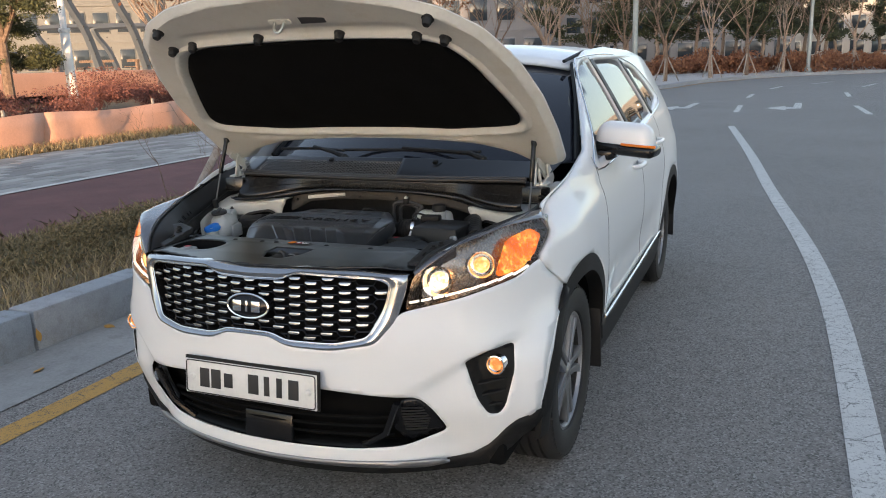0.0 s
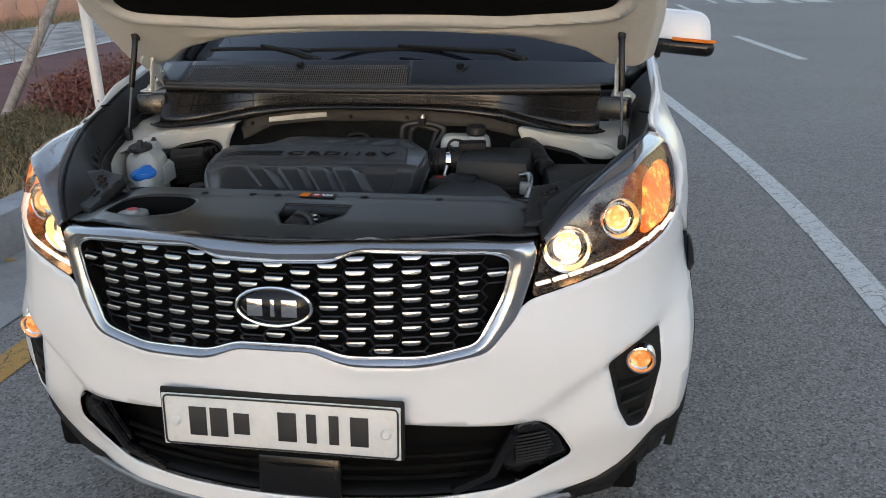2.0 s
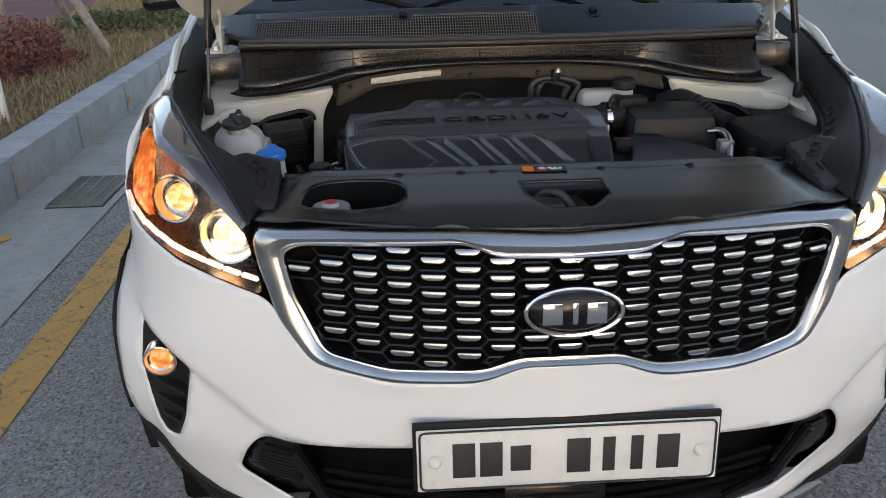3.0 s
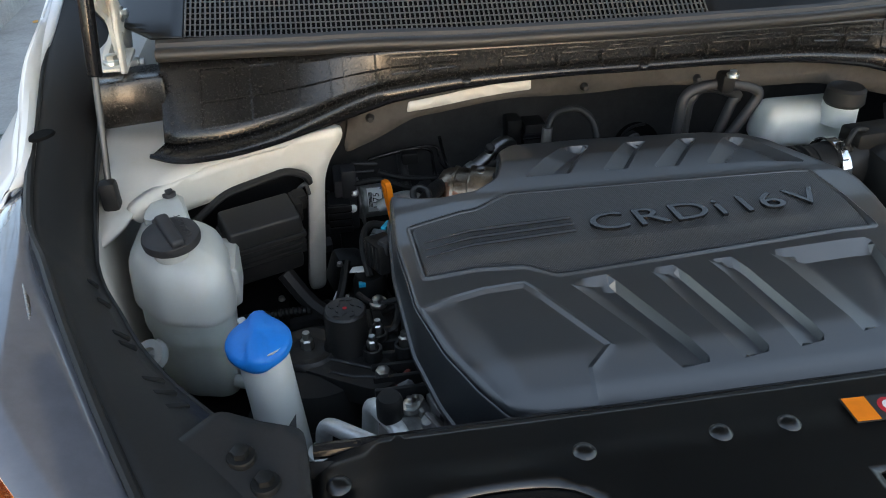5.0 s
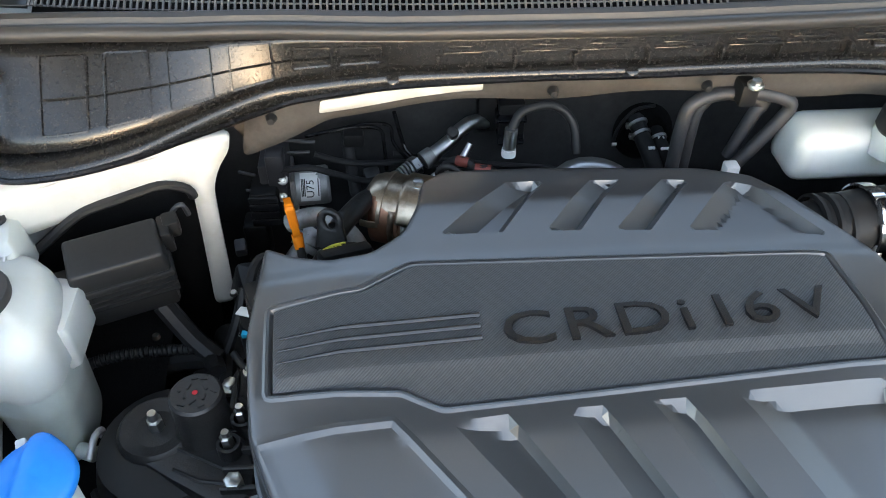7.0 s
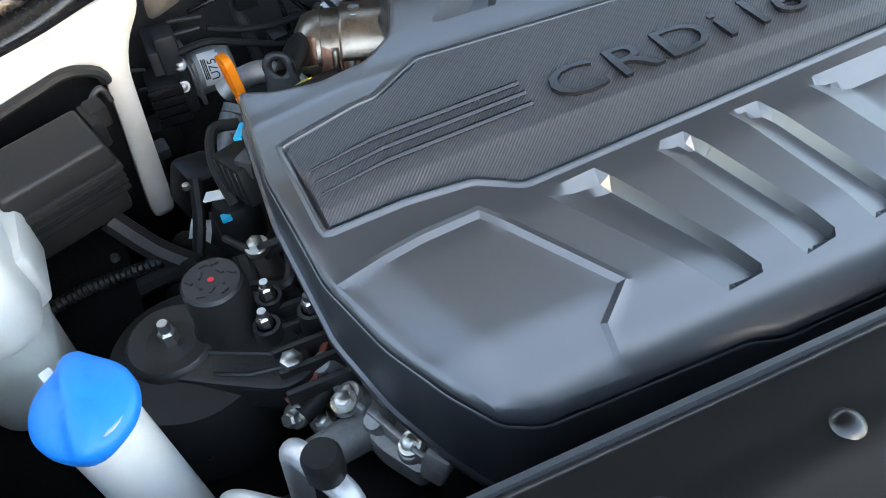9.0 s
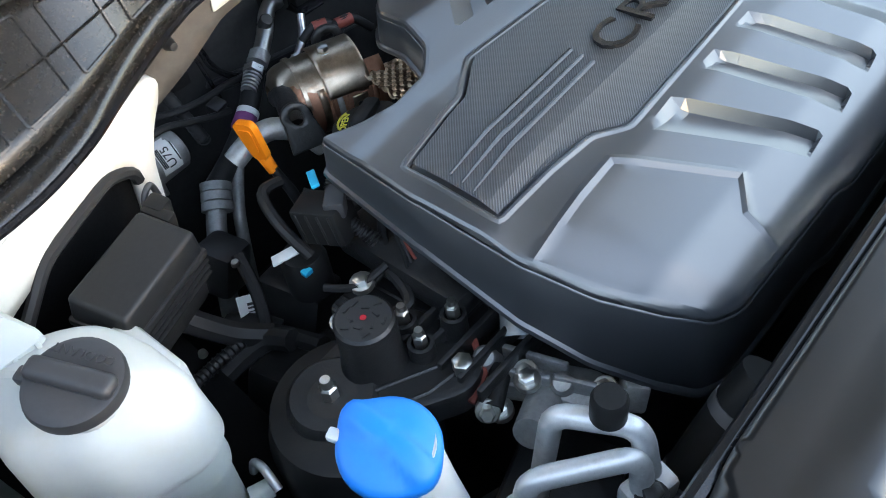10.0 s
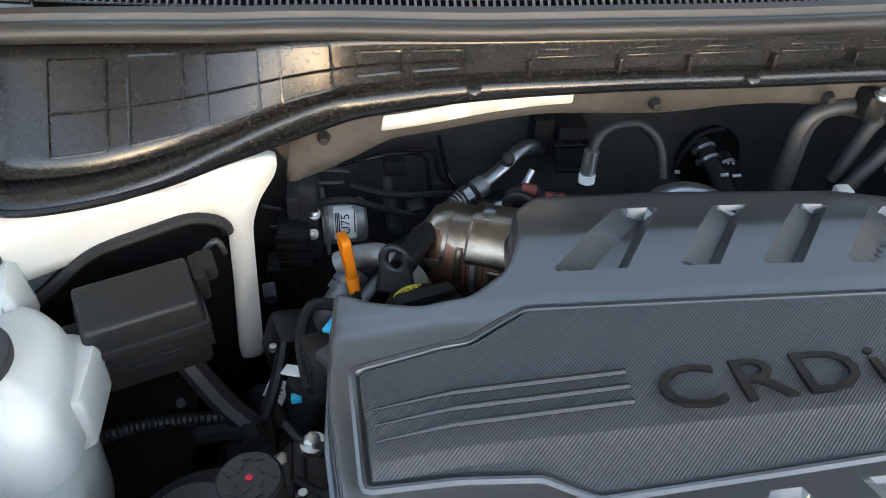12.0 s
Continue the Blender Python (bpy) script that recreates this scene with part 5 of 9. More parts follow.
for x, s in ((0.17, 0.805), (0.47, 0.795), (0.57, 0.785), (0.55, 0.90), (-0.17, 0.805), (-0.47, 0.795), (-0.57, 0.785), (-0.55, 0.90)):
    part("bump_stop", turned([(0, 0.028), (0.012, 0.026), (0.016, 0.018), (0.017, 0.004), (0.022, 0.0), (0.022, -0.004)], hood_pose(x, s, -0.022), 18), RUBBER, hood, "black rubber stop")
b = pipe([hood_pose(-0.02, 0.90, -0.02) @ Vector(p) for p in ((-0.022, 0, 0), (-0.018, -0.01, 0.035), (0.002, -0.012, 0.042), (0.014, -0.006, 0.03), (0.018, 0, 0))], 0.0045, 5, 8)
part("striker", b, BOLT, hood, "zinc hood striker")
part("striker_plate", slab(rounded([(-0.045, -0.012), (0.045, -0.012), (0.045, 0.012), (-0.045, 0.012)], 0.008), 0, 0.003, hood_pose(-0.02, 0.90, -0.022)), CREAM, hood)
part("hood_label", box((0.10, 0.032, 0.001), hood_pose(0.11, 0.90, -0.022), 0.0), GREYPLASTIC, hood, "faded grey label")

for s in (1, -1):
    top, low = Vector((s * 0.735, 0.962, 1.300)), Vector((s * 0.745, 0.852, 1.015))
    strut = thing("gas_strut", "black gas strut with a steel rod holding up the hood", "hood strut", low, group="hood struts")
    mid = top.lerp(low, 0.52)
    part("cylinder", tube(bmesh.new(), [top, mid, mid.lerp(low, 0.02)], [0.0092, 0.0092, 0.007], 14), GLOSSBLACK, strut)
    part("rod", tube(bmesh.new(), [mid, low], 0.0042, 10), RODSTEEL, strut, "grey steel rod")
    part("socket", box((0.022, 0.022, 0.04), Matrix.Translation(low), 0.006), RUBBER, strut)
    part("socket", box((0.022, 0.022, 0.035), Matrix.Translation(top), 0.006), RUBBER, strut)
    part("bracket", box((0.035, 0.05, 0.012), pose(s * 0.74, 0.968, 1.318, -32, 0, 0), 0.004), CREAM, strut, "cream bracket on the hood")
    hinge = part("hood_hinge", slab(rounded([(1.03, 1.115), (1.16, 1.105), (1.19, 1.13), (1.15, 1.165), (1.09, 1.205), (1.07, 1.20), (1.10, 1.145), (1.03, 1.135)], 0.012, 3), -0.004, 0.004, Matrix(((0, 0, 1, s * 0.755), (1, 0, 0, 0), (0, 1, 0, 0), (0, 0, 0, 1)))), CREAM, car, "cream painted steel hood hinge")
    part("link", tube(bmesh.new(), [(s * 0.738, 1.045, 1.125), (s * 0.736, 1.03, 1.17), (s * 0.734, 1.04, 1.225)], 0.007, 8), CREAM, hinge)
    part("link", box((0.006, 0.022, 0.10), pose(s * 0.728, 1.015, 1.165, -18, 0, 0), 0.003), CREAM, hinge)
    part("foot", box((0.05, 0.07, 0.006), pose(s * 0.75, 1.045, 1.122, 4, 0, 0), 0.002), CREAM, hinge)
    hexbolt("bolt", (s * 0.748, 1.03, 1.127), hinge, 0.008)
    hexbolt("bolt", (s * 0.748, 1.065, 1.127), hinge, 0.008)
    part("upper_leaf", slab(rounded([(1.00, 1.235), (1.10, 1.19), (1.145, 1.14), (1.125, 1.11), (1.085, 1.15), (0.98, 1.215)], 0.01, 3), -0.004, 0.004, Matrix(((0, 0, 1, s * 0.742), (1, 0, 0, 0), (0, 1, 0, 0), (0, 0, 0, 1)))), CREAM, hinge)
    for y, z in ((1.14, 1.085), (1.10, 1.17), (1.04, 1.215)):
        hexbolt("bolt", (s * 0.736, y, z), hinge, 0.007, (-s, 0, 0))
    part("fender_tower", box((0.09, 0.16, 0.16), pose(s * 0.775, 1.20, 1.02), 0.02), BAYWHITE, car)
    part("cowl_end_cap", box((0.090, 0.085, 0.062), pose(s * 0.728, 1.010, 1.083, -6, 0, -12 * s), 0.007, seg=2), COWLPLASTIC, car, "black cowl end cap")

# ---- the engine bay ----
def ring_loft(rings, cap=True):
    """Skins a stack of closed rings with equal point counts."""
    bm = bmesh.new()
    R = [[bm.verts.new(p) for p in r] for r in rings]
    n = len(R[0])
    for a, b in zip(R, R[1:]):
        for k in range(n):
            bm.faces.new((a[k], a[(k + 1) % n], b[(k + 1) % n], b[k]))
    if cap:
        bm.faces.new(R[0][::-1])
        bm.faces.new(R[-1])
    bmesh.ops.recalc_face_normals(bm, faces=bm.faces[:])
    return bm


def sym_curve(half, n=8):
    """A smooth line across the car from its half, centre first, as arrays of x, y, z."""
    pts = [(-x, y, z) for x, y, z in reversed(half) if x > 0] + list(half)
    return smoothed(pts, n)


def band(lower, upper, name, mat, parent, label="", thick=0.004, rows=4, shape=None):
    """A surface between two lines with equal point counts."""
    bm = bmesh.new()
    grid = []
    for j in range(rows + 1):
        t = j / rows
        grid.append([bm.verts.new(tuple(np.array(a) * (1 - t) + np.array(b) * t + (np.array(shape(t, a, b)) if shape else 0))) for a, b in zip(lower, upper)])
    for a, b in zip(grid, grid[1:]):
        for k in range(len(a) - 1):
            bm.faces.new((a[k], a[k + 1], b[k + 1], b[k]))
    bmesh.ops.recalc_face_normals(bm, faces=bm.faces[:])
    return part(name, bm, mat, parent, label, thick=thick)


# inner shell of the bay
part("firewall", box((1.50, 0.04, 0.72), pose(0, 1.295, 0.73), 0.01), FIREWALL, car, "dark insulated firewall")
# The floor's near-black stands for the shade deep in the bay.
part("bay_floor", box((1.5, 0.9, 0.03), pose(0, 0.80, 0.42), 0.01), FELT_VOID, car)
part("radiator_fan_shroud", box((1.2, 0.06, 0.50), pose(0, 0.40, 0.68), 0.015), BLACKPLASTIC, car)
for s in (1, -1):
    b = bmesh.new()
    wall = [(0.74, 0.748), (0.79, 0.752), (0.88, 0.760), (1.05, 0.785), (1.25, 0.80)]
    rows = []
    for z, out in ((0.45, -0.06), (0.70, -0.03), (0.86, -0.006), (0.95, 0.0), (1.00, 0.010)):
        rows.append([b.verts.new((s * (x + out), y, z)) for y, x in wall])
    for p, q in zip(rows, rows[1:]):
        for k in range(len(p) - 1):
            b.faces.new((p[k], p[k + 1], q[k + 1], q[k]))
    part("inner_wing", facing(b, (-s, 0, 0)), BAYWHITE, car, "white painted inner wing", thick=0.004)
    # shelf under the cowl with the post that comes down from it
    shelf = [(0.775, 0.79), (0.735, 0.83), (0.71, 0.875), (0.62, 0.925), (0.525, 0.955), (0.508, 0.962), (0.462, 0.975), (0.455, 1.00), (0.455, 1.06), (0.78, 1.10)]
    shelf = rounded(shelf, 0.015, 3)
    sh = [(s * x, y) for x, y in shelf]
    part("apron_shelf", facing(sheet(sh, lambda x, y: (x, y, 0.965 + 0.05 * np.clip((y - 0.80) / 0.12, 0, 1) + 0.012 * np.clip((y - 0.94) / 0.06, 0, 1)), 0.02), (0, 0, 1)), BAYWHITE, car, "white painted apron shelf", thick=0.006)
    face = [(0.725, 0.993), (0.70, 1.0), (0.62, 1.01), (0.525, 1.018), (0.446, 1.030), (0.450, 1.008), (0.468, 0.982), (0.479, 0.950), (0.483, 0.90), (0.495, 0.735), (0.521, 0.735), (0.508, 0.88), (0.502, 0.955), (0.515, 0.972), (0.62, 0.957), (0.69, 0.955), (0.722, 0.965)]
    fc = [(s * x, z) for x, z in rounded(face, 0.015, 3)]
    part("apron_face", facing(sheet(fc, lambda x, z: (x, np.interp(np.abs(x), [0.45, 0.51, 0.60, 0.70, 0.775], [0.965, 0.955, 0.925, 0.868, 0.78]) + 0.006 + 0.14 * (1.015 - z), z), 0.015), (0, -1, 0)), BAYWHITE, car, "white painted apron and post", thick=0.012)
    recess = rounded([(0.72, 0.89), (0.69, 0.915), (0.62, 0.962), (0.53, 0.975), (0.502, 0.958), (0.512, 0.80), (0.53, 0.60), (0.72, 0.60)], 0.012, 3)
    rc = [(s * x, z) for x, z in recess]
    part("apron_lining", facing(sheet(rc, lambda x, z: (x, np.interp(np.abs(x), [0.45, 0.51, 0.60, 0.70, 0.775], [0.975, 0.962, 0.935, 0.875, 0.80]) + 0.010 + 0.14 * (1.015 - z), z), 0.03), (0, -1, 0)), FELT_VOID, car, thick=0.004)
    part("lining_seal", tube(bmesh.new(), [(x, float(np.interp(abs(x), [0.45, 0.51, 0.60, 0.70, 0.775], [0.965, 0.955, 0.925, 0.868, 0.78])) + 0.004 + 0.14 * (1.015 - z), z) for x, z in rc[:20]], 0.006, 8), RUBBER, car)

    # black trim along the wing, with louvres
    outer = [(0.548, 0.195, 0.955), (0.592, 0.262, 1.000), (0.642, 0.358, 1.028), (0.702, 0.49, 1.048), (0.755, 0.62, 1.062), (0.797, 0.74, 1.075), (0.842, 1.08, 1.140), (0.85, 1.25, 1.17)]
    inner = [(0.520, 0.31, 0.962), (0.530, 0.36, 0.978), (0.570, 0.430, 0.985), (0.645, 0.525, 0.988), (0.698, 0.620, 0.990), (0.752, 0.765, 0.998), (0.785, 1.08, 1.070), (0.78, 1.25, 1.09)]
    low = [(0.515, 0.33, 0.90), (0.525, 0.37, 0.88), (0.580, 0.435, 0.87), (0.658, 0.530, 0.87), (0.712, 0.625, 0.88), (0.762, 0.770, 0.93), (0.788, 1.09, 1.03), (0.78, 1.25, 1.04)]
    O, I, L = (smoothed([(s * x, y, z) for x, y, z in c], 6) for c in (outer, inner, low))
    trim = thing("wing_trim", "black plastic trim with louvre slots along the wing", "wing trim", (s * 0.70, 0.5, 0.98), group="wing trims")
    band(I, O, "trim_top", TRIMBLACK, trim, thick=0.004, rows=5, shape=lambda t, a, b: (0, 0, 0.007 * math.sin(math.pi * t)))
    band(L, I, "trim_wall", TRIMBLACK, trim, thick=0.004, rows=5, shape=lambda t, a, b: (0, 0, 0.004 * math.sin(math.pi * t)))
    part("seal", tube(bmesh.new(), [(x, y + 0.002, z + 0.001) for x, y, z in O], 0.005, 8), RUBBER, trim, "rubber seal strip")
    for k, (y, n) in enumerate(((0.40, 3), (0.47, 3), (0.56, 2), (0.62, 1), (0.66, 1))):
        for j in range(n):
            i = min(range(len(I)), key=lambda q: abs(I[q][1] - y))
            i = min(i + j, len(I) - 2)
            w = (Vector(I[i + 1]) - Vector(I[i])).normalized()
            u = (Vector(O[i]) - Vector(I[i])).normalized()
            n = u.cross(w) if u.cross(w).z > 0 else w.cross(u)
            u = w.cross(n)
            p = Vector(I[i]).lerp(Vector(O[i]), 0.27) + n * 0.0036
            part("louvre", box((0.007, 0.026 - 0.003 * k, 0.004), Matrix(((w.x, u.x, n.x, p.x), (w.y, u.y, n.y, p.y), (w.z, u.z, n.z, p.z), (0, 0, 0, 1))), 0.001), HOLE, trim)
    rim = [p for p in HEADLIGHT if p[1] > 0.94 and p[0] < 0.852]
    rim = [rim[0]] + [p for a, p in zip(rim, rim[1:]) if p[0] > a[0]]
    lamp_in = [(s * x, float(front(x, z)) - 0.0005, z) for x, z in ((t, float(np.interp(t, [p[0] for p in rim], [p[1] for p in rim]))) for t in np.linspace(rim[0][0], rim[-1][0], 43))]
    lamp_out = smoothed([(s * x, y, z) for x, y, z in ((0.548, 0.195, 0.955), (0.592, 0.262, 1.000), (0.642, 0.358, 1.028), (0.690, 0.465, 1.046), (0.730, 0.56, 1.057), (0.765, 0.64, 1.066), (0.785, 0.70, 1.073), (0.812, 0.785, 1.074))], 6)
    band(lamp_in, lamp_out, "lamp_top", LENSTOP, car, "smoky blue grey lens top over the headlamp", thick=0.003, shape=lambda t, a, b: (0, 0, 0.004 * math.sin(math.pi * t)))
    ridge = [(0.735, 1.061), (0.79, 1.076), (0.85, 1.100), (0.98, 1.137), (1.10, 1.161), (1.25, 1.20)]
    wing_out = smoothed([(s * (float(flank(y, z)) - 0.004), y, z + 0.001) for y, z in ridge], 6)
    wing_in = smoothed([(s * x, y, z) for x, y, z in ((0.812, 0.775, 1.075), (0.806, 0.80, 1.083), (0.816, 0.87, 1.097), (0.833, 0.99, 1.122), (0.846, 1.10, 1.143), (0.853, 1.25, 1.172))], 6)
    band(wing_in, wing_out, "wing_top", PAINT, car, thick=0.004, shape=lambda t, a, b: (0, 0, 0.008 * math.sin(math.pi * t)))
    part("rubber_plug", turned([(0, 0.004), (0.014, 0.003), (0.016, 0)], Matrix.Translation((s * 0.80, 0.845, 1.103)) @ pose(0, 0, 0, 0, 8 * s, 0), 18), FELT_VOID, trim)
    gus = rounded([(0.505, 0.235), (0.585, 0.275), (0.628, 0.36), (0.622, 0.405), (0.585, 0.440), (0.514, 0.415)], 0.010, 3)
    gusset = thing("corner_panel", "black plastic corner panel with slots and two bolts", "corner panel", (s * 0.56, 0.38, 0.98), group="corner panels")
    part("panel", facing(sheet([(s * x, y) for x, y in gus], lambda x, y: (x, y, 0.974 + 0.19 * np.clip(y - 0.25, 0, 0.2) + 0.15 * np.clip(np.abs(x) - 0.55, 0, 1)), 0.01), (0, 0, 1)), TRIMBLACK, gusset, thick=0.035)
    hexbolt("bolt", (s * 0.565, 0.393, 1.006), gusset, 0.0075, mat=BLACKPLASTIC)
    hexbolt("bolt", (s * 0.546, 0.368, 0.999), gusset, 0.0075, mat=BLACKPLASTIC)
    for j in range(4):
        part("slot", box((0.006, 0.026, 0.003), pose(s * (0.535 + j * 0.015), 0.315 + j * 0.008, 0.9880 + 0.0015 * j + 0.0022 * max(0, j - 1), 10.8, 0, 0), 0.001), HOLE, gusset)

# upper radiator cover
cover_outline = mirrored(rounded([(0, 0.083), (0.2, 0.097), (0.38, 0.136), (0.48, 0.165), (0.55, 0.21), (0.52, 0.27), (0.517, 0.41), (0.45, 0.420), (0.2, 0.418), (0, 0.420)], 0.02, 3, False))
OVAL = rounded([(-0.458, 0.21), (-0.455, 0.30), (-0.43, 0.335), (-0.38, 0.345), (-0.31, 0.342), (-0.275, 0.315), (-0.265, 0.26), (-0.285, 0.205), (-0.36, 0.185)], 0.03, 4)
LATCH = rounded([(-0.052, 0.31), (0.105, 0.305), (0.105, 0.235), (0.060, 0.170), (-0.015, 0.170), (-0.045, 0.235)], 0.008, 3)
top_cover = thing("radiator_cover", "glossy black plastic cover between grille and engine", "radiator cover", (0, 0.28, 0.95))


def cover_height(x, y):
    P = np.stack([x, y], -1)
    z = 0.978 - 0.005 * np.clip((0.20 - y) / 0.10, 0, 1) - 0.02 * np.clip((np.abs(x) - 0.45) / 0.1, 0, 1)
    lip = np.exp(-((np.abs(edge_distance(P, OVAL)) - 0.006) / 0.006) ** 2) * 0.006
    return x, y, z + 0.35 * lip + 0.003 * np.exp(-((y - 0.36) / 0.006) ** 2)


panel = part("cover_panel", facing(sheet(cover_outline, cover_height, 0.012, [OVAL, LATCH]), (0, 0, 1)), SHROUDBLACK, top_cover, thick=0.004)
part("rear_edge", tube(bmesh.new(), [(x, 0.423, 0.968) for x in np.linspace(-0.51, 0.51, 21)], 0.007, 8), GLOSSBLACK, top_cover)
# Well walls and floor are near-black, the recess's shade put in their colour.
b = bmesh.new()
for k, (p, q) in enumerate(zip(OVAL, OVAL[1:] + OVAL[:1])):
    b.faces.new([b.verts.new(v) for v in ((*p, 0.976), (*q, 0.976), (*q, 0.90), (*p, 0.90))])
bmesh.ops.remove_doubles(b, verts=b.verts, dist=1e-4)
part("well_wall", b, FELT_VOID, top_cover, thick=0.003)
part("well_floor", facing(sheet(inset(OVAL, -0.004), lambda x, y: (x, y, 0.895 + 0 * x), 0.05), (0, 0, 1)), FELT_VOID, top_cover, thick=0.01)
part("well_ledge", box((0.07, 0.04, 0.05), pose(-0.31, 0.245, 0.92), 0.008), BLACKPLASTIC, top_cover)
cap_m = Matrix.Translation((-0.405, 0.245, 0.962))
rcap = thing("pressure_cap", "metal pressure cap with a red warning print", "radiator cap", (-0.405, 0.235, 0.90))
part("cap", turned([(0, 0.012), (0.014, 0.012), (0.018, 0.006), (0.034, 0.004), (0.036, -0.004), (0.02, -0.012), (0.02, -0.05)], cap_m, 20), ALU, rcap)
part("print", turned([(0, 0.0128), (0.012, 0.0128)], cap_m, 16), REDINK, rcap, "red print")
for x in (-0.49, -0.282, -0.159, -0.095, 0.12, 0.30, 0.506):
    part("rivet", turned([(0, 0.0045), (0.005, 0.0042), (0.0085, 0.0025), (0.0105, 0)], Matrix.Translation((x, 0.372, 0.979)), 18), SHROUDBLACK, top_cover)
tag = thing("warning_label", "black label with orange, red and white symbols", "warning label", (0, 0.373, 0.98))
part("base", box((0.088, 0.030, 0.001), pose(0.006, 0.373, 0.9815, 0, 0, -2), 0.0), INK, tag)
part("symbol", box((0.022, 0.028, 0.001), pose(-0.026, 0.374, 0.9822, 0, 0, -2), 0.0), ORANGE, tag, "orange square")
part("symbol", turned([(0, 0.0005), (0.011, 0.0005), (0.011, 0)], Matrix.Translation((0.002, 0.373, 0.982)), 20), REDINK, tag, "red round sign")
part("symbol", turned([(0, 0.0008), (0.007, 0.0008)], Matrix.Translation((0.002, 0.373, 0.9823)), 16), PAPER, tag)
for k in range(3):
    part("symbol", box((0.007, 0.018 - 0.003 * k, 0.001), pose(0.020 + k * 0.009, 0.373, 0.9822, 0, 0, 30 - 25 * k), 0.0), PAPER, tag)
latch = thing("hood_latch", "dark greased steel hood latch in a recess", "hood latch", (0.02, 0.25, 0.88))
part("plate", box((0.17, 0.13, 0.01), pose(0.03, 0.255, 0.915), 0.003), DARKMETAL, latch)
part("body", box((0.05, 0.07, 0.05), pose(-0.005, 0.25, 0.940), 0.008), DARKMETAL, latch)
part("fork", pipe([(-0.03, 0.28, 0.945), (-0.005, 0.262, 0.972), (0.02, 0.25, 0.968), (0.035, 0.232, 0.95)], 0.008), DARKMETAL, latch)
part("lever", box((0.025, 0.11, 0.008), pose(0.06, 0.235, 0.945, 8, 0, 20), 0.003), CASTBLACK, latch)
part("spring", pipe([(0.02 + 0.012 * math.cos(a), 0.29 + 0.012 * math.sin(a), 0.93 + a * 0.0018) for a in np.linspace(0, 18, 40)], 0.0022, 2, 6), STEELPIPE, latch)

# cowl
cowl = thing("cowl_panel", "black plastic cowl panel with pressed pads, ribs and vent grille", "cowl panel", (0, 1.05, 1.03))
low = sym_curve([(0, 0.985, 1.077), (0.13, 0.988, 1.076), (0.26, 0.996, 1.067), (0.36, 1.000, 1.053), (0.40, 0.997, 1.044), (0.444, 0.980, 1.038), (0.492, 0.953, 1.036), (0.540, 0.925, 1.034), (0.60, 0.906, 1.030), (0.66, 0.899, 1.030), (0.70, 0.915, 1.034)])
mid = sym_curve([(0, 0.994, 1.089), (0.13, 0.997, 1.088), (0.26, 1.004, 1.083), (0.36, 1.007, 1.073), (0.40, 1.000, 1.068), (0.44, 0.988, 1.062), (0.49, 0.966, 1.055), (0.537, 0.948, 1.050), (0.60, 0.934, 1.043), (0.66, 0.935, 1.039), (0.685, 0.943, 1.038)])
upp = sym_curve([(0, 0.994, 1.124), (0.13, 0.997, 1.124), (0.26, 1.003, 1.123), (0.36, 1.011, 1.124), (0.40, 1.014, 1.124), (0.44, 1.013, 1.125), (0.49, 1.013, 1.125), (0.537, 1.014, 1.126), (0.60, 1.015, 1.127), (0.66, 1.014, 1.128), (0.685, 1.015, 1.128)])
band(low, mid, "cowl_edge", COWLPLASTIC, cowl, rows=2)
band(mid, upp, "cowl_flap", COWLPLASTIC, cowl, rows=6, thick=0.001)
part("edge_bead", tube(bmesh.new(), low, 0.0035, 6), GLOSSBLACK, cowl)
seal = [(x, y - 0.004, z + 0.008) for x, y, z in upp]
part("cowl_seal", tube(bmesh.new(), seal, 0.0095, 10), COWLSEAL, cowl, "rubber bulb seal")
part("cowl_seal", tube(bmesh.new(), [(x, y + 0.011, z + 0.015) for x, y, z in upp], 0.0095, 8), COWLSEAL, cowl)
def flap_at(x, f):
    """A place on the flap: across, and 0 to 1 up it."""
    return Vector([float(np.interp(x, [m[0] for m in mid], [m[c] for m in mid])) * (1 - f) + float(np.interp(x, [m[0] for m in upp], [m[c] for m in upp])) * f for c in range(3)]) + Vector((0, -0.0020, 0.0012))


for k, (x, w) in enumerate(((0.608, 0.048), (0.543, 0.045), (0.479, 0.044), (0.415, 0.045), (0.350, 0.042), (0.298, 0.046))):
    for s in (1, -1):
        ww, hh = w / 2, 0.36 if k < 4 else 0.22
        loop = [(s * x + p * ww, 0.5 + q * hh) for p, q in [(u, -1) for u in np.linspace(-0.94, 0.94, 6)] + [(1, v) for v in np.linspace(-0.94, 0.94, 6)] + [(u, 1) for u in np.linspace(0.94, -0.94, 6)] + [(-1, v) for v in np.linspace(0.94, -0.94, 6)]]
        part("pressed_pad", tube(bmesh.new(), [tuple(flap_at(*p)) for p in loop + loop[:1]], 0.0014, 5, False), COWLPLASTIC, cowl)
for s in (1, -1):
    part("pressed_crease", tube(bmesh.new(), [tuple(flap_at(s * x, 0.46)) for x in np.linspace(0.27, 0.632, 40)], 0.0013, 5), COWLPLASTIC, cowl)
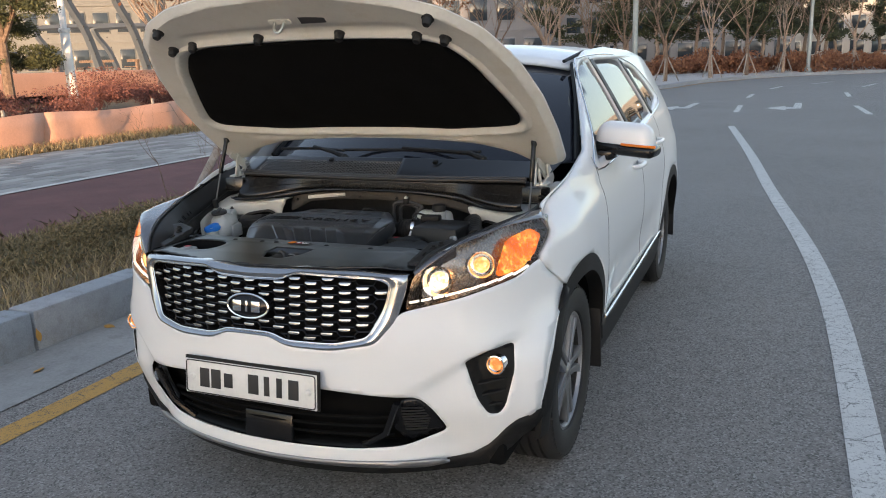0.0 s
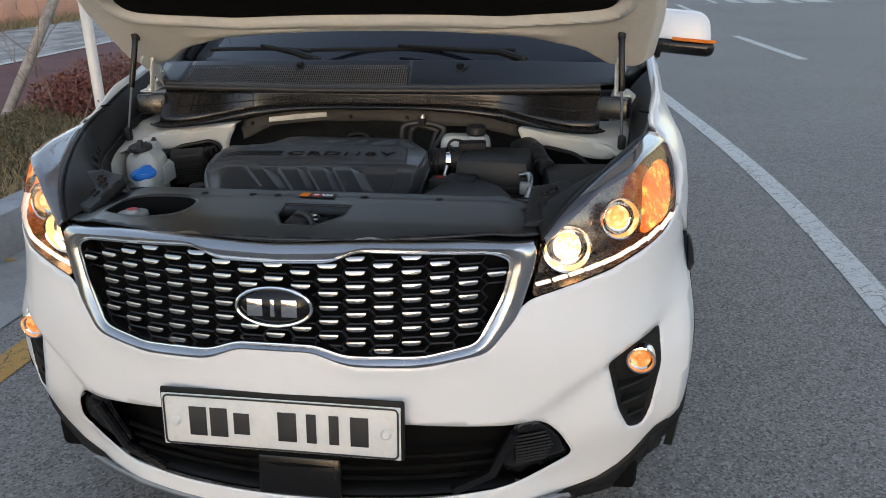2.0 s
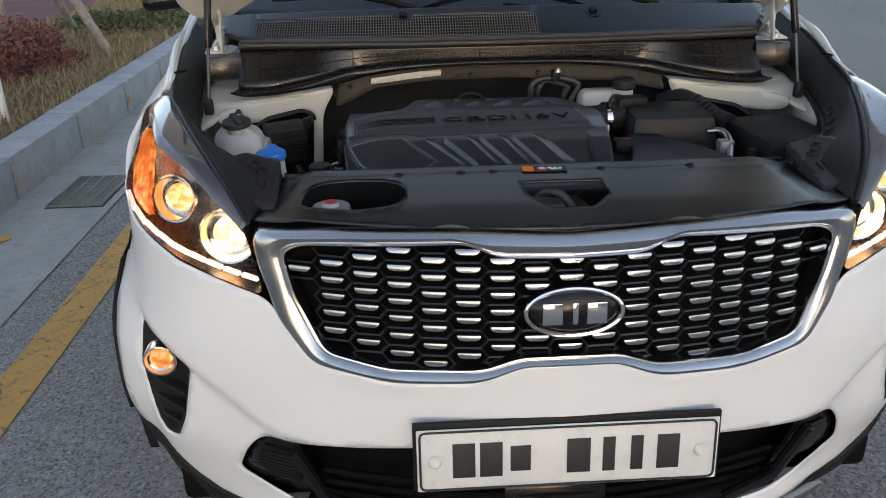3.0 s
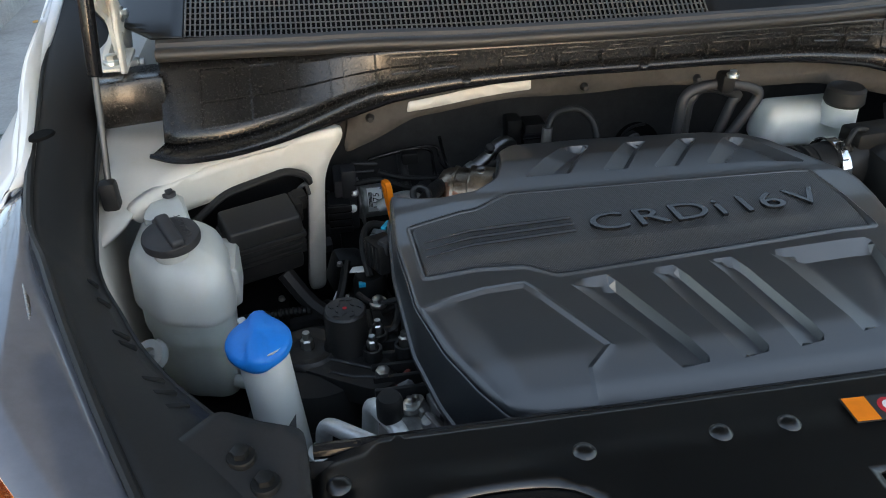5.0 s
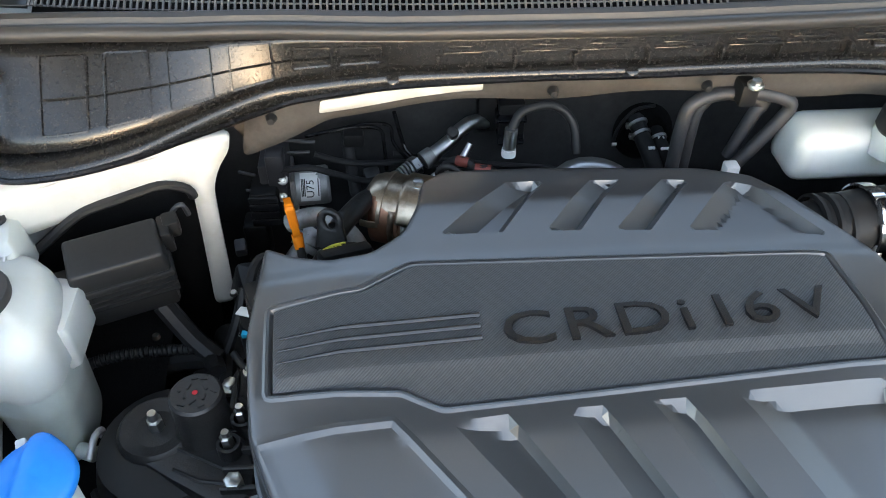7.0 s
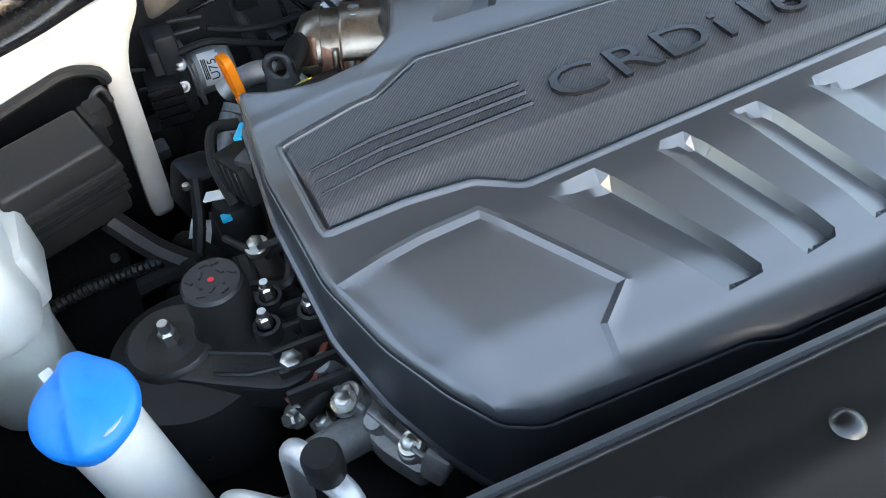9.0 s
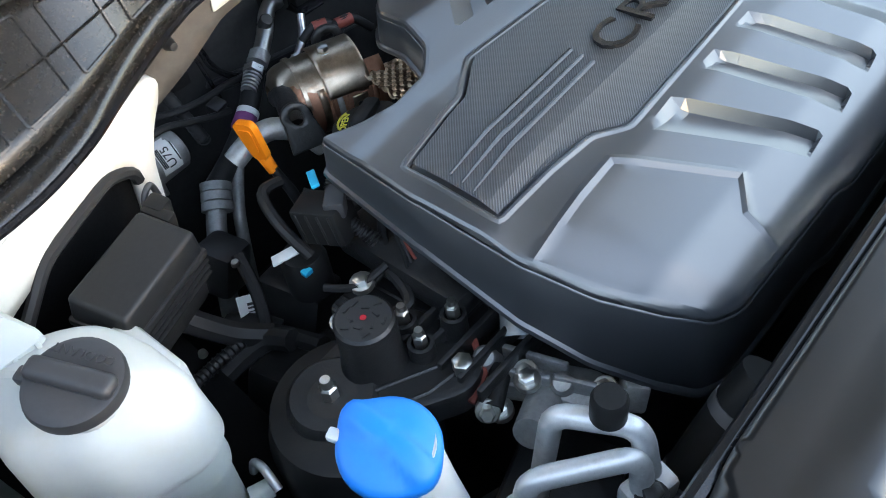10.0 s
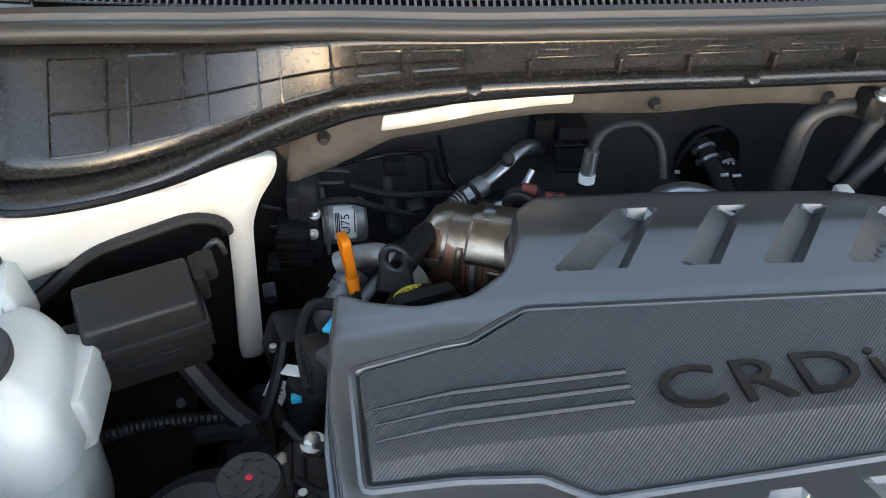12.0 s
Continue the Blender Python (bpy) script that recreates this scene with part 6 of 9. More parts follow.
for x in np.arange(-0.215, 0.36, 0.077):
    i = min(range(len(mid)), key=lambda q: abs(mid[q][0] - x))
    a, c = Vector(mid[i]), Vector(upp[i])
    part("cowl_rib", box((0.004, 0.012, (c - a).length * 0.45), Matrix.Translation(a * 0.72 + c * 0.28 + Vector((0, -0.004, 0))), 0.001), COWLPLASTIC, cowl)
    part("cowl_step", box((0.062, 0.005, 0.0026), Matrix.Translation(a * 0.48 + c * 0.52 + Vector((0.037, -0.002, 0))), 0.001), COWLPLASTIC, cowl)
    part("cowl_step", box((0.046, 0.004, 0.0018), Matrix.Translation(a * 0.30 + c * 0.70 + Vector((0.037, -0.001, 0))), 0.0008), COWLPLASTIC, cowl)
for x, y, z in ((-0.263, 0.9985, 1.076), (0.0, 0.986, 1.084), (-0.681, 0.921, 1.037)):
    part("clip", turned([(0, 0.0015), (0.005, 0.0015), (0.007, 0.0), (0.007, -0.003)], Matrix.Translation((x, y, z)) @ pose(0, 0, 0, 40 if x > -0.5 else 15), 14), COWLPLASTIC, cowl)


# vent grille and screen of the cowl
def cowl_top(x, v):
    """The deck from the seal up to the glass: across, and 0 to 1 up it."""
    x = np.asarray(x, float)
    return x, 1.004 + 0.13 * x ** 2 + (0.075 + 0.05 * x ** 2) * v, 1.142 + 0.055 * v - 0.03 * np.abs(x) ** 2 * v


deck = rounded([(0.10, 0.02), (0.72, 0.02), (0.76, 0.4), (0.78, 1.25), (0.10, 1.25)], 0.04, 3)
part("cowl_deck", facing(sheet(deck, lambda x, v: cowl_top(x, v), 0.03), (0, -0.5, 1)), SHROUDBLACK, cowl, thick=0.004)
part("cowl_deck", facing(sheet([(-0.70, 0.02), (-0.655, 0.02), (-0.655, 1.25), (-0.78, 1.25), (-0.76, 0.4)], lambda x, v: cowl_top(x, v), 0.03), (0, -0.5, 1)), SHROUDBLACK, cowl, thick=0.004)
part("cowl_deck", facing(sheet([(-0.66, 1.0), (0.105, 1.0), (0.105, 1.25), (-0.66, 1.25)], lambda x, v: cowl_top(x, v), 0.03), (0, -0.5, 1)), SHROUDBLACK, cowl, thick=0.004)
# Dark sheet under the slats, its colour standing for shade in the vent.
part("vent_back", facing(sheet([(-0.66, 0.0), (0.105, 0.0), (0.105, 1.1), (-0.66, 1.1)], lambda x, v: (cowl_top(x, v)[0], cowl_top(x, v)[1] + 0.012, cowl_top(x, v)[2] - 0.018), 0.06), (0, -0.5, 1)), FELT_VOID, cowl, thick=0.004)
vent = part("vent_grille", bmesh.new(), GREYPLASTIC, cowl, "fine slatted vent grille")
for k in range(108):
    x = -0.652 + k * 0.00702
    a, c = (Vector([float(q) for q in cowl_top(x, v)]) for v in (0.03, 1.0))
    part("vent_slat", tube(bmesh.new(), [a, (a + c) / 2, c], 0.0016, 4, False), VENT, vent)
for j in range(9):
    v = 0.06 + j * 0.115
    part("vent_bar", tube(bmesh.new(), [tuple(float(q) - (0.002 if i == 2 else 0) for i, q in enumerate(cowl_top(x, v))) for x in np.linspace(-0.655, 0.105, 26)], 0.0011, 4, False), VENT, vent)
for x in (-0.256, 0.258):
    p = [float(q) for q in cowl_top(x, 0.93)]
    part("washer_nozzle", box((0.022, 0.02, 0.014), pose(p[0], p[1], p[2] + 0.006, 30), 0.005), BLACKPLASTIC, cowl)
    part("nozzle_seat", slab(rounded([(-0.03, 0.01), (0.03, 0.01), (0.012, -0.018), (-0.012, -0.018)], 0.006), 0, 0.004, pose(p[0], p[1], p[2] - 0.002, 35)), SHROUDBLACK, cowl)
for x0, y0, x1, y1 in ((-0.62, 1.20, -0.25, 1.165), (-0.35, 1.17, 0.42, 1.19)):
    wiper = thing("wiper", "black windshield wiper lying at the foot of the glass", "wiper", (x0, y0, 1.2), group="wipers")
    z = 1.212
    part("blade", tube(bmesh.new(), [(x0 + (x1 - x0) * t, y0 + (y1 - y0) * t + 0.05 * math.sin(math.pi * t) + 0.03, z + 0.015) for t in np.linspace(0, 1, 12)], 0.007, 6), RUBBER, wiper)
    part("arm", tube(bmesh.new(), [(x1 + 0.03, y1 - 0.02, z - 0.008), (x1 - 0.05, y1 + 0.01, z + 0.012), ((x0 + x1) / 2, (y0 + y1) / 2 + 0.05, z + 0.028)], [0.014, 0.011, 0.007], 8), BLACKPLASTIC, wiper)
    part("pivot", turned([(0, 0.02), (0.014, 0.018), (0.018, 0)], Matrix.Translation((x1 + 0.03, y1 - 0.02, z - 0.018)), 16), BLACKPLASTIC, wiper)

# bulkhead mat under the cowl and its pale label
bulk = rounded([(-0.43, 1.05), (-0.25, 1.075), (0.0, 1.085), (0.25, 1.075), (0.43, 1.05), (0.45, 0.99), (0.30, 1.018), (0.0, 1.034), (-0.18, 1.030), (-0.34, 1.016), (-0.40, 0.985), (-0.448, 0.965)], 0.015, 3)
mat_y = lambda x, z: 1.022 - 0.10 * np.clip(np.abs(x) - 0.34, 0, 1)
part("bulkhead_mat", facing(sheet(bulk, lambda x, z: (x, mat_y(x, z) + 0.006 * np.sin(x * 23), z), 0.02), (0, -1, 0)), BULKMAT, car, "grey brown bulkhead mat", thick=0.02, offset=-1)
pale = rounded([(-0.350, 1.026), (-0.347, 1.042), (-0.160, 1.059), (-0.160, 1.043)], 0.003, 2)
alone("bulkhead_label", facing(sheet(pale, lambda x, z: (x, mat_y(x, z) + 0.006 * np.sin(x * 23) - 0.003, z), 0.02), (0, -1, 0)), CREAM, "long cream label on the dark bulkhead mat", "label", thick=0.001)
for x, z in ((-0.405, 1.022), (-0.08, 1.045), (0.10, 1.045)):
    part("mat_clip", turned([(0, 0.010), (0.004, 0.009), (0.007, 0.0)], Matrix.Translation((x, 1.012, z)) @ pose(0, 0, 0, 90), 12), RUBBER, car)

# ---- planting, street furniture and buildings ----
def branch(bm, rnd, p, way, length, r, depth, spread=0.55, twigs=None, sides=5):
    """A limb that forks into thinner ones."""
    pts, q, w = [p], p, way.normalized()
    n = 3
    for _ in range(n):
        w = (w + Vector((rnd.gauss(0, 0.10), rnd.gauss(0, 0.10), rnd.gauss(0.03, 0.08)))).normalized()
        q = q + w * length / n
        pts.append(q)
    tube(bm, pts, [r * (1 - 0.18 * i) for i in range(n + 1)], max(3, sides), False)
    if depth == 0:
        if twigs is not None:
            twigs.append(q)
        return
    for k in range(rnd.choice((2, 3, 3)) if depth > 1 else 3):
        side = Vector((rnd.gauss(0, 1), rnd.gauss(0, 1), rnd.gauss(0.2, 0.5))).normalized()
        at = pts[-1] if k == 0 else pts[rnd.randint(1, n)]
        branch(bm, rnd, at, (w + side * spread * rnd.uniform(0.7, 1.3)), length * rnd.uniform(0.6, 0.8), r * 0.55, depth - 1, spread, twigs, sides - 1)


def bare_tree(name, at, height, seed, label, bark=BARK, leaves=None, staked=True, depth=4, r=0.09):
    rnd = random.Random(seed)
    t = thing(name, label, "tree", at, group="street trees")
    bm, twigs = bmesh.new(), []
    at = Vector(at)
    trunk = [at + Vector((0, 0, -0.1)), at + Vector((rnd.gauss(0, 0.04), rnd.gauss(0, 0.04), height * 0.16)), at + Vector((rnd.gauss(0, 0.06), rnd.gauss(0, 0.06), height * 0.34))]
    tube(bm, trunk, [r * 1.25, r, r * 0.85], 8, False)
    part("trunk", bm, bark, t)
    bm = bmesh.new()
    for k in range(5):
        a = 2 * math.pi * (k + rnd.random() * 0.6) / 5
        p = trunk[1].lerp(trunk[2], 0.35 + 0.65 * k / 4)
        branch(bm, rnd, p, Vector((math.cos(a) * 0.6, math.sin(a) * 0.6, 1.1)), height * 0.30, r * 0.55, depth - 1, 0.5, twigs)
    tagged(part("crown_wood", bm, bark, t), kind="stuff")
    if leaves:
        V, Fc = [], []
        for q in twigs:
            for _ in range(7):
                p = q + Vector((rnd.gauss(0, 0.22), rnd.gauss(0, 0.22), rnd.gauss(0, 0.22)))
                u = Vector((rnd.gauss(0, 1), rnd.gauss(0, 1), rnd.gauss(0, 1))).normalized() * 0.09
                v = u.orthogonal().normalized() * 0.05
                k = len(V)
                V += [tuple(p - u), tuple(p + v), tuple(p + u), tuple(p - v)]
                Fc.append((k, k + 1, k + 2, k + 3))
        me = bpy.data.meshes.new("leaves")
        me.from_pydata(V, [], Fc)
        me.materials.append(leaves)
        ob = new("leaves", me)
        ob.parent, ob.matrix_parent_inverse = t, Matrix.Translation(-at)
        tagged(ob, kind="stuff")
    if staked:
        for k in range(3):
            a = 2.1 * k + rnd.random()
            foot = at + Vector((math.cos(a) * 0.75, math.sin(a) * 0.75, -0.05))
            part("stake", tube(bmesh.new(), [foot, at + Vector((math.cos(a) * 0.08, math.sin(a) * 0.08, 1.35))], 0.04, 6), STAKE, t)
    return t


def pine(at, height, seed, label="dark green pine tree with a ragged crown"):
    rnd = random.Random(seed)
    t = thing("pine_tree", label, "tree", at, group="pine trees")
    bm = bmesh.new()
    top = Vector(at) + Vector((rnd.gauss(0, 0.3), rnd.gauss(0, 0.3), height))
    pts = [Vector(at).lerp(top, k / 5) + Vector((rnd.gauss(0, 0.08), rnd.gauss(0, 0.08), 0)) for k in range(6)]
    tube(bm, pts, [0.16 * (1 - 0.16 * k) for k in range(6)], 7, False)
    part("trunk", bm, PALEBARK, t)
    V, Fc = [], []
    limbs = bmesh.new()
    for k in range(26):
        f = 0.28 + 0.72 * k / 26
        a, reach = rnd.uniform(0, 6.28), height * 0.30 * (1.15 - f) * rnd.uniform(0.6, 1.3) + 0.3
        root = Vector(at).lerp(top, f)
        tip = root + Vector((math.cos(a) * reach, math.sin(a) * reach, reach * rnd.uniform(0.0, 0.35)))
        tube(limbs, [root, tip], [0.04, 0.012], 4, False)
        for _ in range(210):
            u = rnd.random() ** 0.6
            p = root.lerp(tip, u) + Vector((rnd.gauss(0, 0.22), rnd.gauss(0, 0.22), rnd.gauss(0.05, 0.13)))
            d = Vector((rnd.gauss(0, 1), rnd.gauss(0, 1), rnd.gauss(0.5, 0.7))).normalized() * rnd.uniform(0.14, 0.34)
            w = d.orthogonal().normalized() * 0.06
            n = len(V)
            V += [tuple(p - w), tuple(p + w), tuple(p + d)]
            Fc.append((n, n + 1, n + 2))
    tagged(part("crown_wood", limbs, PALEBARK, t), kind="stuff")
    me = bpy.data.meshes.new("crown")
    me.from_pydata(V, [], Fc)
    me.materials.append(PINE)
    ob = new("crown", me)
    ob.parent, ob.matrix_parent_inverse = t, Matrix.Translation(-Vector(at))
    tagged(ob, kind="stuff")
    return t


# street tree beside the kerb, with its support poles
st = thing("street_tree", "young street tree trunk held by a tripod of poles", "tree", (-3.85, 6.4, 0.23))
rnd = random.Random(11)
bm = bmesh.new()
tube(bm, [(-3.85, 6.4, 0.15), (-3.87, 6.42, 0.9), (-3.83, 6.40, 1.8), (-3.86, 6.43, 3.0)], [0.12, 0.10, 0.09, 0.075], 12, False)
part("trunk", bm, PALEBARK, st, "pale peeling trunk")
bm = bmesh.new()
for k in range(6):
    a = k * 1.05
    branch(bm, rnd, Vector((-3.86, 6.43, 2.2 + 0.16 * k)), Vector((math.cos(a), math.sin(a), 1.2)), 1.2, 0.04, 3)
tagged(part("crown_wood", bm, PALEBARK, st), kind="stuff")
part("pole", tube(bmesh.new(), [(-4.24, 4.74, 0.15), (-3.92, 6.30, 2.10)], 0.045, 12), STAKE, st, "weathered grey support pole")
sign_post = thing("steel_post", "pale galvanised steel post in the verge", "post", (-2.82, 4.04, 0.23))
part("post", tube(bmesh.new(), [(-2.82, 4.04, 0.15), (-2.82, 4.04, 3.2)], 0.038, 18), POLEWHITE, sign_post)
part("bolt_hole", turned([(0, 0.002), (0.006, 0.002), (0.007, 0)], pose(-2.81, 4.002, 0.55, 90, 0, 0), 10), INK, sign_post)
part("pole", tube(bmesh.new(), [(-3.00, 6.75, 0.15), (-3.80, 6.45, 2.15)], 0.045, 12), STAKE, st, "weathered grey support pole")
part("pole", tube(bmesh.new(), [(-3.86, 8.27, 0.15), (-3.87, 6.55, 2.10)], 0.045, 12), STAKE, st, "weathered grey support pole")

heap = leaf_cloud("dry_shrub", (-3.55, 5.4, 0.33), (0.9, 1.5, 0.36), 22000, 0.018, REDLEAF, 21)
tagged(heap, "withered brown ground plants round the street tree", "shrub", kind="stuff")
heap = leaf_cloud("dry_shrub", (-3.75, 3.2, 0.26), (0.85, 2.3, 0.09), 12000, 0.012, WEED, 22)
tagged(heap, "low green and brown weeds on the verge", "shrub", kind="stuff")
heap = leaf_cloud("dry_shrub", (-3.4, 8.8, 0.30), (0.8, 1.5, 0.16), 3000, 0.028, GREENGRASS, 23)
tagged(heap, "low green weeds on the verge", "shrub", kind="stuff")
for k, (x, y, h) in enumerate(((-3.6, 4.7, 1.1), (-3.3, 4.5, 0.9), (-3.9, 4.9, 1.0), (-3.1, 5.0, 0.7), (-4.2, 4.4, 0.9))):
    r2 = random.Random(50 + k)
    t = thing("dry_stalk", "bare brown weed stalk with thin twigs", "weed", (x, y, 0.23), group="weed stalks")
    bm = bmesh.new()
    branch(bm, r2, Vector((x, y, 0.2)), Vector((r2.gauss(0, 0.2), r2.gauss(0, 0.2), 1)), h * 0.55, 0.007, 3, 0.8)
    part("stalk", bm, BARK, t)

# salmon sheet barrier and what stands behind it
barrier = thing("sheet_barrier", "salmon pink plastic sheets stretched along the planting", "barrier", (-11.15, 10, 0.2))
bm = bmesh.new()
prev = None
for k in range(120):
    if k % 17 == 16:
        part("sheet_panel", bm, PINK, barrier, thick=0.01)
        bm, last = bmesh.new(), [v for v in row]
        prev = [bm.verts.new(v) for v in last]
    t = k / 119
    y = 0 + 34 * t
    x = -11.15 + float(kerb_shift(y)) + 0.05 * math.sin(k * 0.9) + 0.03 * math.sin(k * 2.3)
    row = [(x + 0.05 * math.sin(k * 1.7 + j) * (j % 2), y, 0.2 + 0.225 * j + (0.03 * math.sin(k * 0.45) if j == 3 else 0)) for j in range(4)]
    cur = [bm.verts.new(v) for v in row]
    if prev:
        for a, b2, c, d in zip(prev, prev[1:], cur[1:], cur):
            bm.faces.new((a, b2, c, d))
    prev = cur
part("sheet_panel", bm, PINK, barrier, thick=0.01)
for k in range(9):
    y = 0.3 + 4 * k
    part("stake", box((0.05, 0.05, 0.8), pose(-11.22 + float(kerb_shift(y)), y, 0.6), 0.01), STAKE, barrier, "wooden stake")
bm = strip(-60, -11.3, [0, 8, 16, 24, 34, 50, 80], 1.05, 0.62, kerb_shift)
alone("verge", bm, SOIL, "raised dry planting ground behind the sheet barrier", "verge", "structure", smooth=False)
for k in range(16):
    y = 3 + k * 2.1
    hedge = leaf_cloud("hedge", (-13.1 + float(kerb_shift(y)) + 0.3 * math.sin(k), y, 0.95), (1.5, 1.8, 0.55), 6500, 0.026, REDLEAF, 100 + k)
    tagged(hedge, "clipped hedge of withered red brown leaves", "hedge", group="hedges", kind="stuff")
bm = box((0.4, 40, 0.7), pose(-19.5, 18, 1.3, 0, 0, 3), 0.05)
alone("low_wall", bm, PINK, "low salmon coloured wall behind the hedge", "low wall")
bm = strip(-60, -20, [0, 20, 40, 80], 1.5, 1.2, lambda y: 0)
alone("pavement", bm, GRANITE, "pale paved square behind the planting", "pavement", "structure", smooth=False)

lamp_post = thing("lamp_post", "white painted steel lamp post with a thicker foot", "lamp post", (-15.94, 14.31, 0.9))
part("shaft", tube(bmesh.new(), [(-15.94, 14.31, 0.7), (-15.95, 14.30, 2.7), (-15.95, 14.30, 2.75), (-15.97, 14.28, 7)], [0.13, 0.12, 0.085, 0.07], 16), POLEWHITE, lamp_post)
part("collar", turned([(0.15, 0), (0.15, 0.08), (0.12, 0.10)], Matrix.Translation((-15.95, 14.3, 2.68)), 18), POLEWHITE, lamp_post)


def arch(x, y, h, span, r, label):
    """A steel portal bent over at the top, with bolt holes."""
    a = thing("steel_arch", label, "steel arch", (x, y, 1.2), group="steel arches")
    pts = smoothed([(x, y, 1.0), (x - 0.35, y - 0.3, 1.2 + h * 0.5), (x - 0.75, y - 0.7, 1.2 + h * 0.88), (x - 0.45, y - 0.45, 1.2 + h), (x + span * 0.5, y + span * 0.45, 1.2 + h * 1.02), (x + span, y + span * 0.9, 1.2 + h * 1.0)], 6)
    bm = bmesh.new()
    tube(bm, pts, r, 4)
    part("frame", bm, ARCHSTEEL, a)
    for k in range(4):
        part("bolt_hole", turned([(0, 0.02), (0.04, 0.02)], Matrix.Translation((x - 0.1 * k, y - 0.1 * k - r, 1.8 + k * 0.5)) @ pose(0, 0, 0, 90), 10), INK, a)


for x, y, h in ((-22.4, 22.0, 3.6), (-21.2, 23.2, 3.6), (-20.1, 24.3, 3.6)):
    arch(x, y, h, 4.0, 0.16, "large blue grey steel portal bent over at the top")
for x, y, h in ((-31.4, 28.4, 2.6), (-29.4, 30.2, 2.6), (-27.4, 32.2, 2.6)):
    arch(x, y, h, 5.0, 0.14, "distant blue grey steel portal with a flat top")
for k in range(14):
    y = 20 + (k * 1.37) % 12
    x = -30 + 0.95 * (k % 7)
    b = thing("bollard", "short dark brown wooden bollard", "bollard", (x, y, 1.35), group="bollards")
    part("post", box((0.13, 0.13, 0.75), pose(x, y, 1.7), 0.02), BARK, b)
    part("cap", box((0.15, 0.15, 0.04), pose(x, y, 2.09), 0.01), BARK, b)
for k in range(5):
    x, y = -27.5 + 1.4 * k, 26.5 + 1.5 * k
    b = thing("bench", "dark brown timber bench with steel legs", "bench", (x, y, 1.4), group="benches")
    for j in range(3):
        part("slat", box((1.5, 0.11, 0.04), pose(x, y + 0.13 * j, 1.82, 0, 0, 40), 0.01), BARK, b)
    part("backrest", box((1.5, 0.04, 0.12), pose(x - 0.2, y + 0.4, 2.1, 0, 0, 40), 0.01), BARK, b)
    for sx in (-0.5, 0.5):
        part("leg", box((0.06, 0.4, 0.45), pose(x + sx * 0.77, y + sx * 0.64 + 0.1, 1.6, 0, 0, 40), 0.01), DARKMETAL, b)

bare_tree("street_tree", (-15.4, 11.9, 0.85), 6.5, 31, "leaning tree with dark foliage pads behind the hedge", BARK, None, False, 4, 0.11)
for k, (x, y, z, w, n) in enumerate(((-15.9, 12.5, 2.0, 1.7, 2600), (-16.2, 11.6, 2.9, 1.6, 2400), (-14.9, 12.2, 3.3, 1.3, 1800), (-16.8, 12.9, 2.55, 1.2, 1500))):
    pad = leaf_cloud("foliage_pad", (x, y, z), (w * 0.75, w * 0.7, 0.38), n * 3, 0.03, PINE, 300 + k)
    tagged(pad, "flat pad of dark green needles", "foliage", kind="stuff")
for k, (x, y, h) in enumerate(((-17.5, 19.5, 5.5), (-19, 22, 6.0), (-24, 27.5, 6.5), (-21.5, 29.5, 7), (-26, 36, 7), (-18, 33, 6.5), (-14.5, 36.5, 6.0), (-12.6, 39.8, 6.5), (-10.2, 41.5, 7.0), (-8.0, 42.5, 6.0), (-11.5, 46, 7.5), (-7, 48, 7.5))):
    bare_tree("street_tree", (x, y, 0.9 if x < -16 else 0.2), h, 400 + k, "slender bare tree with reddish twigs in low sun", BARK if k % 2 else PALEBARK, DRYLEAF if k % 6 == 0 else None, k > 6, 4, 0.10)
for k, (x, y) in enumerate(((-3.72, 42.6), (-1.77, 47.8), (0.13, 51.9), (2.26, 55.9), (4.36, 57.9), (6.71, 59.7), (9.4, 61.5), (12.3, 63.2))):
    bare_tree("street_tree", (x - 0.3, y + 0.9, 0.15), 6.5 + (k % 3) * 0.7, 500 + k, "staked bare street tree behind the far kerb", PALEBARK if k % 2 else BARK, None, True, 4, 0.10)
for k, (x, y, h) in enumerate(((-6.5, 58, 8), (-4.5, 66, 9), (-1.5, 69, 9.5), (0.5, 64, 7.5), (3.5, 72, 9), (-9.5, 63, 9), (-3, 74, 10), (6, 75, 8.5), (9.5, 78, 7.5), (-14, 60, 9), (13, 74, 7), (-7.5, 72, 9.5), (1.5, 78, 10), (-11.5, 70, 9), (-0.5, 60, 8), (5.0, 68, 7.5))):
    pine((x, y, 0.2), h, 600 + k)
for k in range(26):
    x = -12 + k * 1.15
    y = 47 + 0.55 * (x + 12) + (4 if k % 2 else 0)
    h = leaf_cloud("hedge", (x, y + 3, 0.8), (1.8, 1.8, 0.9), 1500, 0.10, DRYLEAF, 700 + k)
    tagged(h, "orange brown shrubs lit by the low sun", "shrub", group="far shrubs", kind="stuff")
# far kerb, far pavement
bm = bmesh.new()
far_line = smoothed([(-6.5, 26), (-5.2, 34), (-3.4, 38.5), (-2.0, 45.7), (1.8, 53.7), (8.3, 59.1), (20, 65), (45, 74)], 8)
for i in range(len(far_line) - 1):
    a, c = Vector((*far_line[i], 0)), Vector((*far_line[i + 1], 0))
    n = Vector((-(c - a).y, (c - a).x, 0)).normalized()
    for z0, z1, o0, o1 in ((-0.02, 0.17, 0, 0), (0.17, 0.17, 0, 0.3)):
        bm.faces.new([bm.verts.new(v) for v in (a + n * o0 + Vector((0, 0, z0)), c + n * o0 + Vector((0, 0, z0)), c + n * o1 + Vector((0, 0, z1)), a + n * o1 + Vector((0, 0, z1)))])
bmesh.ops.remove_doubles(bm, verts=bm.verts, dist=1e-4)
alone("kerb", bm, KERBSTONE, "pale kerb curving along the far side of the road", "kerb", "structure", smooth=False)
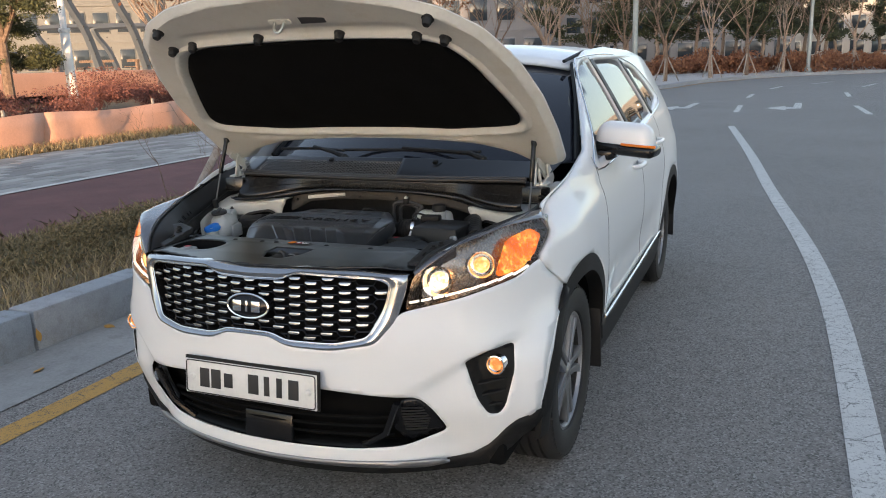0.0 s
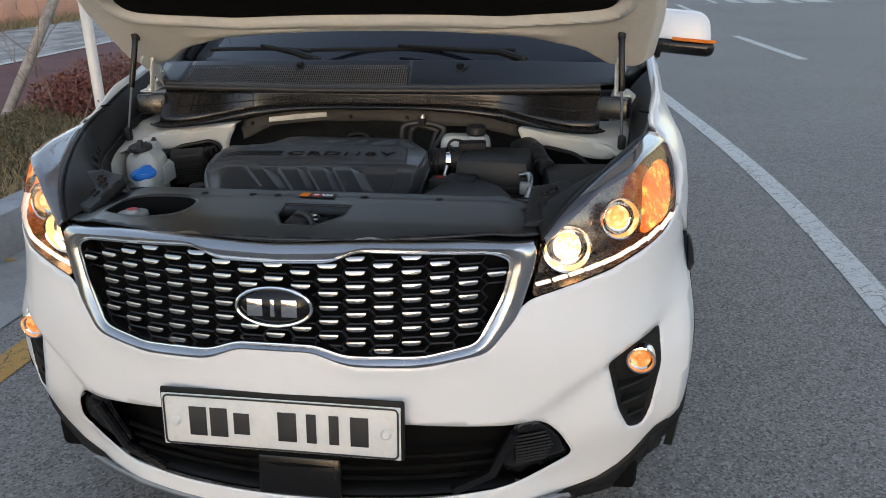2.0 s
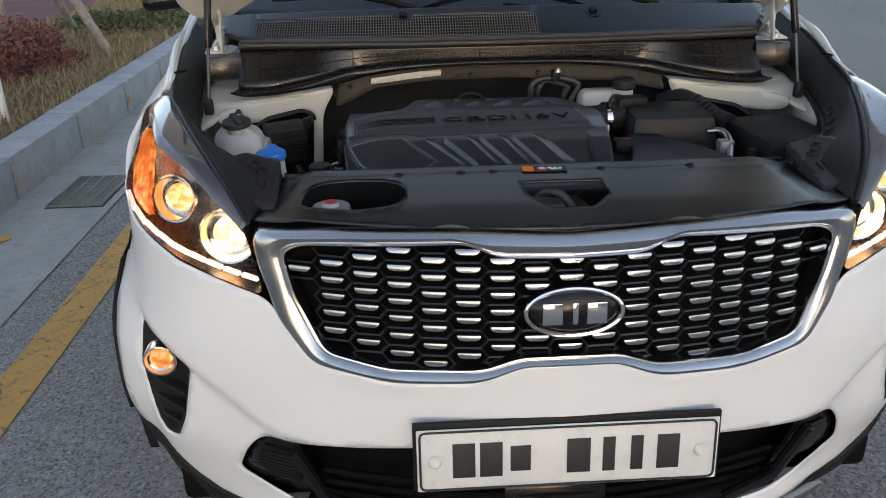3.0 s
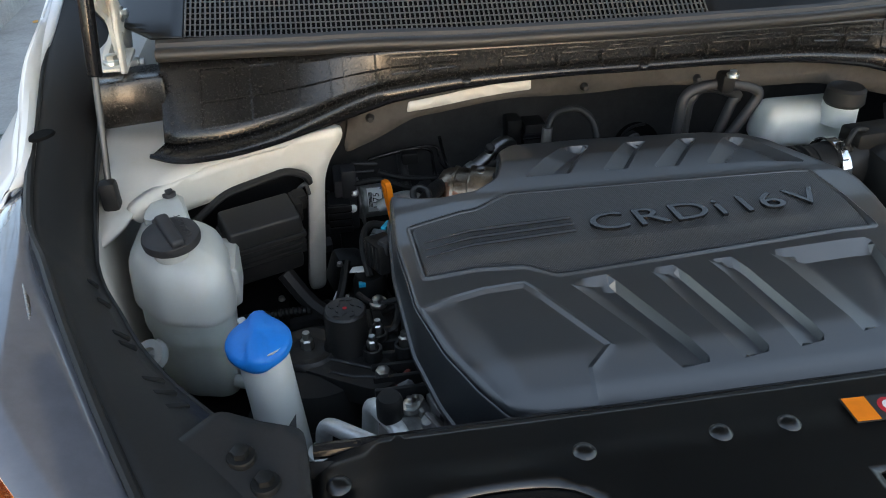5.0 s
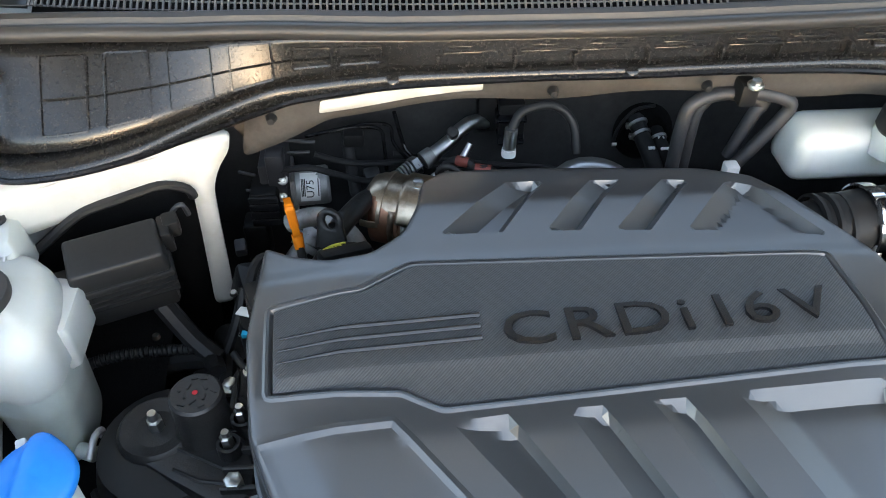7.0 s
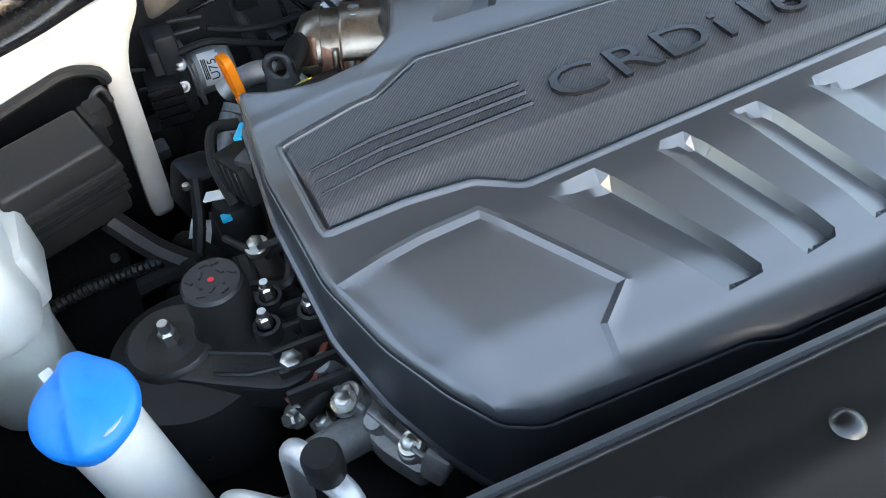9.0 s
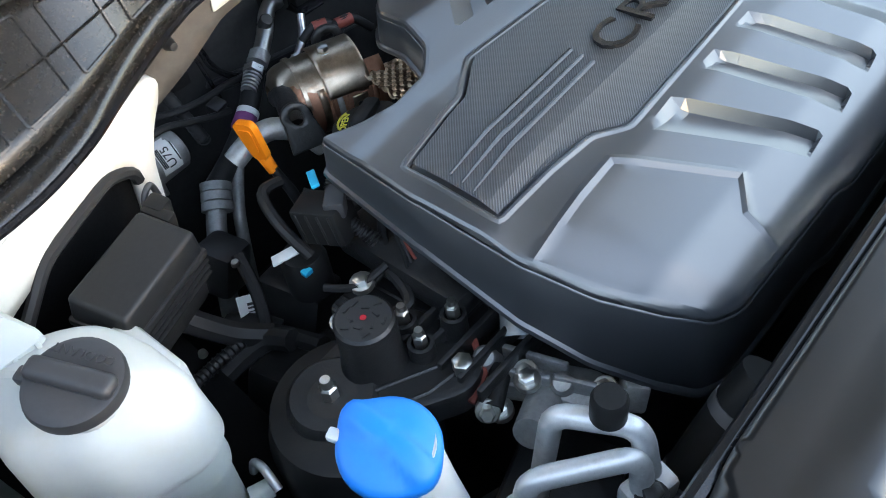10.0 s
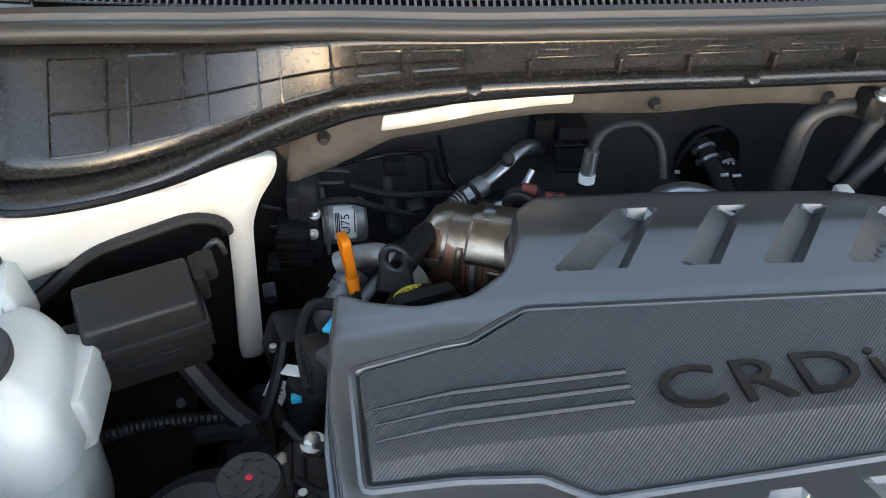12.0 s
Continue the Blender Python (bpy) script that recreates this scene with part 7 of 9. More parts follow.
bm = bmesh.new()
for i in range(len(far_line) - 1):
    a, c = Vector((*far_line[i], 0)), Vector((*far_line[i + 1], 0))
    n = Vector((-(c - a).y, (c - a).x, 0)).normalized()
    bm.faces.new([bm.verts.new(v) for v in (a + n * 0.3 + Vector((0, 0, 0.15)), c + n * 0.3 + Vector((0, 0, 0.15)), c + n * 5.5 + Vector((0, 0, 0.3)), a + n * 5.5 + Vector((0, 0, 0.3)))])
bmesh.ops.remove_doubles(bm, verts=bm.verts, dist=1e-4)
alone("pavement", bm, GRANITE, "pale pavement behind the far kerb", "pavement", "structure", smooth=False)
bm = bmesh.new()
for i in range(len(far_line) - 1):
    a, c = Vector((*far_line[i], 0)), Vector((*far_line[i + 1], 0))
    n = Vector((-(c - a).y, (c - a).x, 0)).normalized()
    bm.faces.new([bm.verts.new(v) for v in (a - n * 0.35 + Vector((0, 0, 0.004)), c - n * 0.35 + Vector((0, 0, 0.004)), c - n * 0.22 + Vector((0, 0, 0.004)), a - n * 0.22 + Vector((0, 0, 0.004)))])
alone("road_marking", bm, LINE_YELLOW, "thin worn edge line along the far kerb", "edge line", "structure", group="road markings", smooth=False)
for (x, y, h, r), lab in (((-5.1, 39.8, 9, 0.15), "grey steel street lamp post"), ((3.5, 57.2, 9, 0.14), "grey steel street lamp post beside the far kerb")):
    p = thing("street_lamp", lab, "street lamp", (x, y, 0.2), group="street lamps")
    part("post", tube(bmesh.new(), [(x, y, 0.1), (x, y, h)], [r, r * 0.7], 12), GALV, p)
    part("arm", pipe([(x, y, h - 0.2), (x + 0.6, y - 0.2, h + 0.3), (x + 1.8, y - 0.6, h + 0.45)], 0.05), GALV, p)
    part("head", box((0.6, 0.22, 0.1), pose(x + 2.0, y - 0.66, h + 0.45, 0, 0, -18), 0.03), GALV, p)
    part("foot", turned([(r * 1.6, 0), (r * 1.6, 0.25), (r * 1.1, 0.32)], Matrix.Translation((x, y, 0.15)), 14), GALV, p)


def house(at, size, storeys, bays, wall, label, turn=0):
    """A block with a roof edge, storeys and rows of framed windows."""
    w, d, h = size
    t = thing("building", label, "building", at, group="far buildings")
    m = Matrix.Translation(at) @ pose(0, 0, 0, 0, 0, turn)
    part("wall", box((w, d, h), m @ pose(0, 0, h / 2), 0.05), wall, t)
    part("roof", box((w + 0.6, d + 0.6, 0.5), m @ pose(0, 0, h + 0.25), 0.05), GRANITE, t)
    sh, bw = h / storeys, w / bays
    frame_data, pane_data = None, None
    for i in range(storeys):
        for j in range(bays):
            at2 = m @ pose(-w / 2 + bw * (j + 0.5), -d / 2, sh * (i + 0.55))
            if frame_data is None:
                fr = part("window", box((bw * 0.72, 0.16, sh * 0.6), None, 0.03), wall, t)
                frame_data = fr.data
                pn = part("pane", box((bw * 0.64, 0.06, sh * 0.52), pose(0, -0.08, 0), 0.01), PANE, fr)
                pane_data = pn.data
            else:
                fr, pn = new("window", frame_data), new("pane", pane_data)
                fr.parent, pn.parent = t, fr
                fr.matrix_parent_inverse = Matrix.Translation(-Vector(at))
            fr.matrix_basis = at2
            pn.matrix_parent_inverse, pn.matrix_basis = Matrix(), Matrix()
        part("storey_band", box((w + 0.1, 0.2, 0.25), m @ pose(0, -d / 2, sh * i + 0.1), 0.02), wall, t)
    return t


house((20, 138, -0.05), (34, 16, 14), 4, 12, FACADE, "large pale office block with rows of windows", -6)
house((-14, 112, -0.05), (34, 14, 11), 3, 12, FACADEGREY, "long grey office block behind the pines", 4)
house((-50, 62, 1.0), (40, 14, 9), 3, 22, HALL_SHADED, "low grey hall behind the square, its wall darkened for shade", 42)
house((-36, 84, 0.5), (26, 14, 12), 3, 9, FACADEGREY, "grey block in the distance", 24)

# fallen leaves caught in the kerb joints and the gutter
rnd = random.Random(77)
leaf_mesh = None
for x, y, z, flat in [(-2.372, 1.15 + k, 0.10, False) for k in range(8)] + [(-2.30, 1.62, 0.012, True), (-2.2, 2.55, 0.012, True), (-2.05, 3.75, 0.012, True), (-2.31, 4.25, 0.012, True), (-1.95, 4.4, 0.012, True), (-2.2, 5.3, 0.012, True), (-2.1, 0.9, 0.012, True), (-2.34, 2.2, 0.012, True)]:
    size = rnd.uniform(0.75, 1.2)
    m = pose(x + float(kerb_shift(y)), y, z, 0 if flat else rnd.uniform(70, 110), rnd.uniform(-15, 15), rnd.uniform(0, 360) if flat else rnd.uniform(60, 110)) @ Matrix.Scale(size, 4)
    if leaf_mesh is None:
        leaf = alone("fallen_leaf", slab([(0.0, -0.035), (0.018, -0.018), (0.022, 0.004), (0.010, 0.024), (0.0, 0.045), (-0.012, 0.022), (-0.020, 0.002), (-0.016, -0.02)], 0.0, 0.002), LEAF, "dry orange leaf caught at the kerb", "leaf", group="fallen leaves")
        leaf_mesh = leaf.data
    else:
        leaf = tagged(new("fallen_leaf", leaf_mesh), "dry orange leaf caught at the kerb", "leaf", group="fallen leaves")
    leaf.matrix_world = m

# paving blocks of the pavement
block = box((0.225, 0.475, 0.06), None, 0.006)
block_mesh = bpy.data.meshes.new("paving_block")
block.to_mesh(block_mesh)
block.free()
block_mesh.materials.append(PAVER)
rest_v, rest_f, made = [], [], 0
rnd = random.Random(5)
for row in range(-4, 60):
    for col in range(14):
        y = row * 0.5 + (0.25 if col % 2 else 0)
        m = pose(-10.27 + col * 0.25 + float(kerb_shift(y)), y, 0.212 + rnd.uniform(-0.002, 0.002), rnd.gauss(0, 0.25), rnd.gauss(0, 0.25), math.degrees(math.atan(-float(kerb_shift(y + 0.3) - kerb_shift(y - 0.3)) / 0.6)))
        if 3.0 <= y < 13.6 and made < 300:
            ob = new("paving_block", block_mesh)
            ob.parent = pavement
            ob.matrix_basis = m
            made += 1
        else:
            k = len(rest_v)
            rest_v += [tuple(m @ v.co) for v in block_mesh.vertices]
            rest_f += [[k + i for i in p.vertices] for p in block_mesh.polygons]
me = bpy.data.meshes.new("paving_rest")
me.from_pydata(rest_v, [], rest_f)
me.materials.append(PAVER)
rest = new("paving_rest", me)
rest.parent = pavement
tagged(rest, kind="stuff")

# ---- engine cover ----
OUT = rounded([(-0.398, 0.822), (-0.368, 0.803), (-0.330, 0.790), (-0.292, 0.796), (-0.260, 0.822), (-0.244, 0.862), (-0.238, 0.905), (-0.215, 0.930), (-0.10, 0.930), (0.07, 0.915), (0.12, 0.895), (0.197, 0.785), (0.210, 0.745), (0.200, 0.62), (0.188, 0.52), (0.162, 0.476), (0.05, 0.468), (-0.10, 0.468), (-0.125, 0.474), (-0.29, 0.477), (-0.320, 0.489), (-0.345, 0.518), (-0.372, 0.560), (-0.394, 0.612), (-0.404, 0.71)], 0.009, 3)
PANEL = rounded([(-0.384, 0.733), (-0.300, 0.744), (-0.252, 0.774), (0.148, 0.764), (0.168, 0.645), (-0.232, 0.621), (-0.266, 0.637), (-0.379, 0.643)], 0.004, 2)
SLOTS = [[(-0.227, 0.609), (-0.179, 0.613), (-0.094, 0.505), (-0.130, 0.502)], [(-0.131, 0.615), (-0.099, 0.616), (-0.026, 0.508), (-0.060, 0.504)], [(-0.057, 0.618), (-0.028, 0.619), (0.039, 0.512), (0.006, 0.508)], [(0.016, 0.622), (0.150, 0.628), (0.152, 0.525), (0.082, 0.515)]]
FINS = [[(-0.224, 0.814), (-0.147, 0.897), (-0.105, 0.897), (-0.160, 0.814)], [(-0.117, 0.813), (-0.057, 0.894), (-0.025, 0.893), (-0.082, 0.812)], [(-0.048, 0.810), (0.021, 0.890), (0.050, 0.886), (-0.012, 0.808)], [(0.024, 0.806), (0.088, 0.882), (0.112, 0.870), (0.165, 0.792)]]
HEX = [(-0.386, 0.605), (-0.274, 0.612), (-0.199, 0.532), (-0.225, 0.512), (-0.226, 0.481), (-0.315, 0.488), (-0.355, 0.545)]


def inner_quad(q, w):
    """The quad whose sides lie inside q's sides by four widths of their own."""
    s = 1 if sum(a[0] * b[1] - b[0] * a[1] for a, b in zip(q, q[1:] + q[:1])) > 0 else -1
    lines = []
    for k in range(4):
        a, b = Vector(q[k]), Vector(q[(k + 1) % 4])
        e = (b - a).normalized()
        lines.append((a + s * w[k] * Vector((-e.y, e.x)), e))
    out = []
    for k in range(4):
        (p, d), (r, f) = lines[k - 1], lines[k]
        t = ((r.x - p.x) * f.y - (r.y - p.y) * f.x) / (d.x * f.y - d.y * f.x)
        out.append(tuple(p + t * d))
    return out


def pressed(P, q, w, depth):
    """Depth of a quad recess whose four walls slope over their own widths."""
    s = 1 if sum(a[0] * b[1] - b[0] * a[1] for a, b in zip(q, q[1:] + q[:1])) > 0 else -1
    k = np.ones(len(P))
    for i in range(4):
        a, b = np.array(q[i]), np.array(q[(i + 1) % 4])
        e = (b - a) / np.linalg.norm(b - a)
        k = np.minimum(k, s * (e[0] * (P[:, 1] - a[1]) - e[1] * (P[:, 0] - a[0])) / w[i])
    return depth * np.clip(k, 0, 1)


def line_distance(P, line):
    d = np.full(len(P), 1e9)
    for a, b in zip(line, line[1:]):
        a, b = np.array(a), np.array(b)
        t = np.clip(((P - a) @ (b - a)) / ((b - a) @ (b - a)), 0, 1)
        d = np.minimum(d, np.linalg.norm(P - a - t[:, None] * (b - a), axis=1))
    return d


SLOT_WALLS, FIN_WALLS = (0.016, 0.004, 0.004, 0.030), (0.021, 0.006, 0.009, 0.005)


def cover_top(x, y, panel=False):
    """Height of the moulded engine cover."""
    x, y = np.atleast_1d(np.asarray(x, float)), np.atleast_1d(np.asarray(y, float))
    P = np.stack([x, y], -1)
    z = np.interp(y, [0.45, 0.479, 0.496, 0.530, 0.60, 0.625, 0.645, 0.70, 0.765, 0.785, 0.86, 0.93], [0.896, 0.920, 0.936, 0.957, 0.986, 0.992, 0.999, 1.008, 1.012, 1.010, 1.014, 1.004])
    z = z - 0.06 * np.clip(x - 0.12, 0, 1) - 0.15 * np.clip(-0.32 - x, 0, 1) - 0.004
    # the cushion at one front corner has a chamfered flank
    z = z - 0.22 * np.clip(-0.343 + 0.50 * (0.594 - y) - x, 0, 0.05) * np.clip((0.640 - y) / 0.10, 0, 1)
    if panel:
        return z if len(z) > 1 else float(z[0])
    t = np.clip(edge_distance(P, OUT) / 0.006, 0, 1)
    z = z - 0.006 * (1 - np.sqrt(np.clip(1 - (1 - t) ** 2, 0, 1)))
    z = z - 0.004 * np.clip(edge_distance(P, PANEL) / 0.003, 0, 1)
    z = z + 0.0012 * np.clip(1 - np.abs(edge_distance(P, PANEL) + 0.0025) / 0.0025, 0, 1)
    for q in SLOTS:
        z = z - pressed(P, q, SLOT_WALLS, 0.011)
    for q in FINS:
        z = z - pressed(P, q, FIN_WALLS, 0.011)
    z = z - 0.0014 * np.clip(edge_distance(P, HEX) / 0.006, 0, 1) * np.clip((y - 0.478) / 0.02, 0, 1)
    return z + 0.0013 * np.clip(1 - line_distance(P, HEX[:5]) / 0.0045, 0, 1)


def fold(x):
    """Where the patterned panel folds down to its lower ledge."""
    return 0.646 + 0.016 * (np.asarray(x, float) + 0.38) / 0.55


engine_cover = thing("engine_cover", "matt black moulded plastic engine cover with slots and raised lettering", "engine cover", (-0.1, 0.69, 0.88))
creases = [PANEL, inset(PANEL, 0.003), inset(PANEL, -0.0025), inset(PANEL, -0.005), HEX, inset(HEX, 0.0045), inset(HEX, -0.0045), inset(OUT, 0.006), inset(OUT, 0.003), inset(OUT, 0.001)] + SLOTS + [inner_quad(q, (0.016, 0.004, 0.004, 0.0005)) for q in SLOTS] + FINS + [inner_quad(q, FIN_WALLS) for q in FINS[:3]]
part("cover_shell", facing(sheet(OUT, lambda x, y: (x, y, cover_top(x, y)), 0.006, [], creases), (0, 0, 1)), COVERPLASTIC, engine_cover, thick=0.003, sharp=15)
part("twill_panel", facing(sheet(inset(PANEL, 0.0045), lambda x, y: (x, y, cover_top(x, y, True) - 0.0030 + 0.0042 * np.clip((y - fold(x)) / 0.011, 0, 1)), 0.02, [], [[(-0.37, float(fold(-0.37))), (0.155, float(fold(0.155))), (0.155, float(fold(0.155)) + 0.011), (-0.37, float(fold(-0.37)) + 0.011)]]), (0, 0, 1)), TWILL, engine_cover, "twill patterned panel", sharp=15)
# skirt with a rolled lip round the cover
ring_z = cover_top(np.array(OUT)[:, 0], np.array(OUT)[:, 1])
drop = glide(np.array(OUT)[:, 1], [0.48, 0.70, 0.80, 0.93], [0.098, 0.050, 0.034, 0.030])
skirt = []
for out, k, dz in ((0.0, 0.0, 0.0), (0.0008, 0.04, 0.0), (0.0015, 0.5, 0.0), (0.0025, 0.94, 0.0), (0.0055, 0.97, 0.0), (0.0060, 0.985, -0.001), (0.0060, 1.0, -0.003), (0.0035, 1.0, -0.004)):
    skirt.append([(x, y, float(z - d * k + dz)) for (x, y), z, d in zip(inset(OUT, -out), ring_z, drop)])
part("skirt", ring_loft(skirt, False), COVERPLASTIC, engine_cover, thick=0.002, offset=-1)
for k in range(3):
    pts = [(-0.372 + 0.178 * t, 0.672 + 0.012 * k + 0.010 * t) for t in np.linspace(0, 1, 14)]
    part("stripe", tube(bmesh.new(), [(x, y, float(cover_top(x, y, True)) + 0.0014) for x, y in pts], [0.0008 + 0.0018 * min(1, k / 5) for k in range(14)], 6), STRIPEGLOSS, engine_cover, "raised gloss stripe")
zl = float(cover_top(-0.02, 0.69, True))
for ch, o in zip("CRDi16V", (-0.134, -0.082, -0.030, 0.009, 0.043, 0.078, 0.124)):
    part("letter", letters(ch, 0.058, pose(-0.019, 0.693, zl + 0.0036, -1, 0, 3) @ pose(o, 0, 0) @ Matrix.Diagonal((1.24, 0.92, 1, 1)), 0.0018), GLOSSBLACK, engine_cover, "raised black letter")

# the block and its fittings under the cover
engine = thing("engine_block", "dark oily diesel engine block under the cover", "engine", (-0.08, 0.7, 0.45))
part("head", box((0.48, 0.30, 0.12), pose(-0.09, 0.72, 0.83), 0.02), CASTBLACK, engine)
part("block", box((0.50, 0.34, 0.36), pose(-0.10, 0.69, 0.62), 0.03), DARKMETAL, engine)
part("cam_carrier", box((0.05, 0.16, 0.035), pose(-0.375, 0.76, 0.855), 0.01), CASTBLACK, engine)
for k in range(5):
    part("rib", box((0.10, 0.006, 0.03), pose(-0.395, 0.62 + 0.022 * k, 0.835), 0.002), CASTBLACK, engine)
part("bracket", box((0.06, 0.09, 0.08), pose(-0.345, 0.60, 0.77, 0, 10, 15), 0.01), DARKMETAL, engine)
part("housing", turned([(0, 0.05), (0.02, 0.05), (0.026, 0.04), (0.026, 0)], pose(-0.372, 0.632, 0.835, 0, 60, 40) @ Matrix.Scale(0.7, 4), 18), ALU, engine)
part("housing", turned([(0, 0.045), (0.016, 0.045), (0.018, 0.0)], pose(-0.40, 0.585, 0.81, 0, -70, 20), 16), ALU, engine)
for p in ((-0.405, 0.600, 0.838), (-0.425, 0.615, 0.80), (-0.455, 0.78, 0.83), (-0.425, 0.775, 0.862)):
    hexbolt("bolt", p, engine, 0.0075, (-0.15, 0.0, 1))
part("valve_cover_edge", slab(rounded([(-0.455, 0.80), (-0.36, 0.80), (-0.36, 0.672), (-0.395, 0.658), (-0.448, 0.680), (-0.452, 0.73)], 0.012, 3), 0.812, 0.835, None, 0.004), CASTBLACK, engine)
for o in (0.0, 0.012, 0.040):
    part("edge_bead", tube(bmesh.new(), [(-0.448 + o, 0.795, 0.836), (-0.444 + o, 0.73, 0.836), (-0.438 + o * 1.1, 0.678, 0.836)], 0.0022, 6), CASTBLACK, engine)
for x, y, z in ((-0.431, 0.717, 0.868), (-0.441, 0.687, 0.868), (-0.402, 0.683, 0.872)):
    part("cup", turned([(0.0085, 0.0), (0.012, 0.0), (0.013, -0.03)], Matrix.Translation((x, y, z - 0.010)), 16), CASTBLACK, engine)
    part("stud", turned([(0, 0.009), (0.0038, 0.009), (0.0044, 0.006), (0.0044, -0.012)], Matrix.Translation((x, y, z)), 12), BOLT, engine)
    hexbolt("bolt", (x, y, z - 0.008), engine, 0.0066, (-0.05, -0.03, 1), washer=False, h=0.011)
part("gasket", tube(bmesh.new(), [(-0.395, 0.67, 0.838), (-0.42, 0.635, 0.832), (-0.447, 0.628, 0.826)], 0.0035, 6), BROWNPIPE, engine, "red brown gasket edge")
hexbolt("bolt", (-0.445, 0.612, 0.826), engine, 0.007, (-0.6, -0.5, 0.6), h=0.012)
part("sensor_barrel", tube(bmesh.new(), [(-0.405, 0.628, 0.83), (-0.440, 0.612, 0.824)], 0.010, 14), BLACKPLASTIC, engine)

# engine mount
mount = thing("engine_mount", "black cast engine mount on a round rubber bush", "engine mount", (-0.50, 0.71, 0.72))
part("bush", turned([(0, 0.835), (0.045, 0.838), (0.070, 0.828), (0.078, 0.80), (0.078, 0.74), (0.06, 0.72)], Matrix.Translation((-0.512, 0.712, 0)), 36), RUBBER, mount, "round black rubber bush")
part("seat_ring", turned([(0.022, 0.842), (0.036, 0.846), (0.040, 0.842), (0.042, 0.832)], Matrix.Translation((-0.521, 0.72, 0)), 28), CASTBLACK, mount)
b = turned([(0, 0.8985), (0.024, 0.8985), (0.0265, 0.896), (0.0275, 0.85), (0.034, 0.835)], Matrix.Translation((-0.470, 0.719, 0)), 32)
part("cap", b, CASTBLACK, mount, "black cast cap")
arm = rounded([(-0.56, 0.735), (-0.54, 0.755), (-0.47, 0.76), (-0.44, 0.725), (-0.415, 0.670), (-0.415, 0.635), (-0.445, 0.628), (-0.50, 0.662), (-0.548, 0.695)], 0.015, 3)
part("arm", slab(arm, 0.812, 0.842, None, 0.005), CASTBLACK, mount)
for o in (-0.012, 0.012):
    part("arm_rib", tube(bmesh.new(), [(-0.495, 0.682 + o, 0.8425), (-0.468, 0.668 + o, 0.8425), (-0.44, 0.658 + 0.6 * o, 0.8425)], 0.0022, 6), CASTBLACK, mount)
hexbolt("bolt", (-0.521, 0.722, 0.844), mount, 0.0082, washer=False, h=0.012)
part("stud", turned([(0, 0.020), (0.0045, 0.020), (0.0052, 0.017), (0.0052, 0.0)], Matrix.Translation((-0.521, 0.722, 0.846)), 14), BOLT, mount)
hexbolt("bolt", (-0.432, 0.648, 0.846), mount, 0.0095, washer=False, h=0.010)
part("paint_dot", turned([(0, 0.8998), (0.003, 0.8995)], Matrix.Translation((-0.470, 0.719, 0)), 10), REDINK, mount, "red paint dot")
for k in range(11):
    a, r = 33 * k + 9, (0.018, 0.011)[k % 2]
    part("cast_mark", box((0.007, 0.0022, 0.0014), Matrix.Translation((-0.470, 0.719, 0.899)) @ pose(0, 0, 0, 0, 0, a) @ pose(0, r, 0, 0, 0, 25 * (k % 3)), 0.0), CASTBLACK, mount)

# coolant reservoir
tank = thing("coolant_reservoir", "milky white coolant tank with ribbed black cap", "coolant reservoir", (-0.665, 0.77, 0.74))


TANKPLAN = rounded([(-0.733, 0.785), (-0.690, 0.730), (-0.630, 0.714), (-0.602, 0.735), (-0.604, 0.800), (-0.616, 0.842), (-0.645, 0.868), (-0.728, 0.888)], 0.019, 6)


def plan(w0, w1, y0, y1, z, r):
    return [(x, y, z) for x, y in rounded([(w0, y0), (w1, y0), (w1 - 0.016, y1), (w0 + 0.002, y1)], r, 5)]


def tank_ring(w, z, back=0.0):
    """The tank's outline drawn in by w at height z, its front leaning back."""
    return [(x, y + back * max(0, 0.80 - y) / 0.09, z) for x, y in inset(TANKPLAN, w)]


part("tank", ring_loft([tank_ring(0.010, 0.889), tank_ring(0.0025, 0.892), tank_ring(0.0, 0.897), tank_ring(0.0, 0.903), tank_ring(0.001, 0.920, 0.002), tank_ring(0.002, 0.938, 0.005), tank_ring(0.004, 0.951, 0.009), tank_ring(0.008, 0.961, 0.013), tank_ring(0.0145, 0.968, 0.017), tank_ring(0.022, 0.972, 0.020), *[[(-0.667 + (x + 0.667) * k, 0.778 + (y - 0.778) * k, z) for x, y, _ in tank_ring(0.022, 0, 0.020)] for k, z in ((0.85, 0.976), (0.62, 0.984), (0.45, 0.988))]]), TANK, tank)
part("lower_tank", ring_loft([tank_ring(0.016, 0.760, 0.01), tank_ring(0.012, 0.767, 0.008), tank_ring(0.0095, 0.835, 0.006), tank_ring(0.0085, 0.846, 0.004), tank_ring(0.006, 0.853, 0.003), tank_ring(0.005, 0.862, 0.002), tank_ring(0.006, 0.893)]), FILLED, tank, "lower half filled with greenish coolant")
part("side_step", ring_loft([[(x, y, z) for x, y in rounded([(-0.640, 0.772), (r, 0.772), (r - 0.002, 0.845), (-0.640, 0.850)], 0.008, 4)] for r, z in ((-0.604, 0.880), (-0.598, 0.884), (-0.597, 0.930), (-0.600, 0.937), (-0.608, 0.940))]), TANK, tank)
lug = Matrix.Translation((-0.714, 0.738, 0.845)) @ pose(0, 0, 0, 35, -20, 0)
part("lug", turned([(0.009, -0.008), (0.019, -0.008), (0.021, 0.0), (0.019, 0.007), (0.009, 0.007), (0.009, -0.008)], lug, 24), TANK, tank)
part("lug_web", box((0.022, 0.05, 0.012), pose(-0.700, 0.762, 0.846, 20, 0, -38), 0.004), TANK, tank)
part("outlet", tube(bmesh.new(), [(-0.618, 0.735, 0.79), (-0.60, 0.728, 0.79)], 0.009, 12), FILLED, tank)
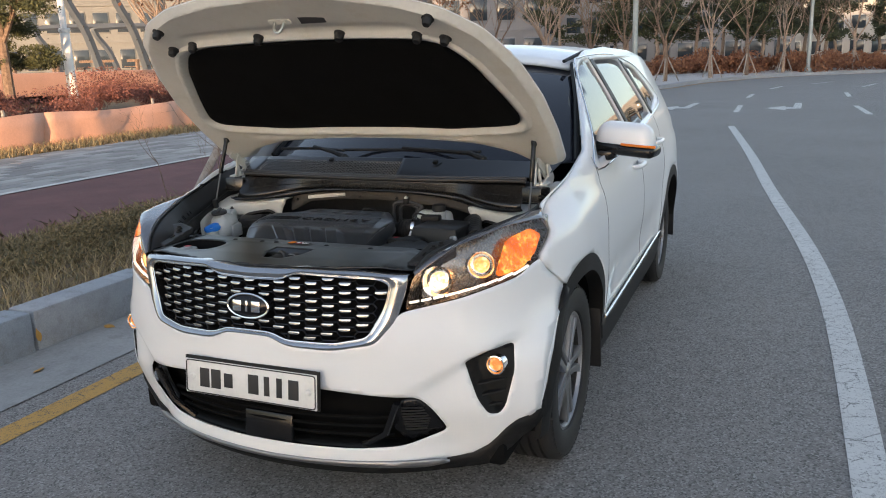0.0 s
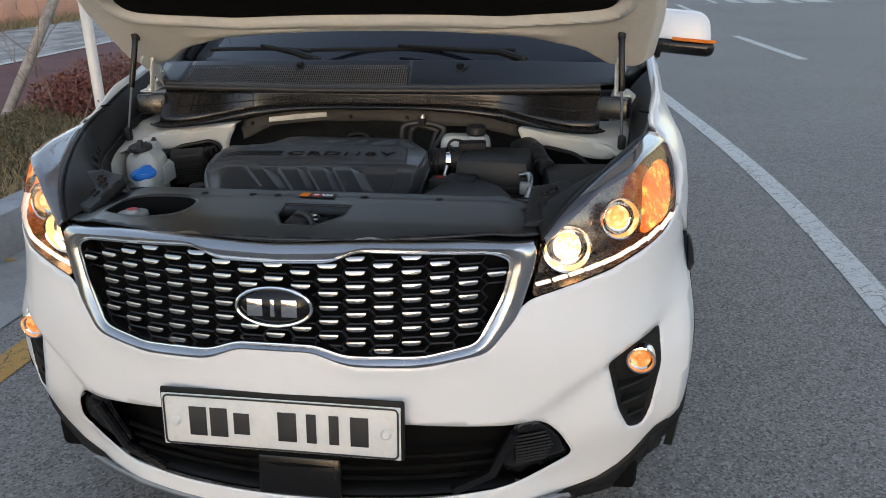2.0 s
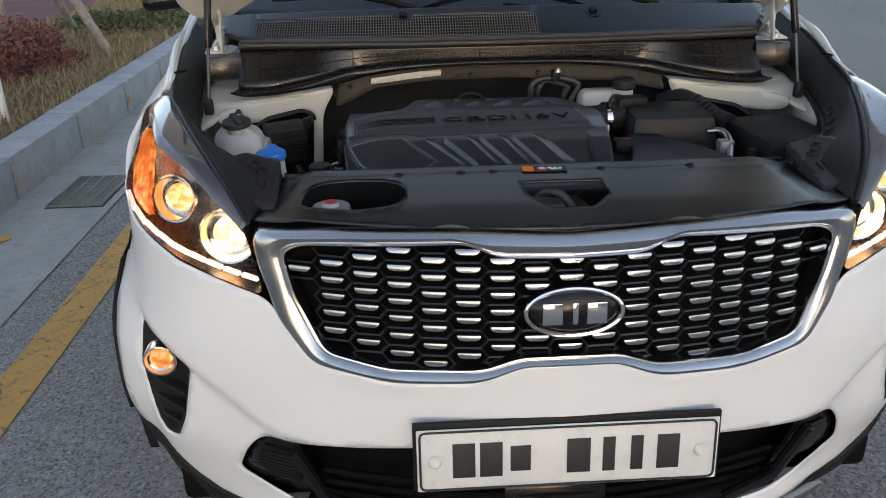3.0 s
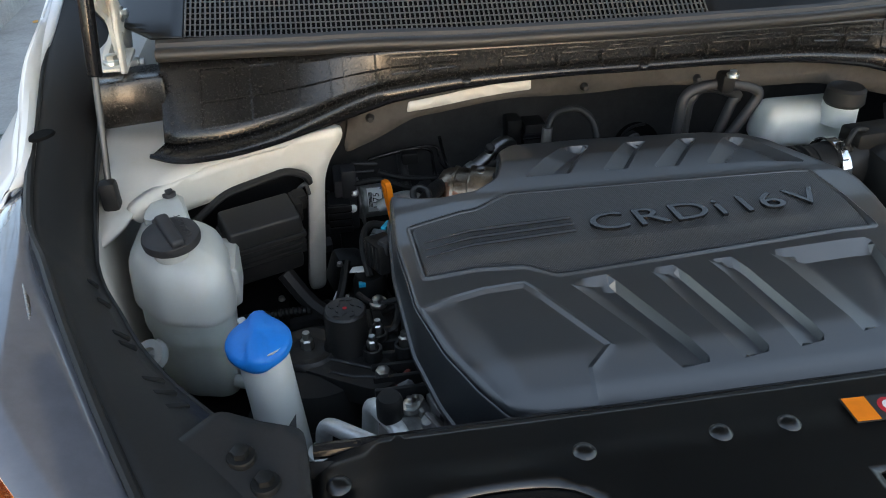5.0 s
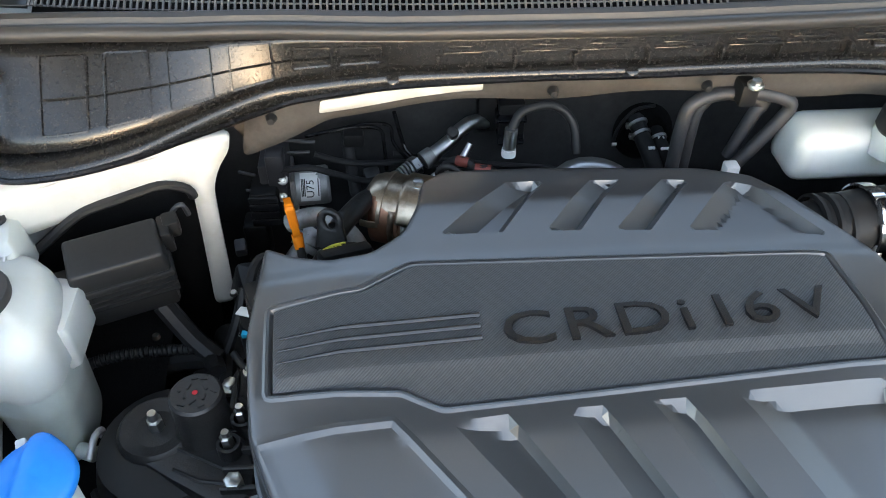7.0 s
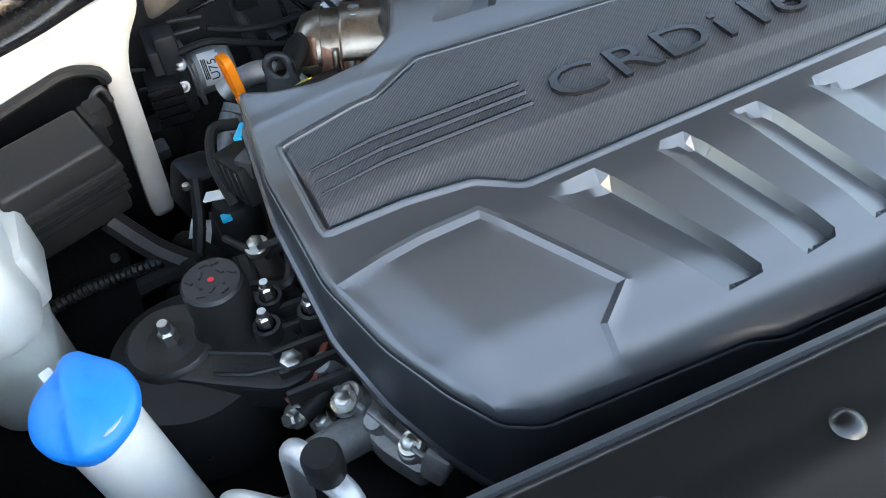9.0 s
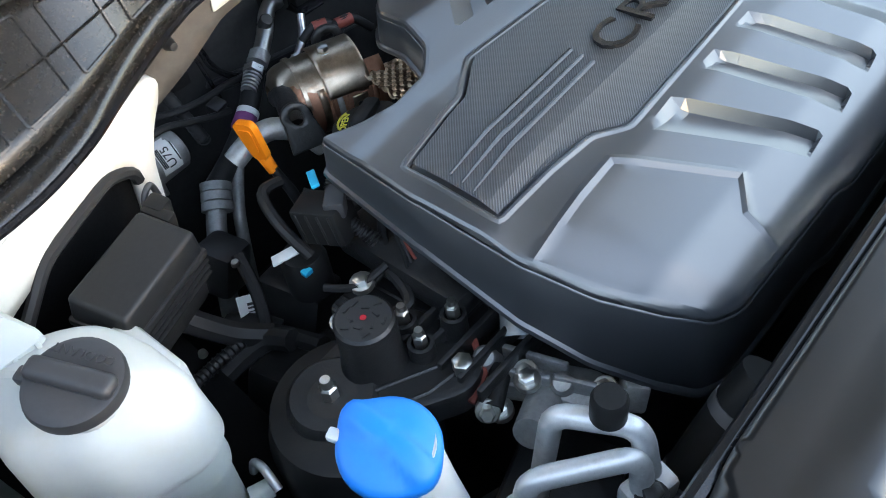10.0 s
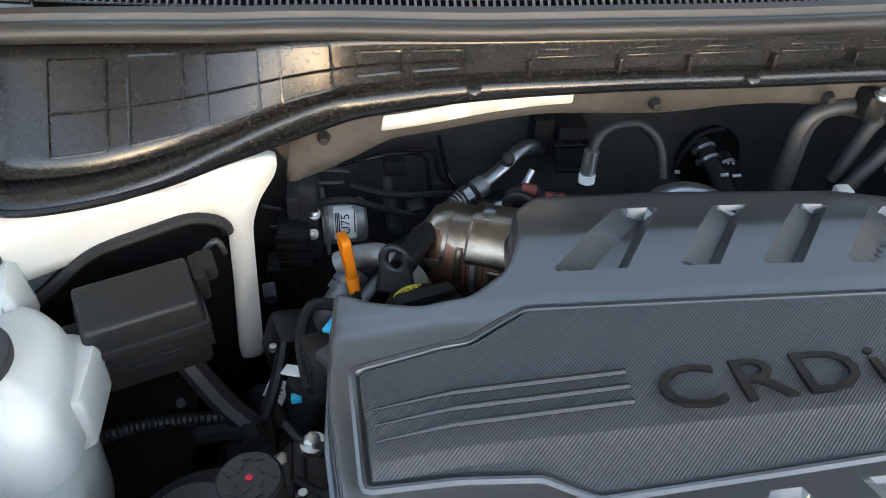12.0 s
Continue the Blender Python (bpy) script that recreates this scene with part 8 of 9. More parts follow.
part("hose_clip", pipe([(-0.60, 0.715, 0.80), (-0.597, 0.735, 0.81), (-0.597, 0.752, 0.80), (-0.60, 0.755, 0.785)], 0.004), PIPEALU, tank, "wire hose clip")
part("ear", ring_loft([plan(-0.715, -0.650, 0.835, 0.912, 0.93, 0.015), plan(-0.712, -0.654, 0.84, 0.908, 0.980, 0.015), plan(-0.705, -0.66, 0.85, 0.900, 0.987, 0.012)]), TANK, tank)
for k in range(3):
    part("ear_rib", box((0.004, 0.03, 0.02), pose(-0.70 + 0.018 * k, 0.848, 0.972, 20), 0.001), TANK, tank)
hexbolt("bolt", (-0.682, 0.886, 0.993), tank, 0.0055, mat=GREYPLASTIC)
cm = Matrix.Translation((-0.666, 0.772, 0.996)) @ pose(0, 0, 0, 6, -3, 25) @ Matrix.Scale(0.88, 4)
cap = part("cap", turned([(0.030, -0.012), (0.0385, -0.010), (0.0395, -0.003), (0.038, 0.002), (0.032, 0.005), (0, 0.006)], cm, 36), GREYPLASTIC, tank, "ribbed dark grey cap")
part("neck", turned([(0.028, -0.035), (0.03, -0.016)], cm, 24), TANK, tank)
part("grip", box((0.020, 0.074, 0.014), cm @ pose(0, 0, 0.007), 0.006, seg=3), GREYPLASTIC, cap)
part("cap_tab", box((0.014, 0.012, 0.012), cm @ pose(-0.004, 0.041, -0.004), 0.003), GREYPLASTIC, cap)
part("cap_lettering", letters("COOLANT", 0.011, cm @ pose(0.020, 0, 0.0085, 0, 0, 90), 0.0004), GREYPLASTIC, cap)

# washer filler
wash = thing("washer_filler", "translucent washer filler neck with bright blue cap", "washer filler", (-0.545, 0.57, 0.70))
part("neck", tube(bmesh.new(), [(-0.560, 0.584, 0.966), (-0.554, 0.576, 0.90), (-0.545, 0.560, 0.80), (-0.54, 0.555, 0.70)], [0.0265, 0.0265, 0.028, 0.03], 28), TANK, wash, "milky filler neck")
wm = Matrix.Translation((-0.562, 0.588, 0.965)) @ pose(0, 0, 0, 6, -4, 20) @ Matrix.Diagonal((0.87, 0.87, 0.68, 1))
b = bmesh.new()
rings = []
for z, k in ((-0.014, 0.93), (-0.007, 1.0), (0.002, 1.0), (0.006, 0.96), (0.009, 0.88), (0.012, 0.76), (0.0145, 0.62), (0.016, 0.47), (0.017, 0.3), (0.0175, 0.1)):
    ring = []
    for j in range(48):
        a = 2 * math.pi * j / 48
        r = 0.0395 + 0.006 * max(0, math.cos(a - 1.2)) ** 14 + 0.004 * max(0, -math.cos(a - 1.2)) ** 14
        ring.append(wm @ Vector((r * k * math.cos(a), r * k * math.sin(a), z + (0.008 * math.exp(-((r * k * math.sin(a - 1.2)) / 0.011) ** 8) * min(1, max(0, (z + 0.006) / 0.012))))))
    rings.append(ring)
wcap = part("cap", ring_loft(rings), BLUECAP, wash, "bright blue domed cap")
part("tab", box((0.010, 0.012, 0.010), wm @ pose(-0.006, 0.0405, 0.002, 0, 0, 0), 0.002), TANK, wash)
part("cap_lettering", letters("WASHER\nONLY", 0.0058, wm @ pose(-0.0185, 0.004, 0.0138, 0, -22, -20), 0.0012), BLUECAP, wcap)

# fuse box beside the post
fuse = thing("relay_box", "black plastic relay box with ribbed sides and clip", "relay box", (-0.575, 0.87, 0.88))
fm = pose(-0.571, 0.875, 0.943, 12, -2, 19)
part("lid", box((0.104, 0.060, 0.030), fm @ pose(0, 0, 0.001), 0.0045, seg=3, taper=(0.94, 0.90)), BOXPLASTIC, fuse)
part("lid_skirt", box((0.108, 0.064, 0.010), fm @ pose(0, 0, -0.017), 0.003), BOXPLASTIC, fuse)
part("base", box((0.098, 0.056, 0.06), fm @ pose(0, 0, -0.052), 0.006), BOXPLASTIC, fuse)
for k in range(3):
    part("rib", box((0.106, 0.064, 0.003), fm @ pose(0, 0, -0.029 - 0.009 * k), 0.001), BLACKPLASTIC, fuse)
part("clip", box((0.012, 0.030, 0.034), fm @ pose(0.056, 0.014, -0.004), 0.003), BLACKPLASTIC, fuse)
part("clip", box((0.018, 0.020, 0.026), fm @ pose(0.064, 0.020, 0.002), 0.004), BLACKPLASTIC, fuse)
part("clip", box((0.030, 0.026, 0.022), fm @ pose(-0.064, -0.006, -0.016), 0.004), BLACKPLASTIC, fuse)
part("clip_bar", box((0.034, 0.006, 0.006), fm @ pose(-0.066, -0.018, -0.006), 0.002), GREYPLASTIC, fuse)
part("bracket", pipe([(-0.527, 0.925, 0.935), (-0.518, 0.932, 0.955), (-0.507, 0.935, 0.962), (-0.503, 0.938, 0.945)], 0.003), GREYPLASTIC, fuse)

# turbocharger, oil filler and dipstick in the notch
turbo = thing("turbocharger", "brown tinted turbocharger with a dented heat shield", "turbocharger", (-0.26, 0.96, 0.78))
TA, TF = Vector((0.93, -0.36, 0.0)).normalized(), Vector((-0.36, -0.93, 0)).normalized()
TC = Vector((-0.302, 1.034, 0.871))


def shell_patch(t0, t1, a0, a1, radius, shift=(0, 0), nt=14, na=22):
    """A patch of a drum lying along the turbocharger: along it in metres, round it in degrees from the front over the top."""
    b = bmesh.new()
    grid = []
    for t in np.linspace(t0, t1, nt):
        c = TC + TA * t + TF * shift[0] + Vector((0, 0, shift[1]))
        r = radius(t) if callable(radius) else radius
        grid.append([b.verts.new(c + (TF * math.cos(radians(a)) + Vector((0, 0, math.sin(radians(a))))) * r) for a in np.linspace(a0, a1, na)])
    for p, q in zip(grid, grid[1:]):
        for k in range(na - 1):
            b.faces.new((p[k], p[k + 1], q[k + 1], q[k]))
    return b


part("heat_shield", shell_patch(0.0, 0.100, 14, 195, lambda t: float(glide(t, [0.0, 0.004, 0.014, 0.03, 0.1], [0.026, 0.036, 0.0425, 0.0445, 0.0455]))), HEATSHIELD, turbo, "bronze heat shield", thick=0.002)
part("shield_flange", shell_patch(0.052, 0.104, 18, 125, 0.0485, (0, 0.001)), HEATSHIELD, turbo, "folded shield plate", thick=0.002)
part("shield_bead", shell_patch(0.026, 0.031, 14, 190, 0.0468, (0, 0)), HEATSHIELD, turbo, thick=0.002)
part("shield_lip", shell_patch(0.006, 0.052, 6, 16, lambda t: 0.0455 + 0.003 * math.sin(t * 110), (0, 0)), HEATSHIELD, turbo, thick=0.002)
part("turbine_housing", shell_patch(0.016, 0.125, -125, 60, 0.0405, (0.004, 0)), RUSTY, turbo, "rust coloured turbine housing", thick=0.003)
for t, w, r, m in ((0.042, 0.008, 0.0430, HEATSHIELD), (0.053, 0.003, 0.0425, RUSTY), (0.060, 0.007, 0.0440, ALU), (0.071, 0.003, 0.0425, RUSTY), (0.104, 0.006, 0.0430, RUSTY)):
    part("clamp_band", shell_patch(t, t + w, -115, 40, r, (0.004, 0), 3), m, turbo, thick=0.002)
part("shield_tab", shell_patch(0.078, 0.096, -30, 14, 0.0445, (0.004, 0), 4), HEATSHIELD, turbo, "gold tinted tab", thick=0.0015)
part("tab_hole", turned([(0, 0.0012), (0.0032, 0.0012), (0.0036, 0)], Matrix.Translation(TC + TA * 0.086 + TF * 0.0505) @ TF.to_track_quat("Z", "Y").to_matrix().to_4x4(), 10), DARKMETAL, turbo)
dimple = [(-0.222, 0.975), (-0.165, 0.950), (-0.172, 0.905), (-0.205, 0.880), (-0.236, 0.905)]
part("shield_plate", facing(sheet(dimple, lambda x, y: (x, y, 0.896 - 0.10 * (x + 0.20) - 0.35 * np.clip(0.915 - y, 0, 1) + 0.0028 * np.sin(x * 520) * np.sin(y * 520)), 0.003), (0, 0, 1)), HEATSHIELD, turbo, "dimpled bronze shield plate", thick=0.002)
hexbolt("bolt", (-0.238, 1.008, 0.9205), turbo, 0.0068)
eye = [(0.018 * math.cos(a), 0.018 * math.sin(a) + 0.010) for a in np.linspace(-0.3, math.pi + 0.3, 14)] + [(-0.023, -0.03), (0.023, -0.03)]
eye_hole = [[(0.008 * math.cos(a), 0.010 * math.sin(a) + 0.010) for a in np.linspace(0, 2 * math.pi, 14, False)]]
part("lifting_eye", facing(sheet(eye, lambda x, z: (-0.197 + x, 1.050 - 0.45 * x, 0.888 + z), 0.006, eye_hole), (0, -1, 0)), DARKMETAL, turbo, "steel lifting eye", thick=0.005)
part("lifting_eye", facing(sheet(eye, lambda x, z: (-0.344 + 0.85 * x, 0.927 - 0.3 * x + 0.3 * z, 0.922 + 0.85 * z), 0.006, eye_hole), (0, -1, 0)), CASTBLACK, turbo, "black lifting eye", thick=0.005)
part("strap", pipe([(-0.338, 0.945, 0.905), (-0.322, 0.975, 0.905), (-0.306, 1.005, 0.900), (-0.297, 1.03, 0.885)], 0.013), CASTBLACK, turbo, "black bent strap")
part("flex_pipe", pipe([(-0.40, 0.985, 0.885), (-0.375, 0.980, 0.898), (-0.351, 0.972, 0.902), (-0.325, 0.960, 0.885), (-0.31, 0.95, 0.86)], 0.012, 6, 14), ALU, turbo, "silver wrapped pipe")
for pts in ([(-0.200, 1.098, 0.880), (-0.184, 1.092, 0.893), (-0.168, 1.085, 0.893), (-0.155, 1.072, 0.880)], [(-0.172, 1.088, 0.882), (-0.160, 1.076, 0.890), (-0.139, 1.070, 0.890), (-0.118, 1.06, 0.868)]):
    part("hose", pipe(pts, 0.0058, 6, 10), RUBBER, turbo, "black hose with red brown sleeves")
    part("sleeve", pipe(pts[1:3], 0.0074, 6, 10), BROWNPIPE, turbo, "red brown sleeve")
oil = thing("oil_cap", "black oil filler cap with yellow print", "oil cap", (-0.325, 0.858, 0.88))
part("cap", turned([(0.034, -0.03), (0.036, -0.004), (0.033, 0.002), (0, 0.004)], pose(-0.322, 0.850, 0.948, -14, 0, 0), 28), BLACKPLASTIC, oil)
part("grip", box((0.016, 0.062, 0.016), pose(-0.322, 0.850, 0.954, -14, 0, -60), 0.005), BLACKPLASTIC, oil)
part("print", letters("OPEN", 0.010, pose(-0.338, 0.862, 0.951, -14, 0, 35), 0.0004), YELLOWINK, oil, "yellow print")
part("print", tube(bmesh.new(), [(-0.322 + 0.027 * math.cos(a), 0.850 + 0.027 * math.sin(a), 0.9525 - 0.25 * 0.027 * math.sin(a)) for a in np.linspace(1.6, 2.9, 10)], 0.0012, 5), YELLOWINK, oil)
dip = thing("dipstick", "orange plastic dipstick handle with a finger loop", "dipstick", (-0.385, 0.918, 0.86))
d0, d1 = Vector((-0.392, 0.952, 0.948)), Vector((-0.386, 0.945, 0.900))
dz = (d1 - d0).normalized()
dn = dz.cross(Vector((-0.25, 1.0, 0.0))).normalized()
dm = Matrix.Translation((d0 + d1) / 2) @ Matrix((dn.cross(dz), dz, dn)).transposed().to_4x4()
half = (d1 - d0).length / 2
part("handle", slab(rounded([(-0.0135, -half), (0.0135, -half), (0.0095, half), (-0.0095, half)], 0.009, 5), -0.0045, 0.0045, dm, 0.0018), ORANGE, dip)
part("grip_rib", slab(rounded([(-0.0085, -half * 0.7), (0.0085, -half * 0.7), (0.0050, half * 0.5), (-0.0050, half * 0.5)], 0.004, 3), -0.0056, 0.0056, dm, 0.001), ORANGE, dip)
part("neck", tube(bmesh.new(), [(-0.386, 0.945, 0.902), (-0.384, 0.938, 0.885)], [0.007, 0.006], 10), ORANGE, dip)
part("stem", tube(bmesh.new(), [(-0.384, 0.938, 0.888), (-0.379, 0.925, 0.86), (-0.376, 0.91, 0.82)], [0.005, 0.006, 0.006], 10), CASTBLACK, dip, "black steel tube")

# pipes and hoses behind the engine
ac = thing("refrigerant_pipe", "bright aluminium pipe joining a black hose with crimped sleeves", "pipe", (-0.40, 0.98, 0.70))
part("pipe", pipe([(-0.125, 1.245, 0.850), (-0.146, 1.232, 0.860), (-0.165, 1.218, 0.859), (-0.190, 1.198, 0.846), (-0.222, 1.178, 0.833)], 0.0110), STEELPIPE, ac, "bright aluminium pipe")
part("collar", tube(bmesh.new(), [(-0.212, 1.184, 0.837), (-0.226, 1.176, 0.832)], 0.0142, 16), ALU, ac)
part("collar", tube(bmesh.new(), [(-0.234, 1.171, 0.8305), (-0.243, 1.165, 0.829)], 0.0148, 6), STEELPIPE, ac)
for k in range(5):
    part("crimp", tube(bmesh.new(), [(-0.245 - 0.0045 * k, 1.163 - 0.003 * k, 0.8285 - 0.001 * k), (-0.2475 - 0.0045 * k, 1.1615 - 0.003 * k, 0.828 - 0.001 * k)], 0.0130 - 0.0006 * k, 14), ALU, ac)
part("hose", pipe([(-0.235, 1.17, 0.83), (-0.29, 1.135, 0.80), (-0.34, 1.11, 0.785), (-0.388, 1.082, 0.785)], 0.0140), RUBBER, ac, "black rubber hose")
part("tag", tube(bmesh.new(), [(-0.288, 1.1365, 0.8015), (-0.304, 1.128, 0.797)], 0.0150, 16), PURPLE, ac, "purple tag")
part("tag", tube(bmesh.new(), [(-0.280, 1.141, 0.8045), (-0.287, 1.137, 0.802)], 0.0149, 16), PAPER, ac, "pale tag")
for t in (0.0, 0.35, 0.7):
    part("sleeve", tube(bmesh.new(), [(-0.384 - 0.02 * t, 1.086 - 0.02 * t, 0.787 - 0.02 * t), (-0.390 - 0.02 * t, 1.080 - 0.02 * t, 0.781 - 0.02 * t)], 0.019, 16), ALU, ac)
part("pipe", pipe([(-0.388, 1.082, 0.785), (-0.43, 1.045, 0.74), (-0.46, 1.02, 0.66)], 0.0125), ALU, ac)
part("pipe", pipe([(-0.34, 1.10, 0.78), (-0.385, 1.055, 0.75), (-0.42, 1.02, 0.66)], 0.008), ALU, ac)
part("port_cap", turned([(0, 0.012), (0.0075, 0.011), (0.009, 0.008), (0.009, -0.008)], Matrix.Translation((-0.181, 1.200, 0.862)) @ pose(0, 0, 0, 40), 16), DARKMETAL, ac)
part("pipe", pipe([(-0.160, 1.145, 0.882), (-0.170, 1.136, 0.868), (-0.184, 1.125, 0.860), (-0.212, 1.110, 0.851)], 0.0050), STEELPIPE, ac)
part("flare", tube(bmesh.new(), [(-0.204, 1.114, 0.853), (-0.214, 1.109, 0.850)], 0.0075, 8), STEELPIPE, ac)
valve = thing("expansion_valve", "black valve block on the firewall", "valve", (-0.095, 1.21, 0.85))
part("block", box((0.040, 0.045, 0.066), pose(-0.090, 1.245, 0.860), 0.004), BLACKPLASTIC, valve)
part("block", box((0.028, 0.040, 0.060), pose(-0.126, 1.255, 0.868), 0.004), BLACKPLASTIC, valve)
part("plate", box((0.046, 0.034, 0.006), pose(-0.092, 1.228, 0.875, 18), 0.002), GLOSSBLACK, valve)
part("plate", box((0.040, 0.030, 0.005), pose(-0.092, 1.222, 0.838, 18), 0.002), GLOSSBLACK, valve)
lines = thing("brake_lines", "bundle of thin black and grey lines along the firewall", "pipes", (-0.30, 1.22, 0.80))
for pts, r, m in (([(-0.40, 1.225, 0.850), (-0.355, 1.22, 0.862), (-0.319, 1.22, 0.867), (-0.288, 1.22, 0.861), (-0.283, 1.213, 0.838), (-0.281, 1.20, 0.80)], 0.0028, GLOSSBLACK),
                  ([(-0.38, 1.235, 0.848), (-0.326, 1.23, 0.862), (-0.297, 1.23, 0.865), (-0.273, 1.23, 0.859), (-0.268, 1.22, 0.834), (-0.240, 1.21, 0.800)], 0.0028, GLOSSBLACK),
                  ([(-0.266, 1.245, 0.875), (-0.257, 1.24, 0.832), (-0.248, 1.23, 0.811), (-0.225, 1.22, 0.795)], 0.0030, GLOSSBLACK),
                  ([(-0.435, 1.16, 0.836), (-0.393, 1.155, 0.844), (-0.358, 1.155, 0.832), (-0.323, 1.16, 0.815), (-0.29, 1.17, 0.80)], 0.0048, RUBBER),
                  ([(-0.385, 1.19, 0.842), (-0.351, 1.19, 0.828), (-0.307, 1.19, 0.821), (-0.262, 1.20, 0.814), (-0.22, 1.21, 0.80)], 0.0048, RUBBER),
                  ([(-0.440, 1.20, 0.840), (-0.393, 1.20, 0.839)], 0.0026, GREYPLASTIC),
                  ([(-0.430, 1.22, 0.848), (-0.386, 1.22, 0.842)], 0.0030, GREYPLASTIC),
                  ([(-0.27, 1.245, 0.800), (-0.196, 1.245, 0.786), (-0.116, 1.245, 0.773), (-0.019, 1.245, 0.761)], 0.0024, GREYPLASTIC),
                  ([(-0.27, 1.25, 0.792), (-0.196, 1.25, 0.778), (-0.067, 1.25, 0.760), (0.02, 1.25, 0.752)], 0.0024, GREYPLASTIC),
                  ([(-0.27, 1.245, 0.782), (-0.195, 1.245, 0.766), (-0.066, 1.245, 0.750), (0.02, 1.245, 0.742)], 0.0024, GREYPLASTIC),
                  ([(-0.50, 1.19, 0.815), (-0.475, 1.18, 0.815)], 0.0026, GREYPLASTIC),
                  ([(-0.49, 1.17, 0.795), (-0.462, 1.165, 0.797)], 0.0026, GREYPLASTIC)):
    part("line", pipe(pts, r, 5, 8), m, lines)
wavy = [(-0.338, 1.235, 0.850), (-0.338, 1.225, 0.830), (-0.334, 1.205, 0.800), (-0.33, 1.19, 0.77)]
part("line", pipe(wavy, 0.0085, 6, 10), FIREWALL, lines, "corrugated grey sleeve")
for k, c in enumerate(smoothed(wavy, 5)):
    part("ring", turned([(0.0085, -0.0014), (0.0100, 0), (0.0085, 0.0014)], Matrix.Translation(c) @ pose(0, 0, 0, 30), 10), GREYPLASTIC, lines)
part("joint", box((0.030, 0.022, 0.022), pose(-0.327, 1.205, 0.858), 0.004), BLACKPLASTIC, lines)
part("joint", box((0.024, 0.020, 0.016), pose(-0.303, 1.175, 0.812, 20, 0, 15), 0.004), CASTBLACK, lines)
heater = thing("heater_hose", "thick black heater hoses on a firewall grommet", "hose", (0.0, 1.15, 0.85))
part("grommet", turned([(0, 0.012), (0.036, 0.011), (0.044, 0.004), (0.048, 0.0)], pose(0.130, 1.270, 0.805, 90, 0, 0) @ pose(0, 0, 0, 0, 0, 20) @ Matrix.Diagonal((1, 1.15, 1, 1)), 28), FELT_VOID, heater)
part("hose", pipe([(0.113, 1.265, 0.835), (0.118, 1.23, 0.820), (0.126, 1.19, 0.803), (0.125, 1.14, 0.785), (0.12, 1.08, 0.74)], 0.0135), RUBBER, heater)
part("hose", pipe([(0.147, 1.265, 0.812), (0.151, 1.22, 0.796), (0.155, 1.16, 0.780), (0.15, 1.10, 0.74)], 0.0135), RUBBER, heater)
for c in ((0.114, 1.255, 0.832), (0.116, 1.238, 0.824), (0.148, 1.250, 0.806)):
    part("clamp", tube(bmesh.new(), [c, (c[0] + 0.001, c[1] - 0.004, c[2] - 0.002)], 0.0155, 14), STEELPIPE, heater)
    part("clamp_ear", box((0.006, 0.008, 0.008), pose(c[0] - 0.015, c[1] - 0.002, c[2] - 0.004), 0.001), STEELPIPE, heater)
for c, w in (((0.084, 1.258, 0.790), 0.007), ((0.150, 1.238, 0.813), 0.010), ((0.151, 1.215, 0.8085), 0.012), ((0.124, 1.20, 0.8215), 0.010)):
    part("mark", box((w, 0.004, 0.005), pose(*c, 30), 0.0), PAPER, heater, "white paint mark")
part("wire_loop", pipe([(0.085, 1.268, 0.79), (0.088, 1.262, 0.82), (0.108, 1.262, 0.85), (0.140, 1.262, 0.858)], 0.0028), RUBBER, heater)
loops = thing("fuel_pipes", "bent dark steel pipes on a clip bracket", "pipes", (0.14, 1.03, 0.90))
for o in (0.0, 0.022):
    part("pipe", pipe([(0.085 + o, 1.02 + o, 0.90), (0.083 + o, 1.015 + o, 0.985), (0.09 + o, 1.015 + o, 1.018 - o * 0.6), (0.125, 1.02 + o, 1.028 - o * 0.6), (0.175 - o, 1.02 + o, 1.026 - o * 0.6), (0.212 - o, 1.02 + o, 1.012 - o * 0.6), (0.205 - o, 1.02 + o, 0.985), (0.165, 1.02 + o, 0.92)], 0.0085, 5, 10), GREYPLASTIC, loops)
part("clip", box((0.022, 0.03, 0.03), pose(0.148, 1.012, 1.036), 0.005), BLACKPLASTIC, loops)
hexbolt("bolt", (0.152, 1.00, 1.052), loops, 0.006)
part("base", box((0.06, 0.03, 0.02), pose(0.12, 1.01, 0.895), 0.004), BLACKPLASTIC, loops)
part("plug", box((0.018, 0.018, 0.02), pose(0.155, 1.005, 0.925), 0.003), PAPER, loops)
hosepart = thing("vacuum_hose", "ribbed black vacuum hose with pale collar", "hose", (-0.10, 1.08, 0.90))
part("hose", pipe([(-0.115, 1.07, 0.955), (-0.10, 1.08, 0.975), (-0.06, 1.09, 0.975), (-0.035, 1.08, 0.955), (-0.03, 1.06, 0.92)], 0.006), RUBBER, hosepart)
part("collar", tube(bmesh.new(), [(-0.118, 1.065, 0.925), (-0.116, 1.068, 0.957)], 0.0085, 12), STEELPIPE, hosepart)
part("collar", tube(bmesh.new(), [(-0.1185, 1.064, 0.918), (-0.118, 1.065, 0.928)], 0.0095, 12), PAPER, hosepart)
egr = thing("exhaust_flex", "braided metal sleeve behind the cover", "pipe", (-0.03, 1.0, 0.86))
part("sleeve", pipe([(-0.085, 0.995, 0.865), (-0.04, 1.01, 0.915), (0.01, 1.005, 0.905), (0.03, 0.98, 0.86)], 0.027, 6, 18), STEELPIPE, egr)

# brake pressure unit behind
absu = thing("brake_unit", "grey brake pressure unit with a printed white label", "brake unit", (-0.42, 1.16, 0.72))
